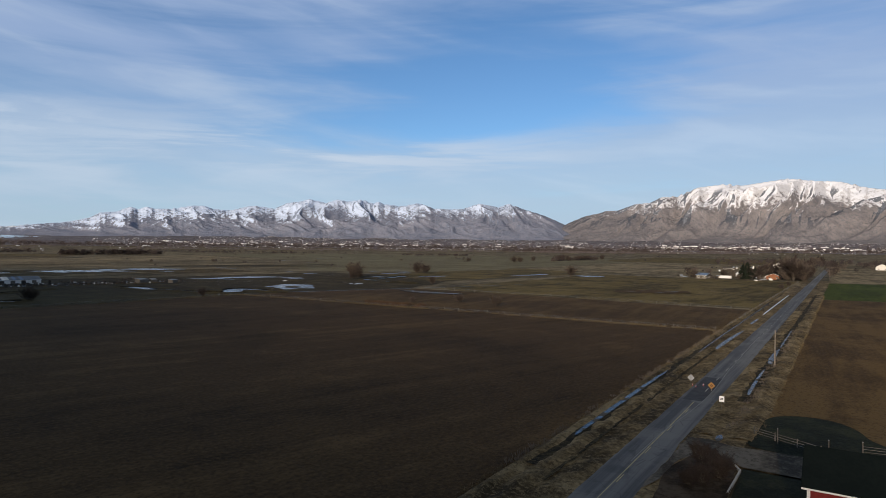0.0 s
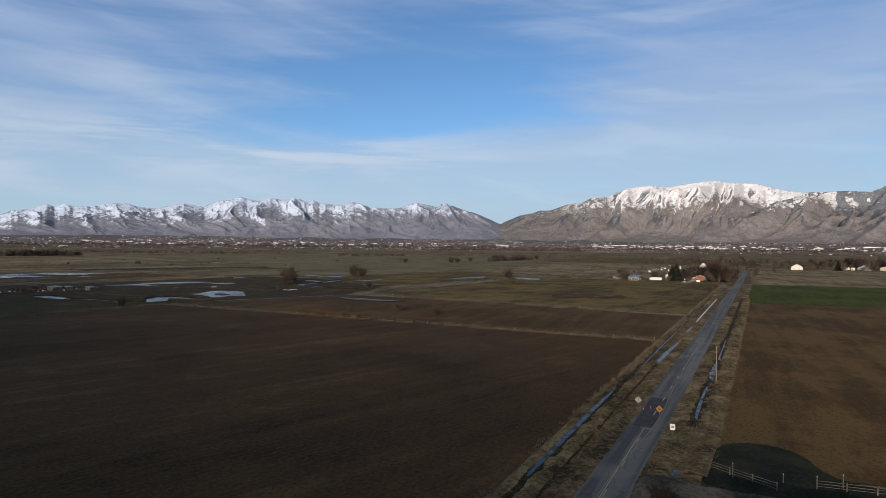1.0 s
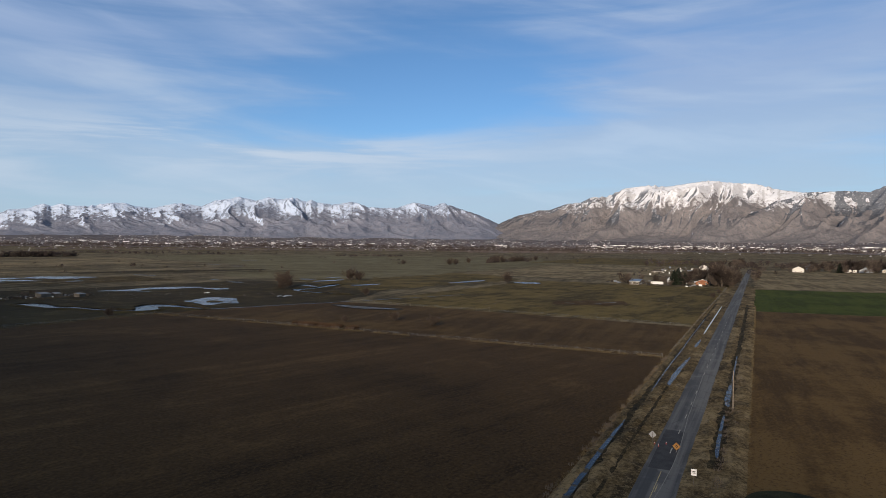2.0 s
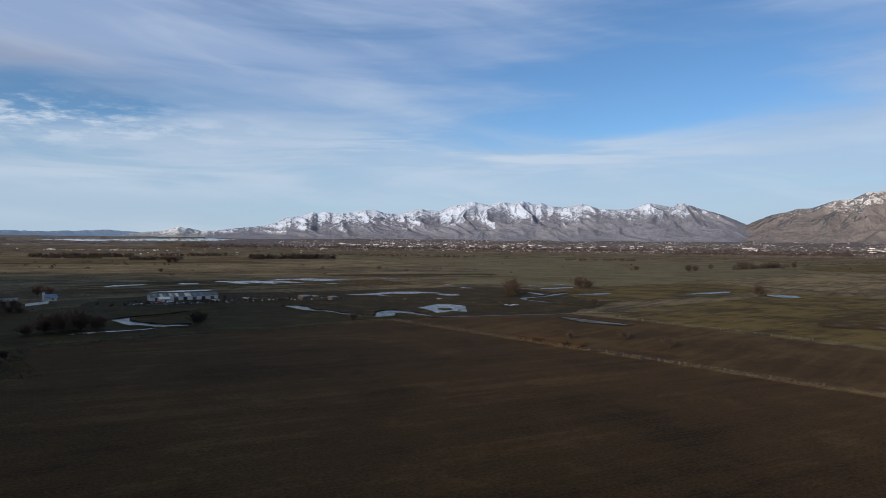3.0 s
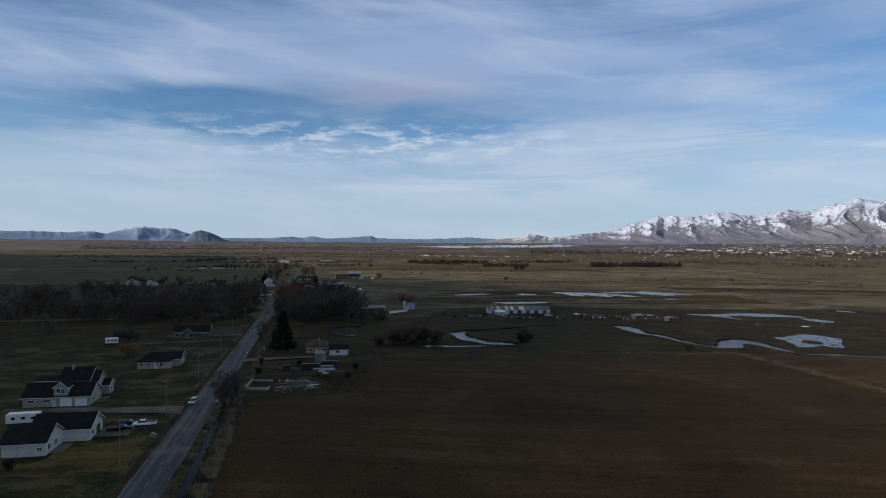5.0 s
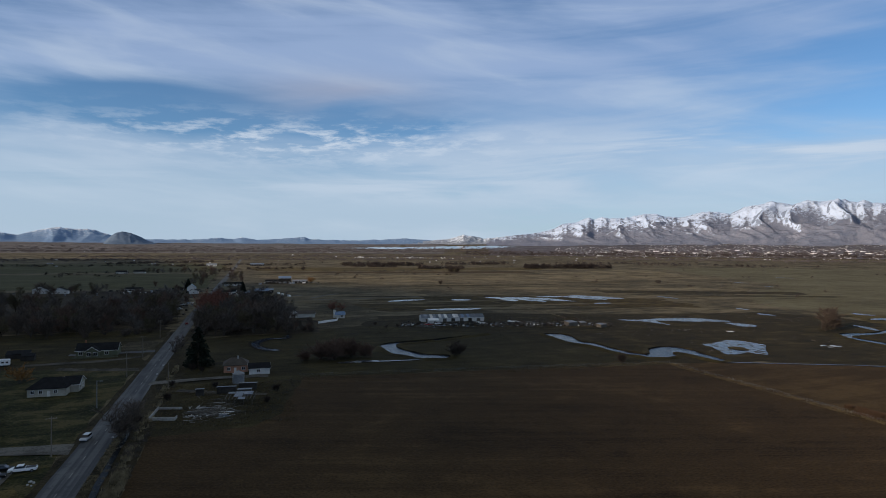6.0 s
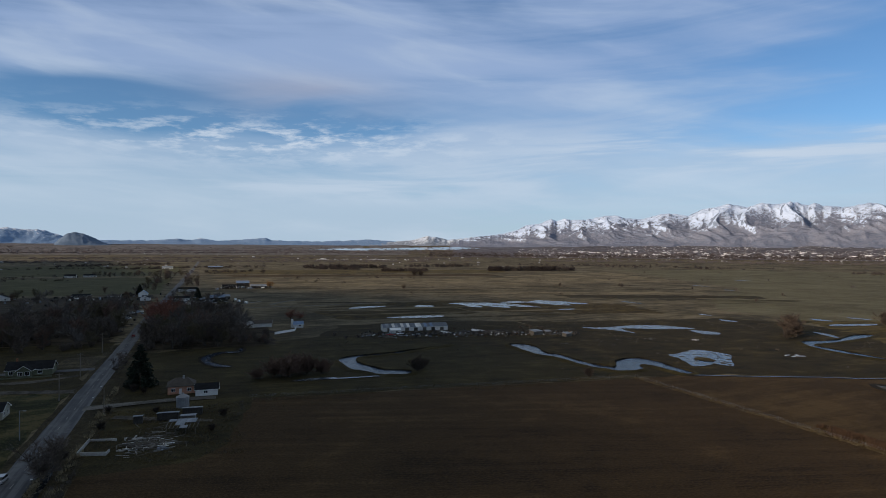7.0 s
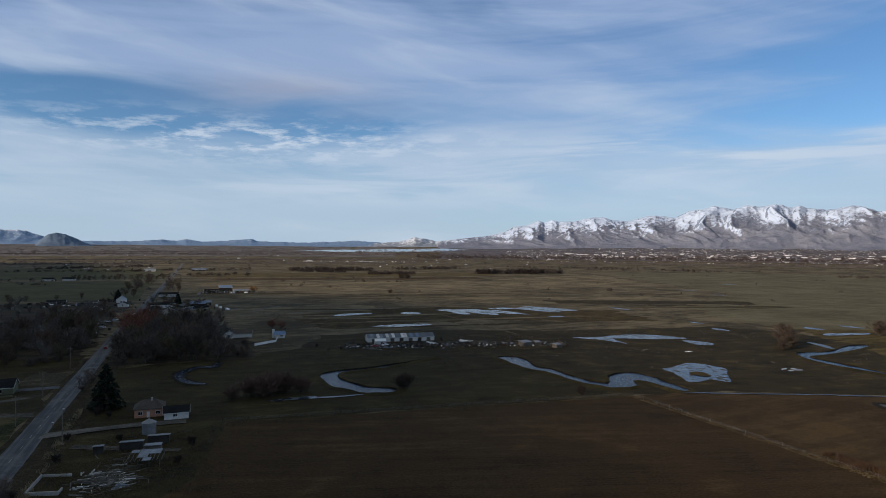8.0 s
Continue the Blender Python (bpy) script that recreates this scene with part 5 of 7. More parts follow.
def build_spruces():
    s = make_spruce(5, 16.5, 6.4, "tall dark green spruce at the roadside")
    plant(s, [(18.5, 300, 1.0, 0), (-26, 820, 0.75, 1), (36, 760, 0.7, 2), (630, 58, 0.85, 3), (637, 55, 0.95, 4), (644, 60, 0.75, 5), (650, 50, 0.65, 1), (1090, -120, 0.9, 0)])


def tufts(name, seed, spots, tall, width, material, label, category="grass", blades=6, loose=0.16):
    """A mass of grass blades in uneven tufts; spots: x range, y range and count."""
    rng = random.Random(seed)
    verts, faces = [], []
    for x0, x1, y0, y1, count in spots:
        for _ in range(count):
            x, y = rng.uniform(x0, x1), rng.uniform(y0, y1)
            if noise.noise((x * 0.16, y * 0.16, seed)) < -0.18:
                continue
            s = rng.uniform(0.5, 1.15)
            for _ in range(blades):
                p = Vector((x + rng.gauss(0, loose), y + rng.gauss(0, loose), 0.10))
                q = p + Vector((rng.gauss(0, 0.30), rng.gauss(0, 0.30), 1.0)) * tall * s
                blade(verts, faces, p, q, width, rng)
    ob = part(name, (verts, faces), material)
    return tagged(ob, label, category, kind="stuff")


def build_grass():
    tufts("tall_grass", 3, [(11.2, 13.4, 50, 112, 620), (9.7, 12.6, 110, 172, 700), (9.0, 11.4, 172, 300, 160)], 1.25, 0.17, PALESTRAW, "tall pale dead grass along the ditch", blades=12, loose=0.3)
    tufts("ditch_grass", 12, [(4.6, 8.4, 60, 118, 1100), (4.5, 6.7, 110, 212, 1300)], 0.45, 0.11, PALESTRAW, "short grey grass between road and ditch", blades=9, loose=0.25)
    tufts("ditch_weeds", 13, [(8.6, 12.6, 60, 205, 800), (60, 215, 11.6, 13.4, 260), (90, 230, -9.5, -7.5, 380)], 0.7, 0.16, BARK, "dark dead weeds in the roadside ditches", "weeds", 10, 0.3)
    tufts("verge_grass", 4, [(40, 420, 11.2, 13.4, 5200), (40, 320, 4.2, 9.2, 7000), (90, 420, -12.0, -8.0, 5600), (90, 320, -6.4, -4.0, 3000)], 0.34, 0.06, STRAW, "dry tussocks on the road verges")
    tufts("fence_grass", 5, [(213.8, 217.2, 14, 250, 2600), (60, 216, 249.5, 252, 200), (9, 14, 14, 60, 300)], 0.5, 0.08, STRAW, "dry grass along the fence")
    tufts("reeds", 6, [(216.5, 223, 135, 168, 1500)], 1.5, 0.14, REED, "rust-coloured reeds beside a fence", "reeds")
    tufts("yard_weeds", 7, [(12, 52, 203, 262, 2600), (150, 260, 372, 400, 900)], 0.5, 0.09, STRAW, "dead weeds in the yards", "weeds")
    tufts("field_margin", 8, [(60, 140, 259, 267, 500), (140, 215, 251, 259, 500)], 0.5, 0.08, STRAW, "pale grass line at the field's edge")


def build_scrub():
    """Low dead weeds dotted over the open pastures."""
    rng = random.Random(9)
    verts, faces = [], []
    for x0, x1, y0, y1, count in ((60, 620, 262, 620, 2600), (60, 900, 620, 1200, 1700), (320, 620, 16, 240, 700), (620, 1300, 60, 620, 1200), (20, 58, 204, 262, 260), (-120, -8, 300, 440, 300)):
        for _ in range(count):
            x, y = rng.uniform(x0, x1), rng.uniform(y0, y1)
            if noise.noise((x * 0.02, y * 0.03, 2.0)) < -0.02:
                continue
            s = rng.uniform(0.2, 0.6) * (1.0 + y / 900.0)
            for _ in range(7):
                p = Vector((x + rng.gauss(0, 0.5 * s), y + rng.gauss(0, 0.5 * s), land(x, y)))
                blade(verts, faces, p, p + Vector((rng.gauss(0, 0.5), rng.gauss(0, 0.5), 1.0)) * s, 0.28 * s, rng)
    tagged(part("pasture_weeds", (verts, faces), BARK), "low dead brown weeds dotted over the pastures", "weeds", kind="stuff")


def far_woods():
    """Distant groves and hedges, too many to count."""
    rng = random.Random(15)
    verts, faces = [], []

    def clump(x, y, h, w):
        z = land(x, y) - 0.5
        for _ in range(26):
            # twig sprays through a rounded crown, thinner towards its top
            a, up = rng.uniform(0, 6.28), rng.random() ** 0.8
            wide = w * 0.62 * math.sqrt(max(0.06, 1.0 - (up * 1.25 - 0.35) ** 2)) * rng.uniform(0.2, 1.0)
            q = Vector((x + math.cos(a) * wide, y + math.sin(a) * wide, z + h * (0.05 + 0.85 * up)))
            out = Vector((math.cos(a) * 0.6 + rng.gauss(0, 0.5), math.sin(a) * 0.6 + rng.gauss(0, 0.5), 0.9)).normalized() * h * rng.uniform(0.12, 0.24)
            s = Vector((rng.gauss(0, 1), rng.gauss(0, 1), 0.3)).normalized() * w * rng.uniform(0.08, 0.17)
            n = len(verts)
            verts.extend((q - out * 0.8, q - s, q + out, q + s))
            faces.append((n, n + 1, n + 2, n + 3))

    def row(b0, d0, b1, d1, count, h, w, depth):
        for k in range(count):
            f = rng.random()
            x, y = out_at(b0 + (b1 - b0) * f, d0 + (d1 - d0) * f + rng.gauss(0, depth))
            clump(x, y, h * rng.uniform(0.55, 1.15), w * rng.uniform(0.6, 1.3))

    def finish(name, material, label):
        tagged(part(name, (list(verts), list(faces)), material), label, "woods", kind="stuff")
        verts.clear()
        faces.clear()

    row(64.5, 1560, 57.0, 1640, 190, 13, 9, 5)
    row(74, 1500, 70, 1520, 70, 9, 9, 6)
    row(80, 1650, 76, 1600, 60, 7, 9, 8)
    row(95, 1700, 84, 1800, 80, 6, 9, 25)
    row(8, 1350, -12, 1300, 160, 11, 9, 100)
    row(104, 1250, 96, 1300, 16, 6, 8, 60)
    row(100, 1900, 92, 2050, 120, 6, 9, 40)
    row(62, 2050, 50, 2080, 70, 6, 9, 14)
    row(36, 1750, 30, 1800, 60, 6, 9, 14)
    row(22, 1260, 18, 1500, 60, 9, 8, 10)
    row(81, 1717, 73.8, 1727, 150, 11, 9, 9)
    row(72, 1800, 66, 1880, 70, 10, 9, 12)
    row(107, 1760, 92, 1700, 60, 6, 9, 22)
    row(56, 1980, 44, 1900, 60, 7, 9, 30)
    row(92, 1420, 84, 1500, 50, 6, 8, 30)
    for _ in range(130):
        b, d = rng.uniform(8, 104), rng.uniform(760, 2500)
        x, y = out_at(b, d)
        for _ in range(rng.choice((1, 1, 2, 3))):
            clump(x + rng.gauss(0, 7), y + rng.gauss(0, 4), rng.uniform(2.0, 5.5), rng.uniform(3.0, 7.0))
    finish("hedgerow_trees", BELT, "leafless brown hedgerows across the pastures")
    row(70, 2960, -14, 3020, 1500, 10, 12, 45)
    row(70, 3130, -14, 3190, 900, 9, 13, 70)
    row(27, 2700, 14, 2780, 420, 11, 9, 22)
    finish("valley_trees", BELT, "dark belt of leafless trees before the town")
    row(60, 2500, 20, 2600, 520, 7, 10, 60)
    row(24, 2450, 6, 2700, 420, 8, 11, 50)
    row(70, 2900, -14, 2980, 1000, 8, 12, 60)
    row(110, 2300, 66, 2500, 420, 5, 12, 120)
    row(70, 3200, -14, 3250, 1000, 7, 14, 120)
    row(60, 3550, -14, 3550, 900, 6, 15, 180)
    row(108, 3600, 66, 3600, 520, 5, 24, 250)
    row(108, 3230, 66, 3300, 1000, 5, 15, 50)
    row(108, 3500, 68, 3520, 700, 4, 16, 40)
    row(102, 2650, 68, 2700, 620, 5, 12, 26)
    row(104, 2250, 70, 2300, 260, 5, 11, 22)
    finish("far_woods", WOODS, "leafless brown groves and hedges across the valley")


def far_town():
    """The town at the foot of the mountains: small pale buildings among trees."""
    rng = random.Random(16)
    verts, faces = [], []

    def hut(x, y, w, d, h, turn, z):
        c, s = math.cos(turn), math.sin(turn)
        n = len(verts)
        for zz in (z - 1.0, z + h):
            for dx, dy in ((-w, -d), (w, -d), (w, d), (-w, d)):
                verts.append((x + (dx * c - dy * s) / 2, y + (dx * s + dy * c) / 2, zz))
        r = h + min(w, d) * 0.22
        verts.append((x - w * 0.4 * c, y - w * 0.4 * s, z + r))
        verts.append((x + w * 0.4 * c, y + w * 0.4 * s, z + r))
        for f in ((0, 1, 5, 4), (1, 2, 6, 5), (2, 3, 7, 6), (3, 0, 4, 7), (4, 5, 9, 8), (6, 7, 8, 9), (5, 6, 9), (7, 4, 8)):
            faces.append(tuple(n + k for k in f))

    def strip(count, b0, b1, d0, d1, big):
        for _ in range(count):
            b, d = rng.uniform(b0, b1), rng.uniform(d0, d1)
            if noise.noise((b * 0.5, d * 0.004, 3.0)) < -0.25:
                continue
            x, y = out_at(b, d)
            w = rng.uniform(2.5, 5.5) * (big if rng.random() < 0.10 else 1.0)
            extra = 0.0
            hut(x, y, w, w * rng.uniform(0.5, 0.9), rng.uniform(1.3, 2.2), radians(rng.choice((0, 90)) + rng.uniform(-8, 8)), land(x, y) + extra)

    strip(240, -16, 60, 2650, 2950, 1.8)
    strip(1500, -16, 62, 2950, 3200, 3.4)
    strip(2200, -16, 62, 3200, 3650, 2.2)
    strip(1300, -14, 54, 3650, 3980, 1.3)
    strip(90, 60, 104, 1700, 3200, 3.4)
    strip(120, 70, 80, 2450, 2560, 2.6)
    strip(130, 30, 64, 2880, 2960, 2.8)
    ob = part("far_town", (verts, faces), TOWNWALL)
    tagged(ob, "pale scattered buildings of a town below the mountains", "town", kind="stuff")


def far_warehouses():
    rng = random.Random(17)
    bm = bmesh.new()
    for _ in range(210):
        b, d = rng.choice((rng.uniform(-13, 13), rng.uniform(-13, 13), rng.uniform(20, 58))), rng.uniform(3130, 3420)
        x, y = out_at(b, d)
        m = pose(x, y, land(x, y), 0, 0, rng.choice((0, 90)) + rng.uniform(-4, 4))
        ln = rng.uniform(10, 34)
        box(bm, -ln / 2, ln / 2, -5, 5, -1, rng.uniform(2.4, 5.0), m)
    tagged(part("far_warehouses", bm, WHITECAR), "long white low warehouses at the edge of town", "town", kind="stuff")


build_trees()
build_spruces()
far_warehouses()
build_grass()
build_scrub()
far_woods()
far_town()


def build_lake():
    """A thin sheet of water at the valley's end, following the fall of the land."""
    verts, faces = [], []
    bearings, radii = [65.5 + 0.4 * k for k in range(40)], [3640 + 45 * k for k in range(8)]
    for i, b in enumerate(bearings):
        pinch = min(1.0, i / 6.0, (len(bearings) - 1 - i) / 10.0)
        for r in radii:
            x, y = out_at(b, 3790 + (r - 3790) * pinch + 14 * noise.noise((b * 0.8, 2.0, 6.0)))
            verts.append((x, y, land(x, y) + 0.8))
    n = len(radii)
    for i in range(len(bearings) - 1):
        for j in range(n - 1):
            p = i * n + j
            faces.append((p, p + 1, p + n + 1, p + n))
    ob = new("lake", mesh_of("lake", verts, faces, LAKE))
    for poly in ob.data.polygons:
        if poly.normal.z < 0:
            poly.flip()
    tagged(ob, "thin silver strip of a distant lake", "lake", kind="structure")


build_lake()


# ---- buildings ----
def prism(bm, x0, x1, y0, y1, z0, zr, along, m=None, hip=0.0):
    """A roof body: ridge along x or y, hip: how far its ends lean in."""
    if along == "x":
        ym = (y0 + y1) / 2
        pts = [(x0, y0, z0), (x1, y0, z0), (x1, y1, z0), (x0, y1, z0), (x0 + hip, ym, zr), (x1 - hip, ym, zr)]
        fs = ((0, 1, 5, 4), (2, 3, 4, 5), (1, 2, 5), (3, 0, 4), (3, 2, 1, 0))
    else:
        xm = (x0 + x1) / 2
        pts = [(x0, y0, z0), (x1, y0, z0), (x1, y1, z0), (x0, y1, z0), (xm, y0 + hip, zr), (xm, y1 - hip, zr)]
        fs = ((0, 1, 4), (1, 2, 5, 4), (2, 3, 5), (3, 0, 4, 5), (3, 2, 1, 0))
    vs = [bm.verts.new(m @ Vector(p) if m else p) for p in pts]
    for f in fs:
        bm.faces.new([vs[k] for k in f])
    return bm


def roof_slabs(bm, x0, x1, y0, y1, z0, zr, along, over=0.45, thick=0.16):
    """Two sloping slabs with eaves."""
    if along == "x":
        ym, run = (y0 + y1) / 2, (y1 - y0) / 2
        drop = (zr - z0) / run * over
        for side in (-1, 1):
            lo = (ym + side * (run + over), z0 - drop)
            hi = (ym, zr)
            quad = [(x0 - over, lo[0], lo[1]), (x1 + over, lo[0], lo[1]), (x1 + over, hi[0], hi[1]), (x0 - over, hi[0], hi[1])]
            slab(bm, quad, thick)
    else:
        xm, run = (x0 + x1) / 2, (x1 - x0) / 2
        drop = (zr - z0) / run * over
        for side in (-1, 1):
            lo = (xm + side * (run + over), z0 - drop)
            quad = [(lo[0], y0 - over, lo[1]), (lo[0], y1 + over, lo[1]), (xm, y1 + over, zr), (xm, y0 - over, zr)]
            slab(bm, quad, thick)
    return bm


def slab(bm, quad, thick):
    low = [bm.verts.new(p) for p in quad]
    top = [bm.verts.new((p[0], p[1], p[2] + thick)) for p in quad]
    bm.faces.new(low)
    bm.faces.new(list(reversed(top)))
    for k in range(4):
        bm.faces.new((low[k], low[(k + 1) % 4], top[(k + 1) % 4], top[k]))
    return bm


def wall_frame(x0, x1, y0, y1, side):
    """The pose of a wall: x runs along it, -y points outward."""
    return {"S": pose((x0 + x1) / 2, y0, 0), "N": pose((x0 + x1) / 2, y1, 0, 0, 0, 180), "E": pose(x1, (y0 + y1) / 2, 0, 0, 0, 90), "W": pose(x0, (y0 + y1) / 2, 0, 0, 0, -90)}[side]


def add_window(house, m, off, z, w, h):
    bm = bmesh.new()
    for a in ((-w / 2 - 0.10, -w / 2, z - 0.1, z + h + 0.1), (w / 2, w / 2 + 0.10, z - 0.1, z + h + 0.1), (-w / 2, w / 2, z + h, z + h + 0.10), (-w / 2, w / 2, z - 0.10, z), (-0.03, 0.03, z, z + h)):
        box(bm, off + a[0], off + a[1], -0.07, 0.02, a[2], a[3], m)
    f = part("window", bm, TRIM, house)
    part("pane", box(bmesh.new(), off - w / 2, off + w / 2, -0.03, 0.02, z, z + h, m), GLASS, f)


def add_door(house, m, off, w, h, material, name="door"):
    bm = box(bmesh.new(), off - w / 2, off + w / 2, -0.05, 0.03, 0.0, h, m)
    if name == "garage_door":
        for k in range(1, 4):
            box(bm, off - w / 2, off + w / 2, -0.06, -0.045, h * k / 4 - 0.02, h * k / 4 + 0.02, m)
    d = part(name, bm, material, house)
    if name == "door":
        part("handle", box(bmesh.new(), off + w * 0.36, off + w * 0.42, -0.1, -0.05, 0.95, 1.05, m), TIN, d)


def block(house, x0, x1, y0, y1, eave, ridge, along, walls, roof, hip=0.0, over=0.45, z0=-0.1, rake=TRIM):
    """One wing: walls up to the gable and a roof."""
    bm = box(bmesh.new(), x0, x1, y0, y1, z0, eave)
    if not hip:
        prism(bm, x0, x1, y0, y1, eave - 0.001, ridge - 0.02, along)
    part("wall", bm, walls, house)
    bm = bmesh.new()
    if hip:
        prism(bm, x0 - over, x1 + over, y0 - over, y1 + over, eave, ridge, along, None, hip)
        box(bm, x0 - over, x1 + over, y0 - over, y1 + over, eave - 0.16, eave - 0.002)
    else:
        roof_slabs(bm, x0, x1, y0, y1, eave, ridge, along, over)
        # pale edge boards under the roof's rim
    part("roof", bm, roof, house)
    if not hip:
        if along == "x":
            for y in (y0 - over - 0.03, y1 + over - 0.03):
                z = eave - (ridge - eave) / ((y1 - y0) / 2) * over
                part("fascia", box(bmesh.new(), x0 - over, x1 + over, y, y + 0.06, z - 0.14, z + 0.02), TRIM, house)
        else:
            for x in (x0 - over - 0.03, x1 + over - 0.03):
                z = eave - (ridge - eave) / ((x1 - x0) / 2) * over
                part("fascia", box(bmesh.new(), x, x + 0.06, y0 - over, y1 + over, z - 0.14, z + 0.02), TRIM, house)
        # sloping boards on the gables
        for end in (0, 1):
            for side in (-1, 1):
                if along == "x":
                    ym, run = (y0 + y1) / 2, (y1 - y0) / 2
                    x = (x0 - over - 0.05) if end == 0 else (x1 + over)
                    d = (ridge - eave) / run * over
                    quad = [(x, ym, ridge - 0.16), (x + 0.05, ym, ridge - 0.16), (x + 0.05, ym + side * (run + over), eave - d - 0.16), (x, ym + side * (run + over), eave - d - 0.16)]
                else:
                    xm, run = (x0 + x1) / 2, (x1 - x0) / 2
                    y = (y0 - over - 0.05) if end == 0 else (y1 + over)
                    d = (ridge - eave) / run * over
                    quad = [(xm, y, ridge - 0.16), (xm, y + 0.05, ridge - 0.16), (xm + side * (run + over), y + 0.05, eave - d - 0.16), (xm + side * (run + over), y, eave - d - 0.16)]
                part("rake_board", slab(bmesh.new(), quad, 0.2), rake, house)


def chimney(house, x, y, z0, z1, material=CONCRETE):
    part("chimney", box(bmesh.new(), x - 0.35, x + 0.35, y - 0.35, y + 0.35, z0, z1), material, house)


def windows(house, x0, x1, y0, y1, side, places, z=1.0, w=1.2, h=1.2):
    m = wall_frame(x0, x1, y0, y1, side)
    for off in places:
        add_window(house, m, off, z, w, h)


def build_houses():
    # white bungalow with a second gabled wing
    h = empty_thing("bungalow", pose(0, 0, 0), "white bungalow with dark roofs and an open porch", "house")
    block(h, -34.2, -25.5, 157.5, 167.5, 3.2, 5.9, "x", SIDING, SHINGLE)
    block(h, -32.5, -19.8, 167.6, 177, 3.2, 5.7, "x", SIDING, SHINGLE)
    windows(h, -34.2, -25.5, 157.5, 167.5, "E", (-3, 0.5), 1.0, 1.4, 1.3)
    windows(h, -34.2, -25.5, 157.5, 167.5, "S", (3.2,), 1.3, 0.8, 0.7)
    add_door(h, wall_frame(-32.5, -19.8, 167.6, 177, "E"), 1.4, 2.6, 2.4, DARKWOOD, "garage_door")
    windows(h, -32.5, -19.8, 167.6, 177, "E", (-2.4,), 1.0, 1.4, 1.3)
    part("porch_step", box(bmesh.new(), -25.2, -22.6, 159, 166, 0.0, 0.30), WOOD, h)
    # two-storey house with a garage wing
    h = empty_thing("two_storey_house", pose(0, 0, 0), "large pale two-storey house with dark gables and garage doors", "house")
    block(h, -48.4, -31, 203, 213, 3.1, 6.0, "x", CREAM, SHINGLE)
    block(h, -42.4, -34.4, 213.1, 222.5, 5.6, 8.6, "x", CREAM, SHINGLE)
    block(h, -49.2, -42.5, 213.1, 219.5, 5.6, 6.2, "x", CREAM, SHINGLE, 0, 0.4)
    block(h, -36.5, -32.2, 214.2, 220.4, 5.1, 7.4, "x", CREAM, SHINGLE, 0, 0.35)
    block(h, -40.4, -36.8, 202.9, 209.5, 5.7, 7.3, "y", CREAM, SHINGLE, 0, 0.35, 3.0)
    block(h, -32.1, -30.0, 217.0, 222.0, 3.0, 4.4, "x", CREAM, SHINGLE, 0, 0.3)
    m = wall_frame(-48.4, -31, 203, 213, "S")
    for off in (2.4, 6.4):
        add_door(h, m, off, 3.1, 2.4, TRIM, "garage_door")
    windows(h, -48.4, -31, 203, 213, "S", (-6.5, -2.6), 1.5, 1.6, 0.6)
    add_door(h, m, -0.6, 0.95, 2.05, SIDING)
    windows(h, -40.4, -36.8, 202.9, 209.5, "S", (-0.62, 0.62), 4.0, 0.9, 1.3)
    windows(h, -36.5, -32.2, 214.2, 220.4, "E", (-1.2, 1.2), 3.8, 0.9, 1.2)
    windows(h, -36.5, -32.2, 214.2, 220.4, "E", (-1.2, 1.2), 1.0, 0.9, 1.3)
    windows(h, -48.4, -31, 203, 213, "E", (-2, 2), 1.0, 1.2, 1.2)
    windows(h, -32.1, -30.0, 217.0, 222.0, "E", (0,), 1.0, 1.3, 1.2)
    chimney(h, -40, 217, 8, 9.3, TIN)
    part("porch_step", box(bmesh.new(), -30.9, -28.6, 206, 213, 0.0, 0.35), WOOD, h)
    # low cream house
    h = empty_thing("low_house", pose(0, 0, 0), "low cream house with a broad black roof", "house")
    block(h, -32, -20.5, 257, 271, 2.9, 5.4, "x", CREAM, SHINGLE, 3.5)
    block(h, -22.6, -17.8, 262, 271, 2.9, 4.9, "x", CREAM, SHINGLE, 0, 0.4)
    windows(h, -32, -20.5, 257, 271, "S", (-4.2, -1.8, 2.6), 1.2, 1.0, 1.0)
    add_door(h, wall_frame(-32, -20.5, 257, 271, "S"), 0.6, 0.95, 2.05, SIDING)
    windows(h, -22.6, -17.8, 262, 271, "E", (-2, 1.6), 1.0, 1.3, 1.2)
    # sage craftsman house
    h = empty_thing("sage_house", pose(0, 0, 0), "sage-green cottage with a white trimmed porch", "house")
    block(h, -36, -19, 339, 348, 3.0, 5.6, "x", GREEN, SHINGLE)
    block(h, -31.5, -26.0, 335.5, 340, 3.0, 5.0, "y", GREEN, SHINGLE, 0, 0.4)
    windows(h, -31.5, -26.0, 335.5, 340, "S", (-1.3, 1.3), 0.9, 1.6, 1.5)
    windows(h, -36, -19, 339, 348, "S", (-6.6, 4.0), 0.9, 1.5, 1.3)
    part("porch_wall", box(bmesh.new(), -37, -18, 333.6, 333.9, 0, 0.7), GREEN, h)
    chimney(h, -33, 344, 4.5, 6.9, ORANGE)
    # orange brick house
    h = empty_thing("brick_house", pose(0, 0, 0), "small orange brick house with a brown hipped roof", "house")
    block(h, 29.2, 38.6, 282.5, 291.5, 3.0, 5.4, "x", BRICK, BROWNROOF, 3.2)
    windows(h, 29.2, 38.6, 282.5, 291.5, "S", (-2.8, 2.8), 1.0, 1.3, 1.1)
    add_door(h, wall_frame(29.2, 38.6, 282.5, 291.5, "S"), -0.3, 0.95, 2.05, SIDING)
    chimney(h, 34.6, 286.5, 4.6, 6.1)
    h = empty_thing("garage", pose(0, 0, 0), "low white garage with a dark roof", "garage")
    block(h, 38.9, 46.8, 276.5, 284, 2.5, 3.9, "x", SIDING, SHINGLE)
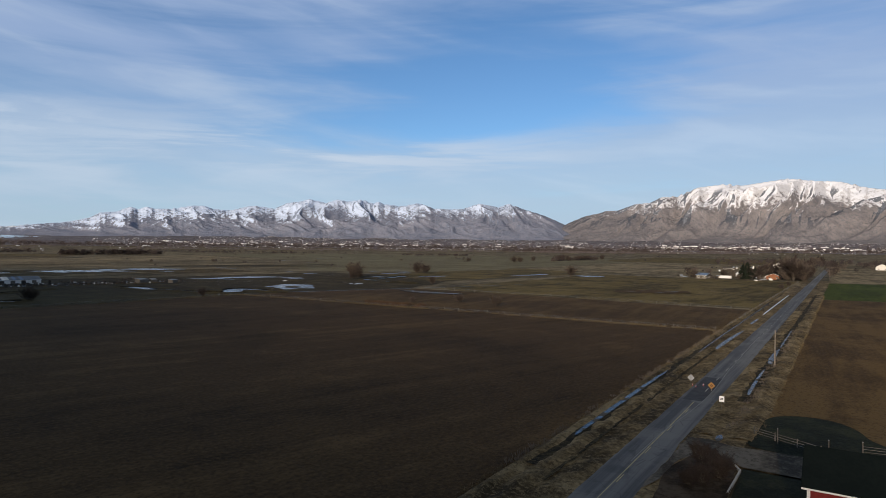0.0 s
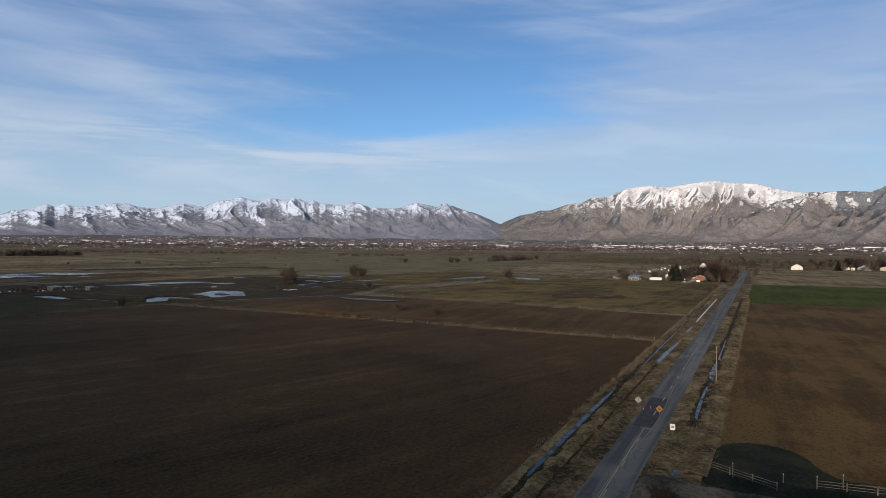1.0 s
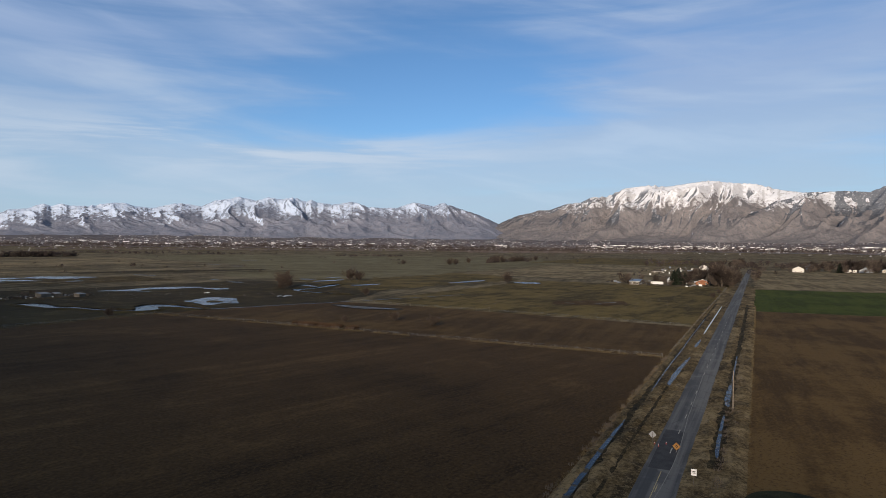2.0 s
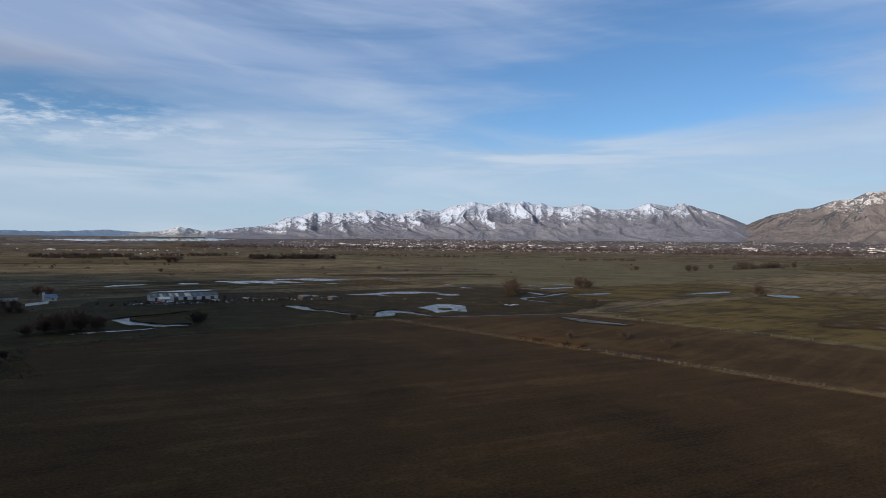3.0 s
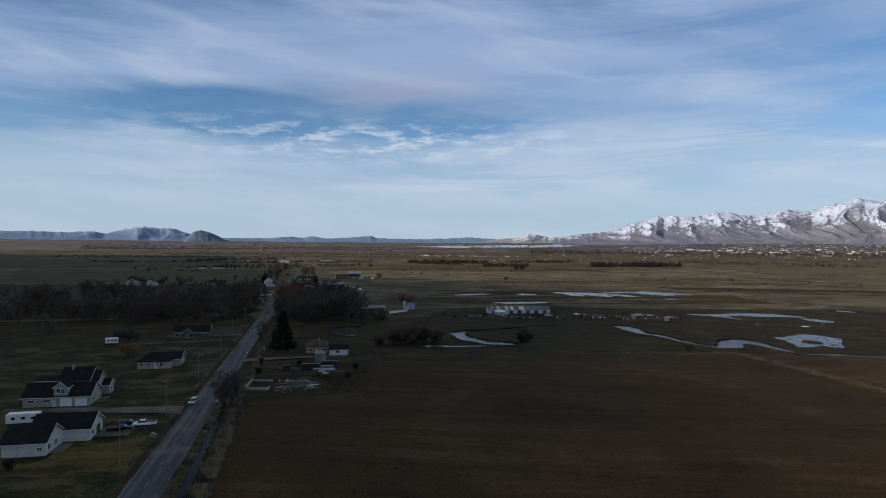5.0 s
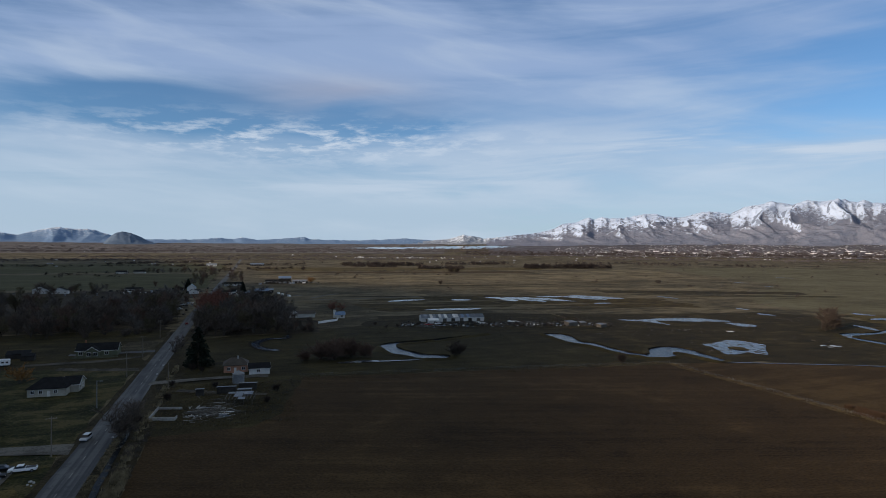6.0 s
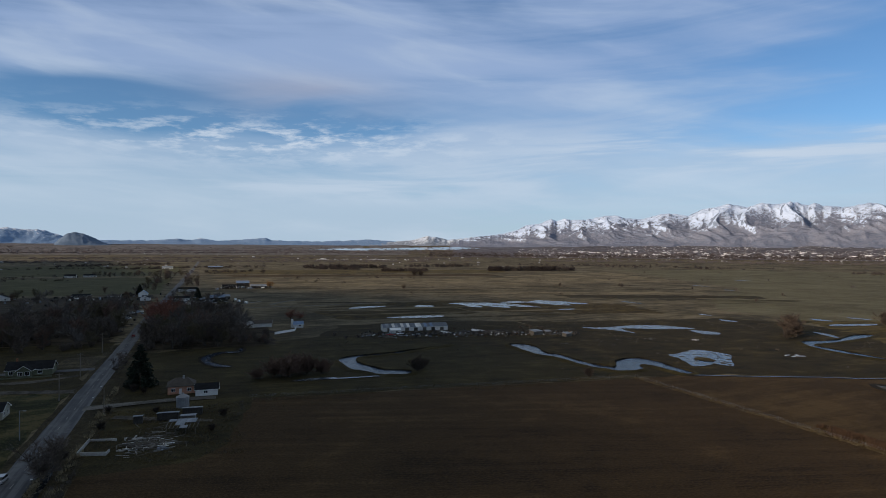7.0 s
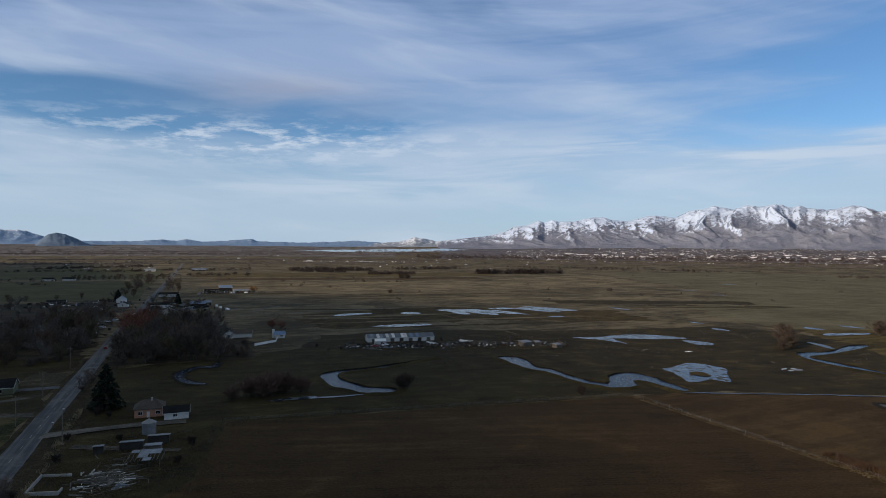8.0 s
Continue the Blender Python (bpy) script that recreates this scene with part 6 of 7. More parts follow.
    windows(h, 38.9, 46.8, 276.5, 284, "S", (-0.4,), 1.0, 1.3, 0.9)
    # white house in the grove
    h = empty_thing("grove_house", pose(0, 0, 0), "white gabled house among bare trees", "house")
    block(h, 62, 74, 474, 486, 3.6, 8.0, "y", SIDING, SHINGLE)
    windows(h, 62, 74, 474, 486, "S", (-3, 3), 1.1, 1.3, 1.3)
    block(h, 74.1, 86, 476, 484, 2.8, 4.6, "x", SIDING, BROWNROOF)
    h = empty_thing("garden_shed", pose(0, 0, 0), "small white shed behind a vinyl fence", "shed")
    block(h, 99.5, 106, 466, 471, 2.6, 4.4, "x", SIDING, BLUETIN)
    windows(h, 99.5, 106, 466, 471, "S", (1,), 1.0, 1.6, 0.9)
    part("tower", box(bmesh.new(), 98.2, 99.6, 468, 470, 0, 5.6), SIDING, h)
    # village houses farther up the road
    rng = random.Random(61)
    for x, y, w, d, e, r, along, wall, roof, label in (
            (31, 640, 13, 11, 4.4, 7.6, "y", CREAM, SHINGLE, "cream gabled house by the road"),
            (-34, 706, 10, 8, 3.0, 5.0, "y", SIDING, BROWNROOF, "bright white low outbuilding"),
            (-42, 658, 7, 7, 2.8, 4.6, "x", WOOD, BROWNROOF, "small weathered wooden farm outbuilding"),
            (-168, 780, 14, 10, 4.2, 7.4, "y", SIDING, SHINGLE, "white gabled farmhouse with a dark roof"),
            (-148, 772, 16, 10, 3.6, 6.4, "y", SIDING, SHINGLE, "wide white farmhouse with a dark roof"),
            (20, 720, 18, 9, 3.2, 5.0, "x", SIDING, SHINGLE, "white single-storey house by the road"),
            (55, 707, 14, 10, 4.5, 6.4, "x", DARKWOOD, BLUETIN, "dark barn with a blue-grey roof"),
            (60, 735, 16, 9, 3.4, 5.0, "x", DARKWOOD, OLDTIN, "long weathered machine shed"),
            (-79, 785, 17, 9, 3.2, 4.8, "x", DARKWOOD, SHINGLE, "long dark cattle shed in a village yard"),
            (-46, 770, 12, 9, 3.0, 4.8, "x", WOOD, BROWNROOF, "pale roofed farm shed in a village yard"),
            (-20, 790, 9, 9, 4.0, 7.5, "y", SIDING, BLUETIN, "white farmhouse with a blue roof"),
            (-8 - 6, 740, 9, 12, 3.0, 5.0, "y", SIDING, SHINGLE, "small white roadside cottage"),
            (24, 870, 22, 9, 3.0, 5.0, "x", SIDING, SHINGLE, "long white house at the road"),
            (92, 925, 16, 12, 7.0, 9.5, "x", DARKWOOD, BLUETIN, "tall dark barn with a blue roof"),
            (74, 915, 18, 9, 3.6, 5.4, "x", DARKWOOD, SHINGLE, "low black wooden farm building"),
            (112, 920, 20, 8, 3.0, 4.6, "x", DARKWOOD, OLDTIN, "open-fronted machine shed in a village yard"),
            (-177, 1295, 18, 10, 3.2, 5.6, "x", SIDING, SHINGLE, "bright white farmhouse with a black roof"),
            (-148, 1305, 20, 10, 3.2, 5.6, "x", SIDING, SHINGLE, "bright white farmhouse with a black roof"),
            (-40, 1700, 24, 12, 4.0, 7.0, "x", SIDING, OLDTIN, "pale farm building beside the far road"),
            (70, 1720, 34, 12, 4.0, 6.0, "x", DARKWOOD, BLUETIN, "long dark barn beside the far road"),
            (647, 34, 9, 12, 3.0, 5.4, "x", ORANGE, BROWNROOF, "orange farmhouse with a low gable"),
            (619, 90, 24, 9, 3.4, 5.0, "y", WOOD, BLUETIN, "open shed with a blue roof"),
            (1078, 64, 11, 14, 4.6, 8.0, "x", SIDING, BROWNROOF, "white two-storey farmhouse with a steep gable"),
            (1086, -66, 12, 15, 5.0, 9.0, "x", SIDING, SHINGLE, "white farmhouse beyond the wheat"),
            (1250, -92, 16, 14, 5.0, 8.5, "x", BLUETIN, BLUETIN, "pale blue metal farm shed"),
            (1140, -158, 12, 18, 3.0, 8.0, "x", OLDTIN, OLDTIN, "grey round-topped metal farm shed"),
            (1148, -185, 10, 12, 4.0, 6.0, "x", CREAM, OLDTIN, "small cream farm outbuilding"),
            (1130, -138, 5, 14, 3.6, 4.2, "x", SIDING, SIDING, "white trailer beside a shed"),
            (900, 110, 8, 12, 2.6, 4.2, "y", WOOD, BROWNROOF, "tan farm shed behind trees"),
            (930, 70, 8, 9, 2.6, 4.2, "y", WOOD, OLDTIN, "pale farm shed behind trees")):
        h = empty_thing("outbuilding" if wall in (DARKWOOD, WOOD, OLDTIN, BLUETIN) else "farmhouse", pose(x, y, land(x, y)), label, "building")
        block(h, -w / 2, w / 2, -d / 2, d / 2, e, r, along, wall, roof)
        if wall not in (OLDTIN, BLUETIN):
            n = max(1, int(w / 5))
            windows(h, -w / 2, w / 2, -d / 2, d / 2, "S", [(-w / 2) + w * (k + 0.5) / n for k in range(n)], 1.0, 1.4, 1.2)
            windows(h, -w / 2, w / 2, -d / 2, d / 2, "W", [-d / 4, d / 4], 1.0, 1.2, 1.2)
    # red barn
    h = empty_thing("red_barn", pose(0, 0, 0), "red barn with white trim and a dark green roof", "barn")
    block(h, 58.7, 67.7, -40, -19.1, 5.2, 7.5, "y", REDWOOD, GREENROOF, 0, 0.5, -0.1, GREENROOF)
    part("corner_board", box(bmesh.new(), 58.63, 58.9, -19.3, -19.02, 0, 5.1), TRIM, h)
    part("corner_board", box(bmesh.new(), 58.63, 58.9, -40.08, -39.8, 0, 5.1), TRIM, h)
    add_door(h, wall_frame(58.7, 67.7, -40, -19.1, "W"), 0, 4.0, 3.6, TRIM, "garage_door")


def build_yard():
    # grain bin
    b = empty_thing("grain_bin", pose(35, 261.5, 0), "small round galvanised grain bin", "grain bin")
    bm = tube(bmesh.new(), 0, 0, -0.1, 3.6, 2.1, 2.1, 24)
    for k in range(1, 5):
        tube(bm, 0, 0, 0.72 * k - 0.04, 0.72 * k + 0.04, 2.14, 2.14, 24)
    part("wall", bm, TIN, b)
    part("roof", tube(bmesh.new(), 0, 0, 3.6, 4.7, 2.25, 0.25, 24), TIN, b)
    part("hatch", tube(bmesh.new(), 0, 0, 4.7, 4.95, 0.3, 0.3, 10), TIN, b)
    # sheds with sloping sheet roofs
    for x, y, w, d, h0, h1, wall, roof, turn, label in (
            (22.6, 245, 2.6, 2.4, 2.4, 2.0, DARKWOOD, OLDTIN, 0, "small dark shed with a grey sheet roof"),
            (31.2, 246.5, 6.2, 3.2, 2.5, 1.9, DARKWOOD, OLDTIN, -4, "dark open shed with a grey sheet roof"),
            (38.4, 250.5, 6.0, 2.8, 2.5, 2.0, DARKWOOD, TIN, -6, "dark shed with a slatted roof"),
            (37.2, 241.5, 4.4, 3.2, 2.3, 1.9, WOOD, OLDTIN, -6, "leaning shed with two roof sheets"),
            (-60, 344, 9, 6, 2.2, 3.0, DARKWOOD, SHINGLE, 8, "low dark wooden yard shed"),
            (-54, 336, 5, 4, 2.2, 2.8, DARKWOOD, SHINGLE, 5, "low dark wooden yard shed"),
            (242, 384, 7, 5, 2.4, 3.0, WOOD, OLDTIN, 10, "pale weathered yard shed"),
            (250, 383, 4, 3, 2.0, 2.6, WOOD, TIN, 0, "small pale yard shed"),
            (257, 371, 5, 4, 2.0, 2.4, WOOD, OLDTIN, 14, "small pale yard shed")):
        s = empty_thing("shed", pose(x, y, 0, 0, 0, turn), label, "shed", "yard sheds")
        bm = bmesh.new()
        pts = [(-w / 2, -d / 2, -0.1), (w / 2, -d / 2, -0.1), (w / 2, d / 2, -0.1), (-w / 2, d / 2, -0.1), (-w / 2, -d / 2, h0), (w / 2, -d / 2, h0), (w / 2, d / 2, h1), (-w / 2, d / 2, h1)]
        vs = [bm.verts.new(p) for p in pts]
        for f in ((0, 1, 5, 4), (1, 2, 6, 5), (2, 3, 7, 6), (3, 0, 4, 7), (4, 5, 6, 7), (3, 2, 1, 0)):
            bm.faces.new([vs[k] for k in f])
        part("wall", bm, wall, s)
        n = max(2, int(w / 1.6))
        for k in range(n):
            xa, xb = -w / 2 - 0.2 + (w + 0.4) * k / n, -w / 2 - 0.2 + (w + 0.4) * (k + 1) / n - 0.04
            lift = 0.012 * (k % 2)
            part("roof_sheet", slab(bmesh.new(), [(xa, -d / 2 - 0.3, h0 - 0.04 + lift), (xb, -d / 2 - 0.3, h0 - 0.04 + lift), (xb, d / 2 + 0.3, h1 + 0.05 + lift), (xa, d / 2 + 0.3, h1 + 0.05 + lift)], 0.05), roof, s)
    # collapsing pole shed
    s = empty_thing("ruined_shed", pose(36, 231, 0, 0, 0, -8), "collapsing pole shed with loose roof sheets and bare rafters", "shed")
    for x in (-4, -1.4, 1.4, 4):
        for y in (-4, 3):
            part("post", box(bmesh.new(), x - 0.09, x + 0.09, y - 0.09, y + 0.09, -0.1, 2.6 if y > 0 else 2.1), WOOD, s)
    for k in range(9):
        x = -4.4 + 1.1 * k
        part("rafter", slab(bmesh.new(), [(x, -4.6, 2.05), (x + 0.12, -4.6, 2.05), (x + 0.12, 3.6, 2.62), (x, 3.6, 2.62)], 0.12), WOOD, s)
    for x0, x1, y0, y1 in ((-2.0, 0.6, -2.2, 3.6), (0.7, 3.6, 0.2, 3.6), (-4.2, -2.2, 1.4, 3.4), (-0.4, 1.8, -4.6, -2.4)):
        za, zb = 2.19 + (y0 + 4.6) / 8.2 * 0.57, 2.19 + (y1 + 4.6) / 8.2 * 0.57
        part("roof_sheet", slab(bmesh.new(), [(x0, y0, za), (x1, y0, za), (x1, y1, zb), (x0, y1, zb)], 0.05), OLDTIN, s)
    # concrete pen
    s = empty_thing("concrete_pen", pose(0, 0, 0), "roofless pale concrete foundation walls", "foundation")
    for a, b, h0 in (((10.6, 215.6), (17.6, 213.8), 1.0), ((10.6, 215.6), (11.6, 228.6), 1.0), ((11.6, 228.6), (18.6, 227.0), 0.7), ((17.6, 213.8), (18.0, 217), 0.8)):
        d = Vector((b[0] - a[0], b[1] - a[1]))
        m = pose(a[0], a[1], 0, 0, 0, math.degrees(math.atan2(d.y, d.x)))
        part("wall", box(bmesh.new(), 0, d.length, -0.15, 0.15, -0.1, h0, m), CONCRETE, s)
    # loose boards, sheets and scrap
    rng = random.Random(71)
    for k, (x, y, n, w, ln, mat, label) in enumerate((
            (25, 222, 26, 0.4, 4.5, WOOD, "heap of grey weathered boards"), (28, 218, 18, 0.6, 3.0, WOOD, "heap of grey slabs and boards"), (31, 214, 14, 0.6, 1.6, OLDTIN, "heap of twisted sheet iron"),
            (22, 227, 9, 0.4, 2.4, CONCRETE, "broken pale slabs"), (30, 237, 5, 0.3, 7.5, WOOD, "long grey beams in the grass"), (21, 216, 6, 0.5, 1.4, CONCRETE, "white scrap beside a foundation"),
            (205, 410, 26, 0.9, 5, DARKWOOD, "scrap and timber in a farmyard"), (222, 404, 26, 1.0, 5, WOOD, "scrap and timber in a farmyard"), (236, 395, 22, 0.8, 4, OLDTIN, "scrap iron in a farmyard"),
            (252, 380, 14, 0.8, 4, WOOD, "scrap boards near a pond"), (160, 404, 20, 0.9, 4, OLDTIN, "scrap iron beside the long shed"), (178, 408, 20, 0.9, 4, DARKWOOD, "scrap beside the long shed"), (190, 412, 16, 0.9, 4, TRIM, "pale scrap beside the long shed"),
            (-70, 768, 26, 1.6, 5, TRIM, "pale farmyard clutter"), (-40, 750, 26, 1.6, 5, OLDTIN, "farmyard clutter and sheet iron"), (-100, 780, 22, 1.6, 6, DARKWOOD, "dark farmyard clutter"), (50, 690, 18, 1.2, 4, OLDTIN, "farmyard clutter by a barn"),
            (100, 905, 20, 1.5, 5, OLDTIN, "machinery parts in a yard"), (148, 402, 22, 0.8, 5, WOOD, "grey scrap timber beside a shed"), (214, 414, 24, 0.7, 5, TRIM, "pale scrap beside a yard fence"), (228, 410, 22, 0.8, 4, DARKWOOD, "dark scrap in a farmyard"), (246, 392, 20, 0.7, 4, OLDTIN, "scrap iron near a pond"), (140, 420, 16, 0.8, 5, WOOD, "weathered timber on rough grass"), (196, 402, 24, 0.6, 5, WOOD, "scattered boards in a farmyard"), (240, 344, 5, 0.5, 2, WOOD, "driftwood by the pond"), (330, 268, 4, 2.2, 5, ICE, "patch of old ice on the marsh"), (322, 330, 6, 0.8, 2.4, TRIM, "pale feed troughs on the marsh"),
            (300, 344, 5, 0.8, 2.4, WOOD, "feed troughs on the marsh"), (632, 60, 10, 1.2, 4, TRIM, "pale farm clutter by the road"), (640, 48, 8, 1.0, 3, BLACK, "dark farm machinery by the road"))):
        bm = bmesh.new()
        for j in range(n):
            z = 0.05 + 0.10 * (j % 4)
            m = pose(rng.gauss(0, 1) * ln * 0.55, rng.gauss(0, 1) * ln * 0.45, z, rng.uniform(-4, 4), rng.uniform(-4, 4), rng.choice((0, 0, 12, 84, 96)) + rng.uniform(-14, 14))
            q = rng.uniform(0.4, 1.0)
            box(bm, -ln * q / 2, ln * q / 2, -w * rng.uniform(0.15, 0.5), w * rng.uniform(0.15, 0.5), -0.05, rng.choice((0.05, 0.08, 0.22)), m)
        ob = part("scrap_heap", bm, mat)
        ob.matrix_basis = pose(x, y, 0.04)
        tagged(ob, label, "scrap heap", "scrap heaps", kind="stuff")
    for mat, count, label in ((WOOD, 130, "rows of grey weathered boards on the ground"), (CONCRETE, 40, "pale broken boards and slabs on the ground"), (TRIM, 10, "scattered white boards on the ground")):
        bm = bmesh.new()
        for _ in range(count):
            x, y, a = rng.gauss(28, 3.6), rng.gauss(221, 5.5), rng.uniform(0.8, 4.0)
            box(bm, -a / 2, a / 2, -0.09, 0.09, 0, rng.uniform(0.04, 0.2), pose(x, y, 0.08, rng.uniform(-5, 5), rng.uniform(-5, 5), rng.choice((0, 0, 8, 90)) + rng.uniform(-16, 16)))
        tagged(part("loose_boards", bm, mat), label, "boards", kind="stuff")
    for k in range(4):
        stone = empty_thing("boulder", pose(-5.9 - 0.8 * (k % 2), 168.1 + 0.9 * k, 0.2), "pale garden boulder at the lawn's edge", "stone", "boulders")
        bm = bmesh.new()
        bmesh.ops.create_icosphere(bm, subdivisions=2, radius=0.3 + 0.06 * k)
        for v in bm.verts:
            v.co *= 0.85 + 0.4 * noise.noise(v.co * 1.7 + Vector((k, 0, 0)))
            v.co.z *= 0.7
        part("stone", bm, CONCRETE, stone)
    # loose odds and ends lying about the farmyard beside the long shed
    for mat, count, tall, label in ((TRIM, 40, 0.7, "small pale odds and ends in a farmyard"), (OLDTIN, 90, 0.9, "grey sheets and drums in a farmyard"), (DARKWOOD, 200, 1.6, "dark timber and barrels in a farmyard"), (WOOD, 160, 1.1, "grey boards and posts in a farmyard"), (REED, 110, 0.9, "rusty iron pieces in a farmyard")):
        bm = bmesh.new()
        for _ in range(count):
            along = rng.random()
            x, y = 138 + 130 * along + rng.gauss(0, 4), 416 - 34 * along + rng.gauss(0, 6)
            a, b = rng.uniform(0.4, 2.4), rng.uniform(0.2, 0.9)
            box(bm, -a / 2, a / 2, -b / 2, b / 2, 0, rng.uniform(0.15, 1.0) * tall, pose(x, y, 0.02, rng.uniform(-6, 6), rng.uniform(-12, 12), rng.uniform(0, 180)))
        tagged(part("yard_clutter", bm, mat), label, "clutter", kind="stuff")
    # village yards: small sheds, carts and stacked stuff seen from afar
    for mat, count, label in ((TRIM, 42, "small white odds and ends in village yards"), (OLDTIN, 80, "sheet iron and machinery in village yards"), (DARKWOOD, 150, "dark sheds and stacked timber in village yards"), (WOOD, 110, "grey fences and carts in village yards")):
        bm = bmesh.new()
        for _ in range(count):
            x, y = rng.choice(((rng.gauss(-65, 38), rng.gauss(765, 28)), (rng.gauss(45, 18), rng.gauss(700, 24)), (rng.gauss(95, 22), rng.gauss(915, 9)), (rng.gauss(-25, 14), rng.gauss(580, 34)), (rng.gauss(990, 90), rng.gauss(100, 18)), (rng.gauss(640, 16), rng.gauss(70, 22))))
            a, b = rng.uniform(1.0, 4.5), rng.uniform(0.6, 2.4)
            box(bm, -a / 2, a / 2, -b / 2, b / 2, 0, rng.uniform(0.5, 2.4), pose(x, y, 0.02, rng.uniform(-3, 3), rng.uniform(-3, 3), rng.uniform(0, 180)))
        tagged(part("village_clutter", bm, mat), label, "clutter", kind="stuff")
    # long shed with patched sheet roof
    s = empty_thing("long_shed", pose(175, 431, 0, 0, 0, -6), "long low shed with a patched grey and white sheet roof", "shed")
    block(s, -22, 22, -5, 5, 2.6, 4.4, "x", SIDING, OLDTIN, 0, 0.2)
    rng = random.Random(72)
    for k in range(22):
        x = -22 + 2 * k
        for side in (-1, 1):
            mat = rng.choice((SLATETIN, SLATETIN, SLATETIN, SLATETIN, OLDTIN, SIDING, BLUETIN))
            quad = [(x + 0.04, side * 5.25, 2.72), (x + 1.94, side * 5.25, 2.72), (x + 1.94, side * 0.05, 4.60), (x + 0.04, side * 0.05, 4.60)]
            part("roof_sheet", slab(bmesh.new(), quad, 0.05), mat, s)
    m = wall_frame(-22, 22, -5, 5, "S")
    for k in range(7):
        add_door(s, m, -18 + 6 * k, 2.6, 2.2, DARKWOOD if k % 2 else WOOD)
    s = empty_thing("lean_to", pose(160, 420, 0, 0, 0, -6), "white lean-to beside the long shed", "shed")
    block(s, -5, 1.5, -3, 3, 2.2, 3.2, "x", SIDING, TRIM, 0, 0.2)
    # vinyl fence
    s = empty_thing("vinyl_fence", pose(0, 0, 0), "white vinyl garden fence", "fence")
    for a, b in (((84, 437), (98, 449)), ((98, 449), (101, 464))):
        d = Vector((b[0] - a[0], b[1] - a[1]))
        m = pose(a[0], a[1], 0, 0, 0, math.degrees(math.atan2(d.y, d.x)))
        n = int(d.length / 2.4)
        for k in range(n):
            part("panel", box(bmesh.new(), d.length * k / n + 0.08, d.length * (k + 1) / n - 0.08, -0.03, 0.03, 0.1, 1.6, m), TRIM, s)
        for k in range(n + 1):
            part("post", box(bmesh.new(), d.length * k / n - 0.07, d.length * k / n + 0.07, -0.07, 0.07, 0, 1.75, m), TRIM, s)


# ---- vehicles ----
def vehicle(m, kind, paint, label, group="parked vehicles"):
    ln, w = (5.6, 1.95) if kind == "pickup" else (4.5, 1.8)
    v = empty_thing("pickup_truck" if kind == "pickup" else "car", m, label, "car", group)
    prof = [(-ln / 2, 0.45), (-ln / 2, 0.95), (-ln / 2 + 0.15, 1.0), (ln / 2 - 1.25, 1.02), (ln / 2 - 0.1, 0.86), (ln / 2, 0.7), (ln / 2, 0.42)]
    bm = bmesh.new()
    left = [bm.verts.new((x, -w / 2 + (0.06 if z > 0.9 else 0), z)) for x, z in prof]
    right = [bm.verts.new((x, w / 2 - (0.06 if z > 0.9 else 0), z)) for x, z in prof]
    bm.faces.new(left)
    bm.faces.new(list(reversed(right)))
    for k in range(len(prof)):
        j = (k + 1) % len(prof)
        bm.faces.new((left[k], right[k], right[j], left[j]))
    part("body", bm, paint, v)
    c0, c1 = (-0.5, 1.35) if kind == "pickup" else (-ln / 2 + 0.35, 0.95)
    bm = bmesh.new()
    lo = [(c0, -w / 2 + 0.07, 1.0), (c1 + 0.35, -w / 2 + 0.07, 1.0), (c1 + 0.35, w / 2 - 0.07, 1.0), (c0, w / 2 - 0.07, 1.0)]
    hi = [(c0 + 0.25, -w / 2 + 0.25, 1.5), (c1 - 0.35, -w / 2 + 0.25, 1.5), (c1 - 0.35, w / 2 - 0.25, 1.5), (c0 + 0.25, w / 2 - 0.25, 1.5)]
    a, b = [bm.verts.new(p) for p in lo], [bm.verts.new(p) for p in hi]
    bm.faces.new(b)
    for k in range(4):
        bm.faces.new((a[k], a[(k + 1) % 4], b[(k + 1) % 4], b[k]))
    part("cabin_glass", bm, GLASS, v)
    part("cabin_roof", box(bmesh.new(), c0 + 0.2, c1 - 0.3, -w / 2 + 0.22, w / 2 - 0.22, 1.49, 1.56), paint, v)
    if kind == "pickup":
        part("load_bed", box(bmesh.new(), -ln / 2 + 0.15, -0.65, -w / 2 + 0.2, w / 2 - 0.2, 0.99, 1.03), BLACK, v)
    for x in (-ln / 2 + 0.85, ln / 2 - 0.9):
        for y in (-w / 2 + 0.1, w / 2 - 0.1):
            wm = pose(x, y, 0.34, 90)
            tyre = part("wheel", tube(bmesh.new(), 0, 0, -0.11, 0.11, 0.34, 0.34, 14, wm), RUBBER, v)
            part("rim", tube(bmesh.new(), 0, 0, -0.12, 0.12, 0.19, 0.19, 10, wm), TIN, tyre)
    for y in (-w / 2 + 0.3, w / 2 - 0.3):
        part("headlight", box(bmesh.new(), ln / 2 - 0.06, ln / 2 + 0.02, y - 0.16, y + 0.16, 0.62, 0.76), TRIM, v)
        part("tail_light", box(bmesh.new(), -ln / 2 - 0.02, -ln / 2 + 0.04, y - 0.12, y + 0.12, 0.72, 0.92), REDCAR, v)
    return v


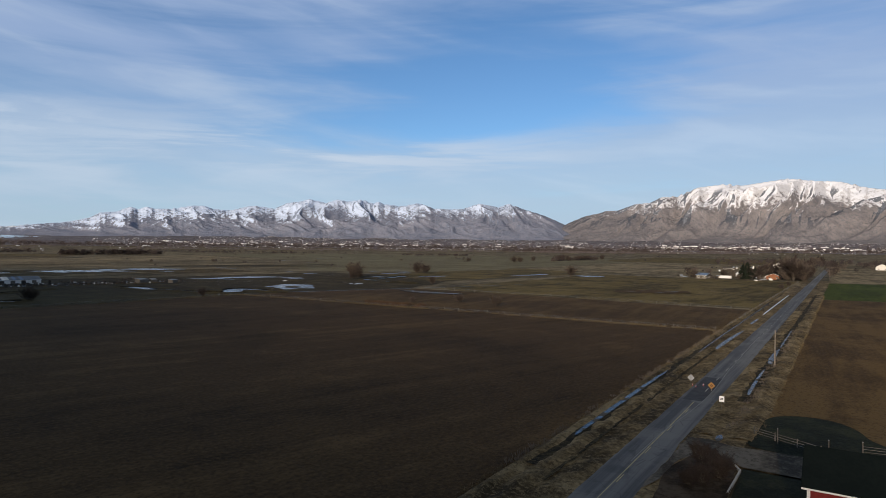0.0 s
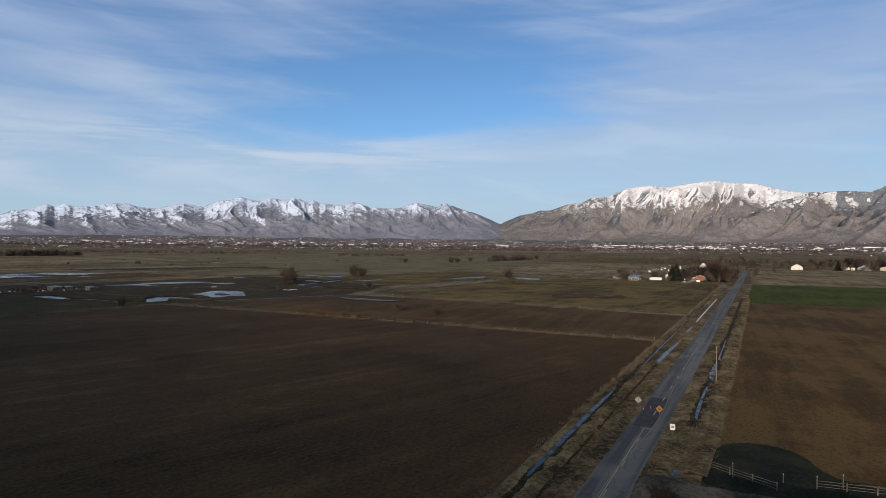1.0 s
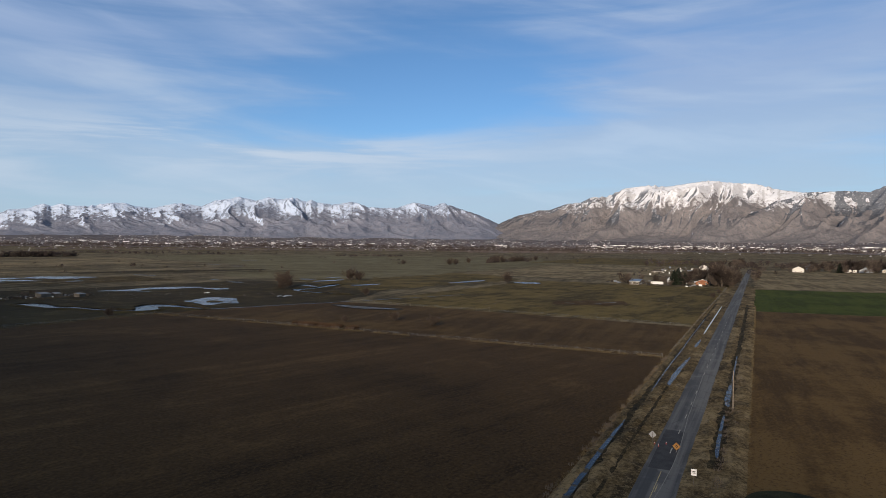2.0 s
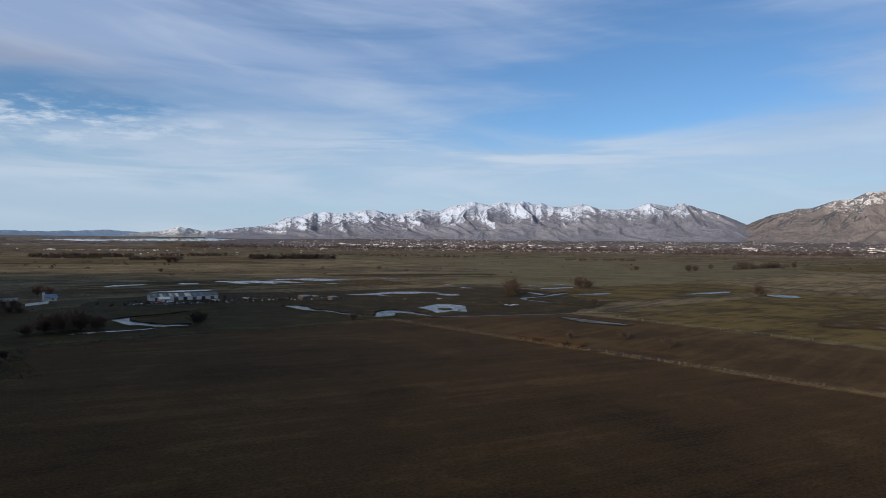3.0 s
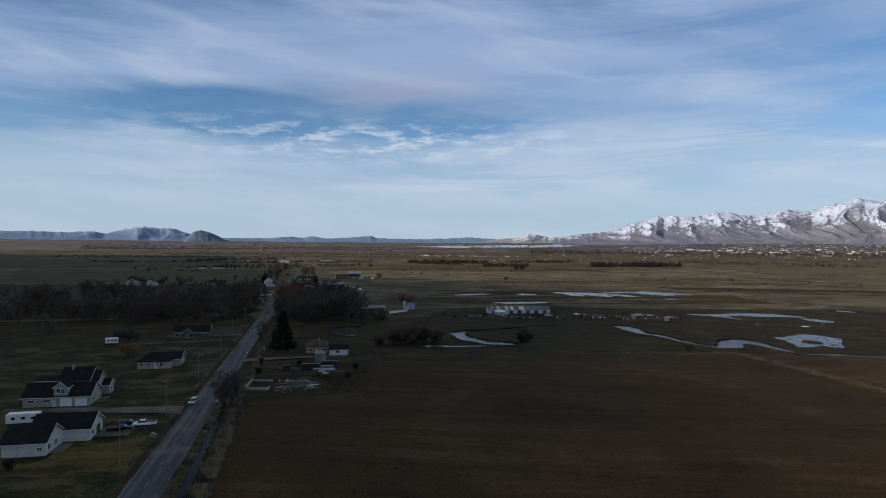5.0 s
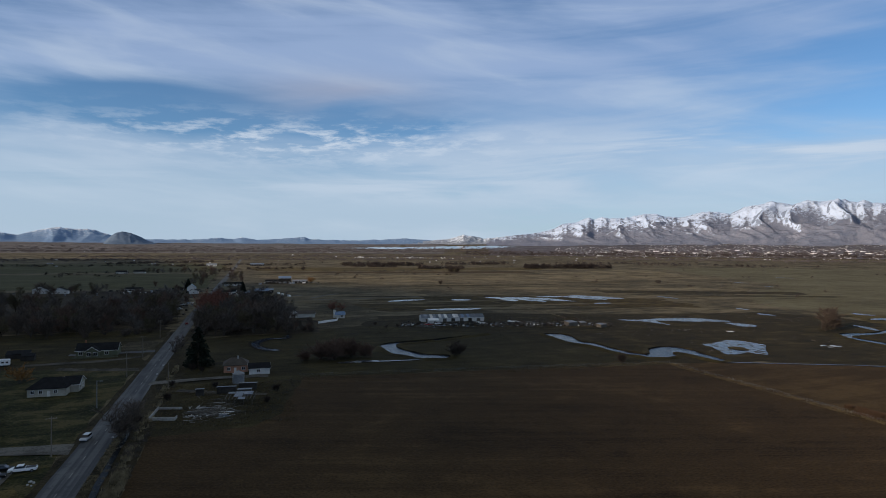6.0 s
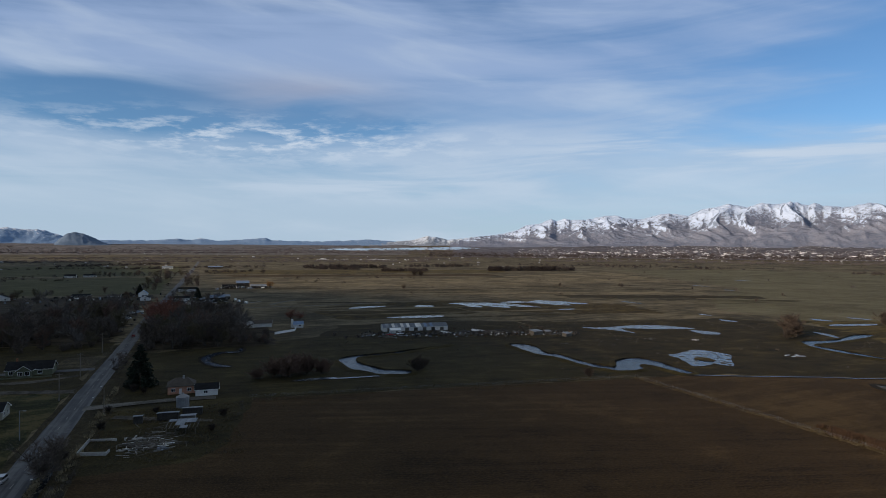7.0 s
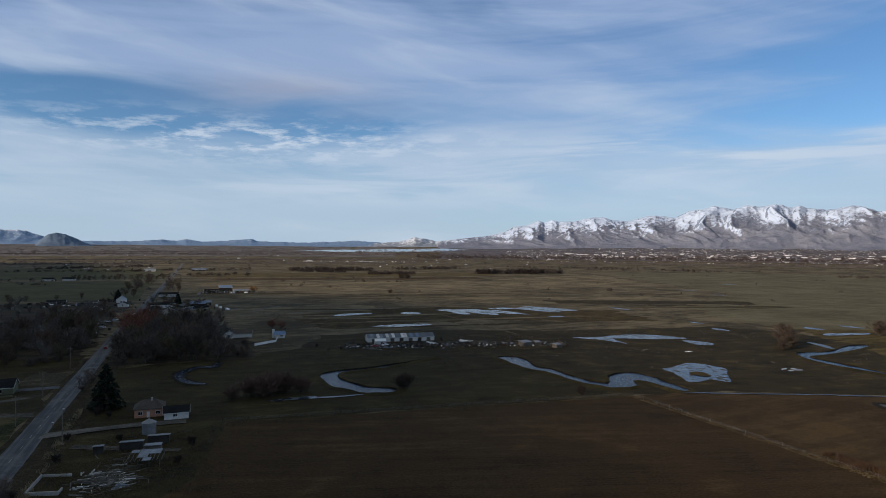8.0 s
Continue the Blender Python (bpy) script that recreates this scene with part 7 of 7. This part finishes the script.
def build_vehicles():
    vehicle(pose(-2.2, 199.5, 0.34, 0, 0, 262), "car", SILVER, "silver car stopped on the country road")
    vehicle(pose(-10.4, 178.5, 0.10, 0, 0, 184), "pickup", WHITECAR, "white pickup truck parked by a driveway")
    vehicle(pose(-15.2, 174.6, 0.17, 0, 0, 8), "pickup", BLACK, "black pickup truck on a parking pad")
    vehicle(pose(-14.8, 179.6, 0.10, 0, 0, 4), "car", BLACK, "black car parked beside a house")
    vehicle(pose(152, 409, 0.1, 0, 0, 170), "pickup", REDCAR, "red pickup truck beside a long shed")
    vehicle(pose(159, 411, 0.1, 0, 0, 200), "car", WHITECAR, "white car beside a long shed")
    vehicle(pose(-12, 560, 0.1, 0, 0, 20), "car", WHITECAR, "white car parked under bare trees")
    vehicle(pose(-13, 600, 0.1, 0, 0, 10), "car", SILVER, "silver car parked under bare trees")
    vehicle(pose(1.9, 452, 0.36, 0, 0, 90), "car", REDCAR, "red car on the road between groves")
    vehicle(pose(-26, 548, 0.1, 0, 0, 80), "pickup", WHITECAR, "white pickup truck beside the grove")
    vehicle(pose(641, 52, 0.1, 0, 0, 80), "car", BLACK, "black car in a farmyard")
    vehicle(pose(643, 26, 0.1, 0, 0, 70), "pickup", BLACK, "dark pickup truck in a farmyard")
    # travel trailers
    for x, y, turn, ln in ((-41, 185.5, 4, 7.5), (-59.5, 322.5, 6, 5.2), (621, 71, 88, 9.5)):
        t = empty_thing("travel_trailer", pose(x, y, 0.1, 0, 0, turn), "white boxy travel trailer parked on grass", "trailer", "trailers")
        part("body", box(bmesh.new(), -ln / 2, ln / 2, -1.2, 1.2, 0.5, 2.9, None, 0.12), WHITECAR, t)
        part("roof", box(bmesh.new(), -ln / 2 + 0.2, ln / 2 - 0.2, -1.05, 1.05, 2.9, 2.98), TRIM, t)
        for k in range(3):
            part("window", box(bmesh.new(), -ln / 3 + ln * k / 3.4, -ln / 3 + ln * k / 3.4 + 0.9, -1.22, -1.18, 1.5, 2.1), GLASS, t)
        for xx in (-0.5, 0.5):
            for yy in (-1.05, 1.05):
                part("wheel", tube(bmesh.new(), 0, 0, -0.1, 0.1, 0.36, 0.36, 12, pose(xx, yy, 0.36, 90)), RUBBER, t)
        part("hitch", box(bmesh.new(), ln / 2, ln / 2 + 1.0, -0.06, 0.06, 0.45, 0.6), BLACK, t)
    b = empty_thing("white_tank", pose(637, 62, 0), "round white farm tank", "tank")
    part("shell", tube(bmesh.new(), 0, 0, 0, 5, 3.0, 3.0, 16), WHITECAR, b)
    part("dome", tube(bmesh.new(), 0, 0, 5, 6.6, 3.0, 0.8, 16), WHITECAR, b)


# ---- poles, signs and fences ----
def power_pole(x, y, h, turn=0.0, arm=True, label="weathered wooden utility pole with a crossarm"):
    p = empty_thing("utility_pole", pose(x, y, 0, 0, 0, turn), label, "utility pole", "utility poles")
    part("pole", tube(bmesh.new(), 0, 0, -0.3, h, 0.17, 0.11, 9), POLEWOOD, p)
    if arm:
        a = part("crossarm", box(bmesh.new(), -1.2, 1.2, -0.16, -0.05, h - 0.55, h - 0.42), POLEWOOD, p)
        for k in (-1.05, -0.4, 0.4, 1.05):
            part("insulator", tube(bmesh.new(), k, -0.1, h - 0.42, h - 0.22, 0.05, 0.03, 6), TIN, a)
    return p


def build_poles():
    power_pole(-7.2, 145.5, 10.8, 90 - 78)
    power_pole(-7.2, 188, 9.8, 8)
    power_pole(-6.4, 285, 10, 6)
    power_pole(-7, 330, 10, 6)
    power_pole(-7, 392, 10.5, 6)
    power_pole(11.2, 259, 9, 0, False, "short plain wooden pole at a driveway")
    power_pole(154, -8.4, 8.6, 0, False, "plain wooden pole between road and ditch")
    for x in (690, 800):
        power_pole(x, -9.2, 9.5, 90)
    power_pole(648, 16, 11, 90)
    power_pole(3.5 - 10, 480, 10, 0)
    power_pole(-7, 650, 10, 0)
    p = empty_thing("light_pole", pose(-7, 236, 0), "pale lamp post on a lawn", "street lamp")
    part("pole", tube(bmesh.new(), 0, 0, -0.2, 8.6, 0.16, 0.10, 9), TIN, p)
    part("arm", box(bmesh.new(), -0.1, 1.3, -0.04, 0.04, 8.45, 8.55), TIN, p)
    part("lamp_head", box(bmesh.new(), 0.9, 1.6, -0.14, 0.14, 8.34, 8.48), TIN, p)


def road_sign(x, y, turn, diamond, face, back, label, size=0.9, post=1.4, base="post"):
    s = empty_thing("road_sign", pose(x, y, 0.22, 0, 0, turn), label, "road sign", "road signs")
    if base == "post":
        part("post", box(bmesh.new(), -0.04, 0.04, -0.04, 0.04, -0.1, post + size), WOOD, s)
    else:
        for a in (35, 145, 215, 325):
            m = pose(0, 0, 0, 0, 0, a)
            part("leg", box(bmesh.new(), 0, 0.75, -0.03, 0.03, 0.0, 0.06, m), BLACK, s)
        part("post", box(bmesh.new(), -0.03, 0.03, -0.03, 0.03, 0.0, post + size), TIN, s)
    m = pose(0, -0.06, post + size / 2) @ pose(0, 0, 0, 0, 45 if diamond else 0, 0)
    k = size / 2 * (1.0 if diamond else 0.8)
    plate = part("panel", box(bmesh.new(), -k, k, -0.015, 0.015, -size / 2, size / 2, m), face, s)
    for j in range(2):
        part("writing_bar", box(bmesh.new(), -k * 0.55, k * 0.55, -0.019, -0.0155, 0.06 - 0.2 * j, 0.16 - 0.2 * j, m), BLACK if face is not SIGNGREY else TIN, plate)
    return s


def build_signs():
    road_sign(103.2, -4.9, -82, False, SIGNWHITE, SIGNGREY, "white rectangular road sign on a post", 0.95, 1.6)
    road_sign(117.7, -0.9, -86, True, SIGNORANGE, SIGNGREY, "orange diamond roadworks sign on a stand", 0.95, 0.7, "stand")
    road_sign(122.0, 3.6, 92, True, SIGNGREY, SIGNGREY, "bare aluminium back of a diamond sign", 0.95, 0.9)
    for x, y in ((119.5, 2.2), (120.5, 3.0), (121.5, 1.2)):
        c = empty_thing("traffic_cone", pose(x, y, 0.34) @ Matrix.Scale(0.7, 4), "red and white traffic cone on the road", "traffic cone", "traffic cones")
        part("cone", tube(bmesh.new(), 0, 0, 0.03, 0.7, 0.17, 0.03, 10), REDCAR, c)
        part("band", tube(bmesh.new(), 0, 0, 0.38, 0.52, 0.105, 0.07, 10), TRIM, c)
        part("base", box(bmesh.new(), -0.2, 0.2, -0.2, 0.2, 0, 0.03), BLACK, c)
    for x, y in ((4.6, 196.5), (4.8, 207), (4.9, 281), (5.0, 300)):
        b = empty_thing("mailbox", pose(x, y, 0.2), "white mailbox on a short post", "mailbox", "mailboxes")
        part("post", box(bmesh.new(), -0.05, 0.05, -0.05, 0.05, -0.1, 1.0), WOOD, b)
        part("box", box(bmesh.new(), -0.28, 0.28, -0.12, 0.12, 1.0, 1.25, None, 0.04), TRIM, b)


def wire_fence(points, spacing, label, tall=1.25):
    f = empty_thing("wire_fence", pose(0, 0, 0), label, "fence", "field fences")
    rng = random.Random(len(label))
    post_mesh = mesh_of("post", *_post(tall), WOOD)
    for (x0, y0), (x1, y1) in zip(points, points[1:]):
        d = math.hypot(x1 - x0, y1 - y0)
        n = max(1, int(d / spacing))
        for k in range(n + 1):
            ob = new("post", post_mesh)
            ob.parent = f
            u = (k + rng.uniform(-0.12, 0.12)) / n
            x, y = x0 + (x1 - x0) * u, y0 + (y1 - y0) * u
            ob.matrix_basis = pose(x, y, 0, rng.uniform(-5, 5), rng.uniform(-5, 5), rng.uniform(0, 90)) @ Matrix.Diagonal((1, 1, rng.uniform(0.8, 1.12), 1))
        m = pose(x0, y0, 0, 0, 0, math.degrees(math.atan2(y1 - y0, x1 - x0)))
        for z in (0.45, 0.8, 1.1):
            part("wire", box(bmesh.new(), 0, d, -0.008, 0.008, z, z + 0.016, m), OLDTIN, f)


def _post(tall):
    v, f = [], []
    branch(v, f, Vector((0, 0, -0.1)), Vector((0, 0, tall)), 0.12, 0.10)
    f.append((4, 5, 6, 7))
    return v, f


def build_fences():
    wire_fence([(215.6, 14), (216.4, 250)], 7.0, "leaning wooden posts and wire between two fields")
    wire_fence([(216, 250.5), (139, 259.5), (58, 267.5)], 6.0, "old wire fence along the creek pasture")
    wire_fence([(305, 14), (314, 90), (319, 165), (330, 208)], 8.0, "wire fence across the meadow")
    wire_fence([(230, 12.6), (420, 12.2), (600, 11.6)], 9.0, "wire fence beside the east road")
    # pole gate and rails by the driveway
    for a, b, label in (((92, -11), (87, -19.4), "white pole rail gate by a driveway"), ((90.5, -24), (92, -34), "white pole rails in front of a barn field")):
        f = empty_thing("rail_gate", pose(0, 0, 0), label, "gate", "rail gates")
        d = Vector((b[0] - a[0], b[1] - a[1]))
        m = pose(a[0], a[1], 0, 0, 0, math.degrees(math.atan2(d.y, d.x)))
        for z in (0.5, 0.85, 1.2):
            part("rail", box(bmesh.new(), 0, d.length, -0.04, 0.04, z, z + 0.05, m), WOOD, f)
        for k in range(4):
            part("post", box(bmesh.new(), d.length * k / 3 - 0.06, d.length * k / 3 + 0.06, -0.06, 0.06, -0.1, 1.4, m), WOOD, f)
    for x, y, h in ((89.2, -14.2, 2.2), (90.2, -24, 1.8), (91.8, -27, 2.0), (90.6, -20.2, 1.3)):
        p = empty_thing("gate_post", pose(x, y, 0), "pale pointed gate post in shade", "post", "gate posts")
        part("post", tube(bmesh.new(), 0, 0, -0.1, h, 0.09, 0.06, 6), WOOD, p)
        part("cap", tube(bmesh.new(), 0, 0, h, h + 0.16, 0.08, 0.02, 6), CONCRETE, p)
    k = empty_thing("garden_kerb", pose(0, 0, 0), "bent white kerb rail beside a shrub", "kerb")
    for a, b in (((66, -11.2), (74.5, -11.4)), ((74.5, -11.4), (76.5, -10.4))):
        d = Vector((b[0] - a[0], b[1] - a[1]))
        m = pose(a[0], a[1], 0, 0, 0, math.degrees(math.atan2(d.y, d.x)))
        part("rail", box(bmesh.new(), 0, d.length, -0.09, 0.09, -0.05, 0.35, m), CONCRETE, k)


build_houses()
build_yard()
build_vehicles()
build_poles()
build_signs()
build_fences()
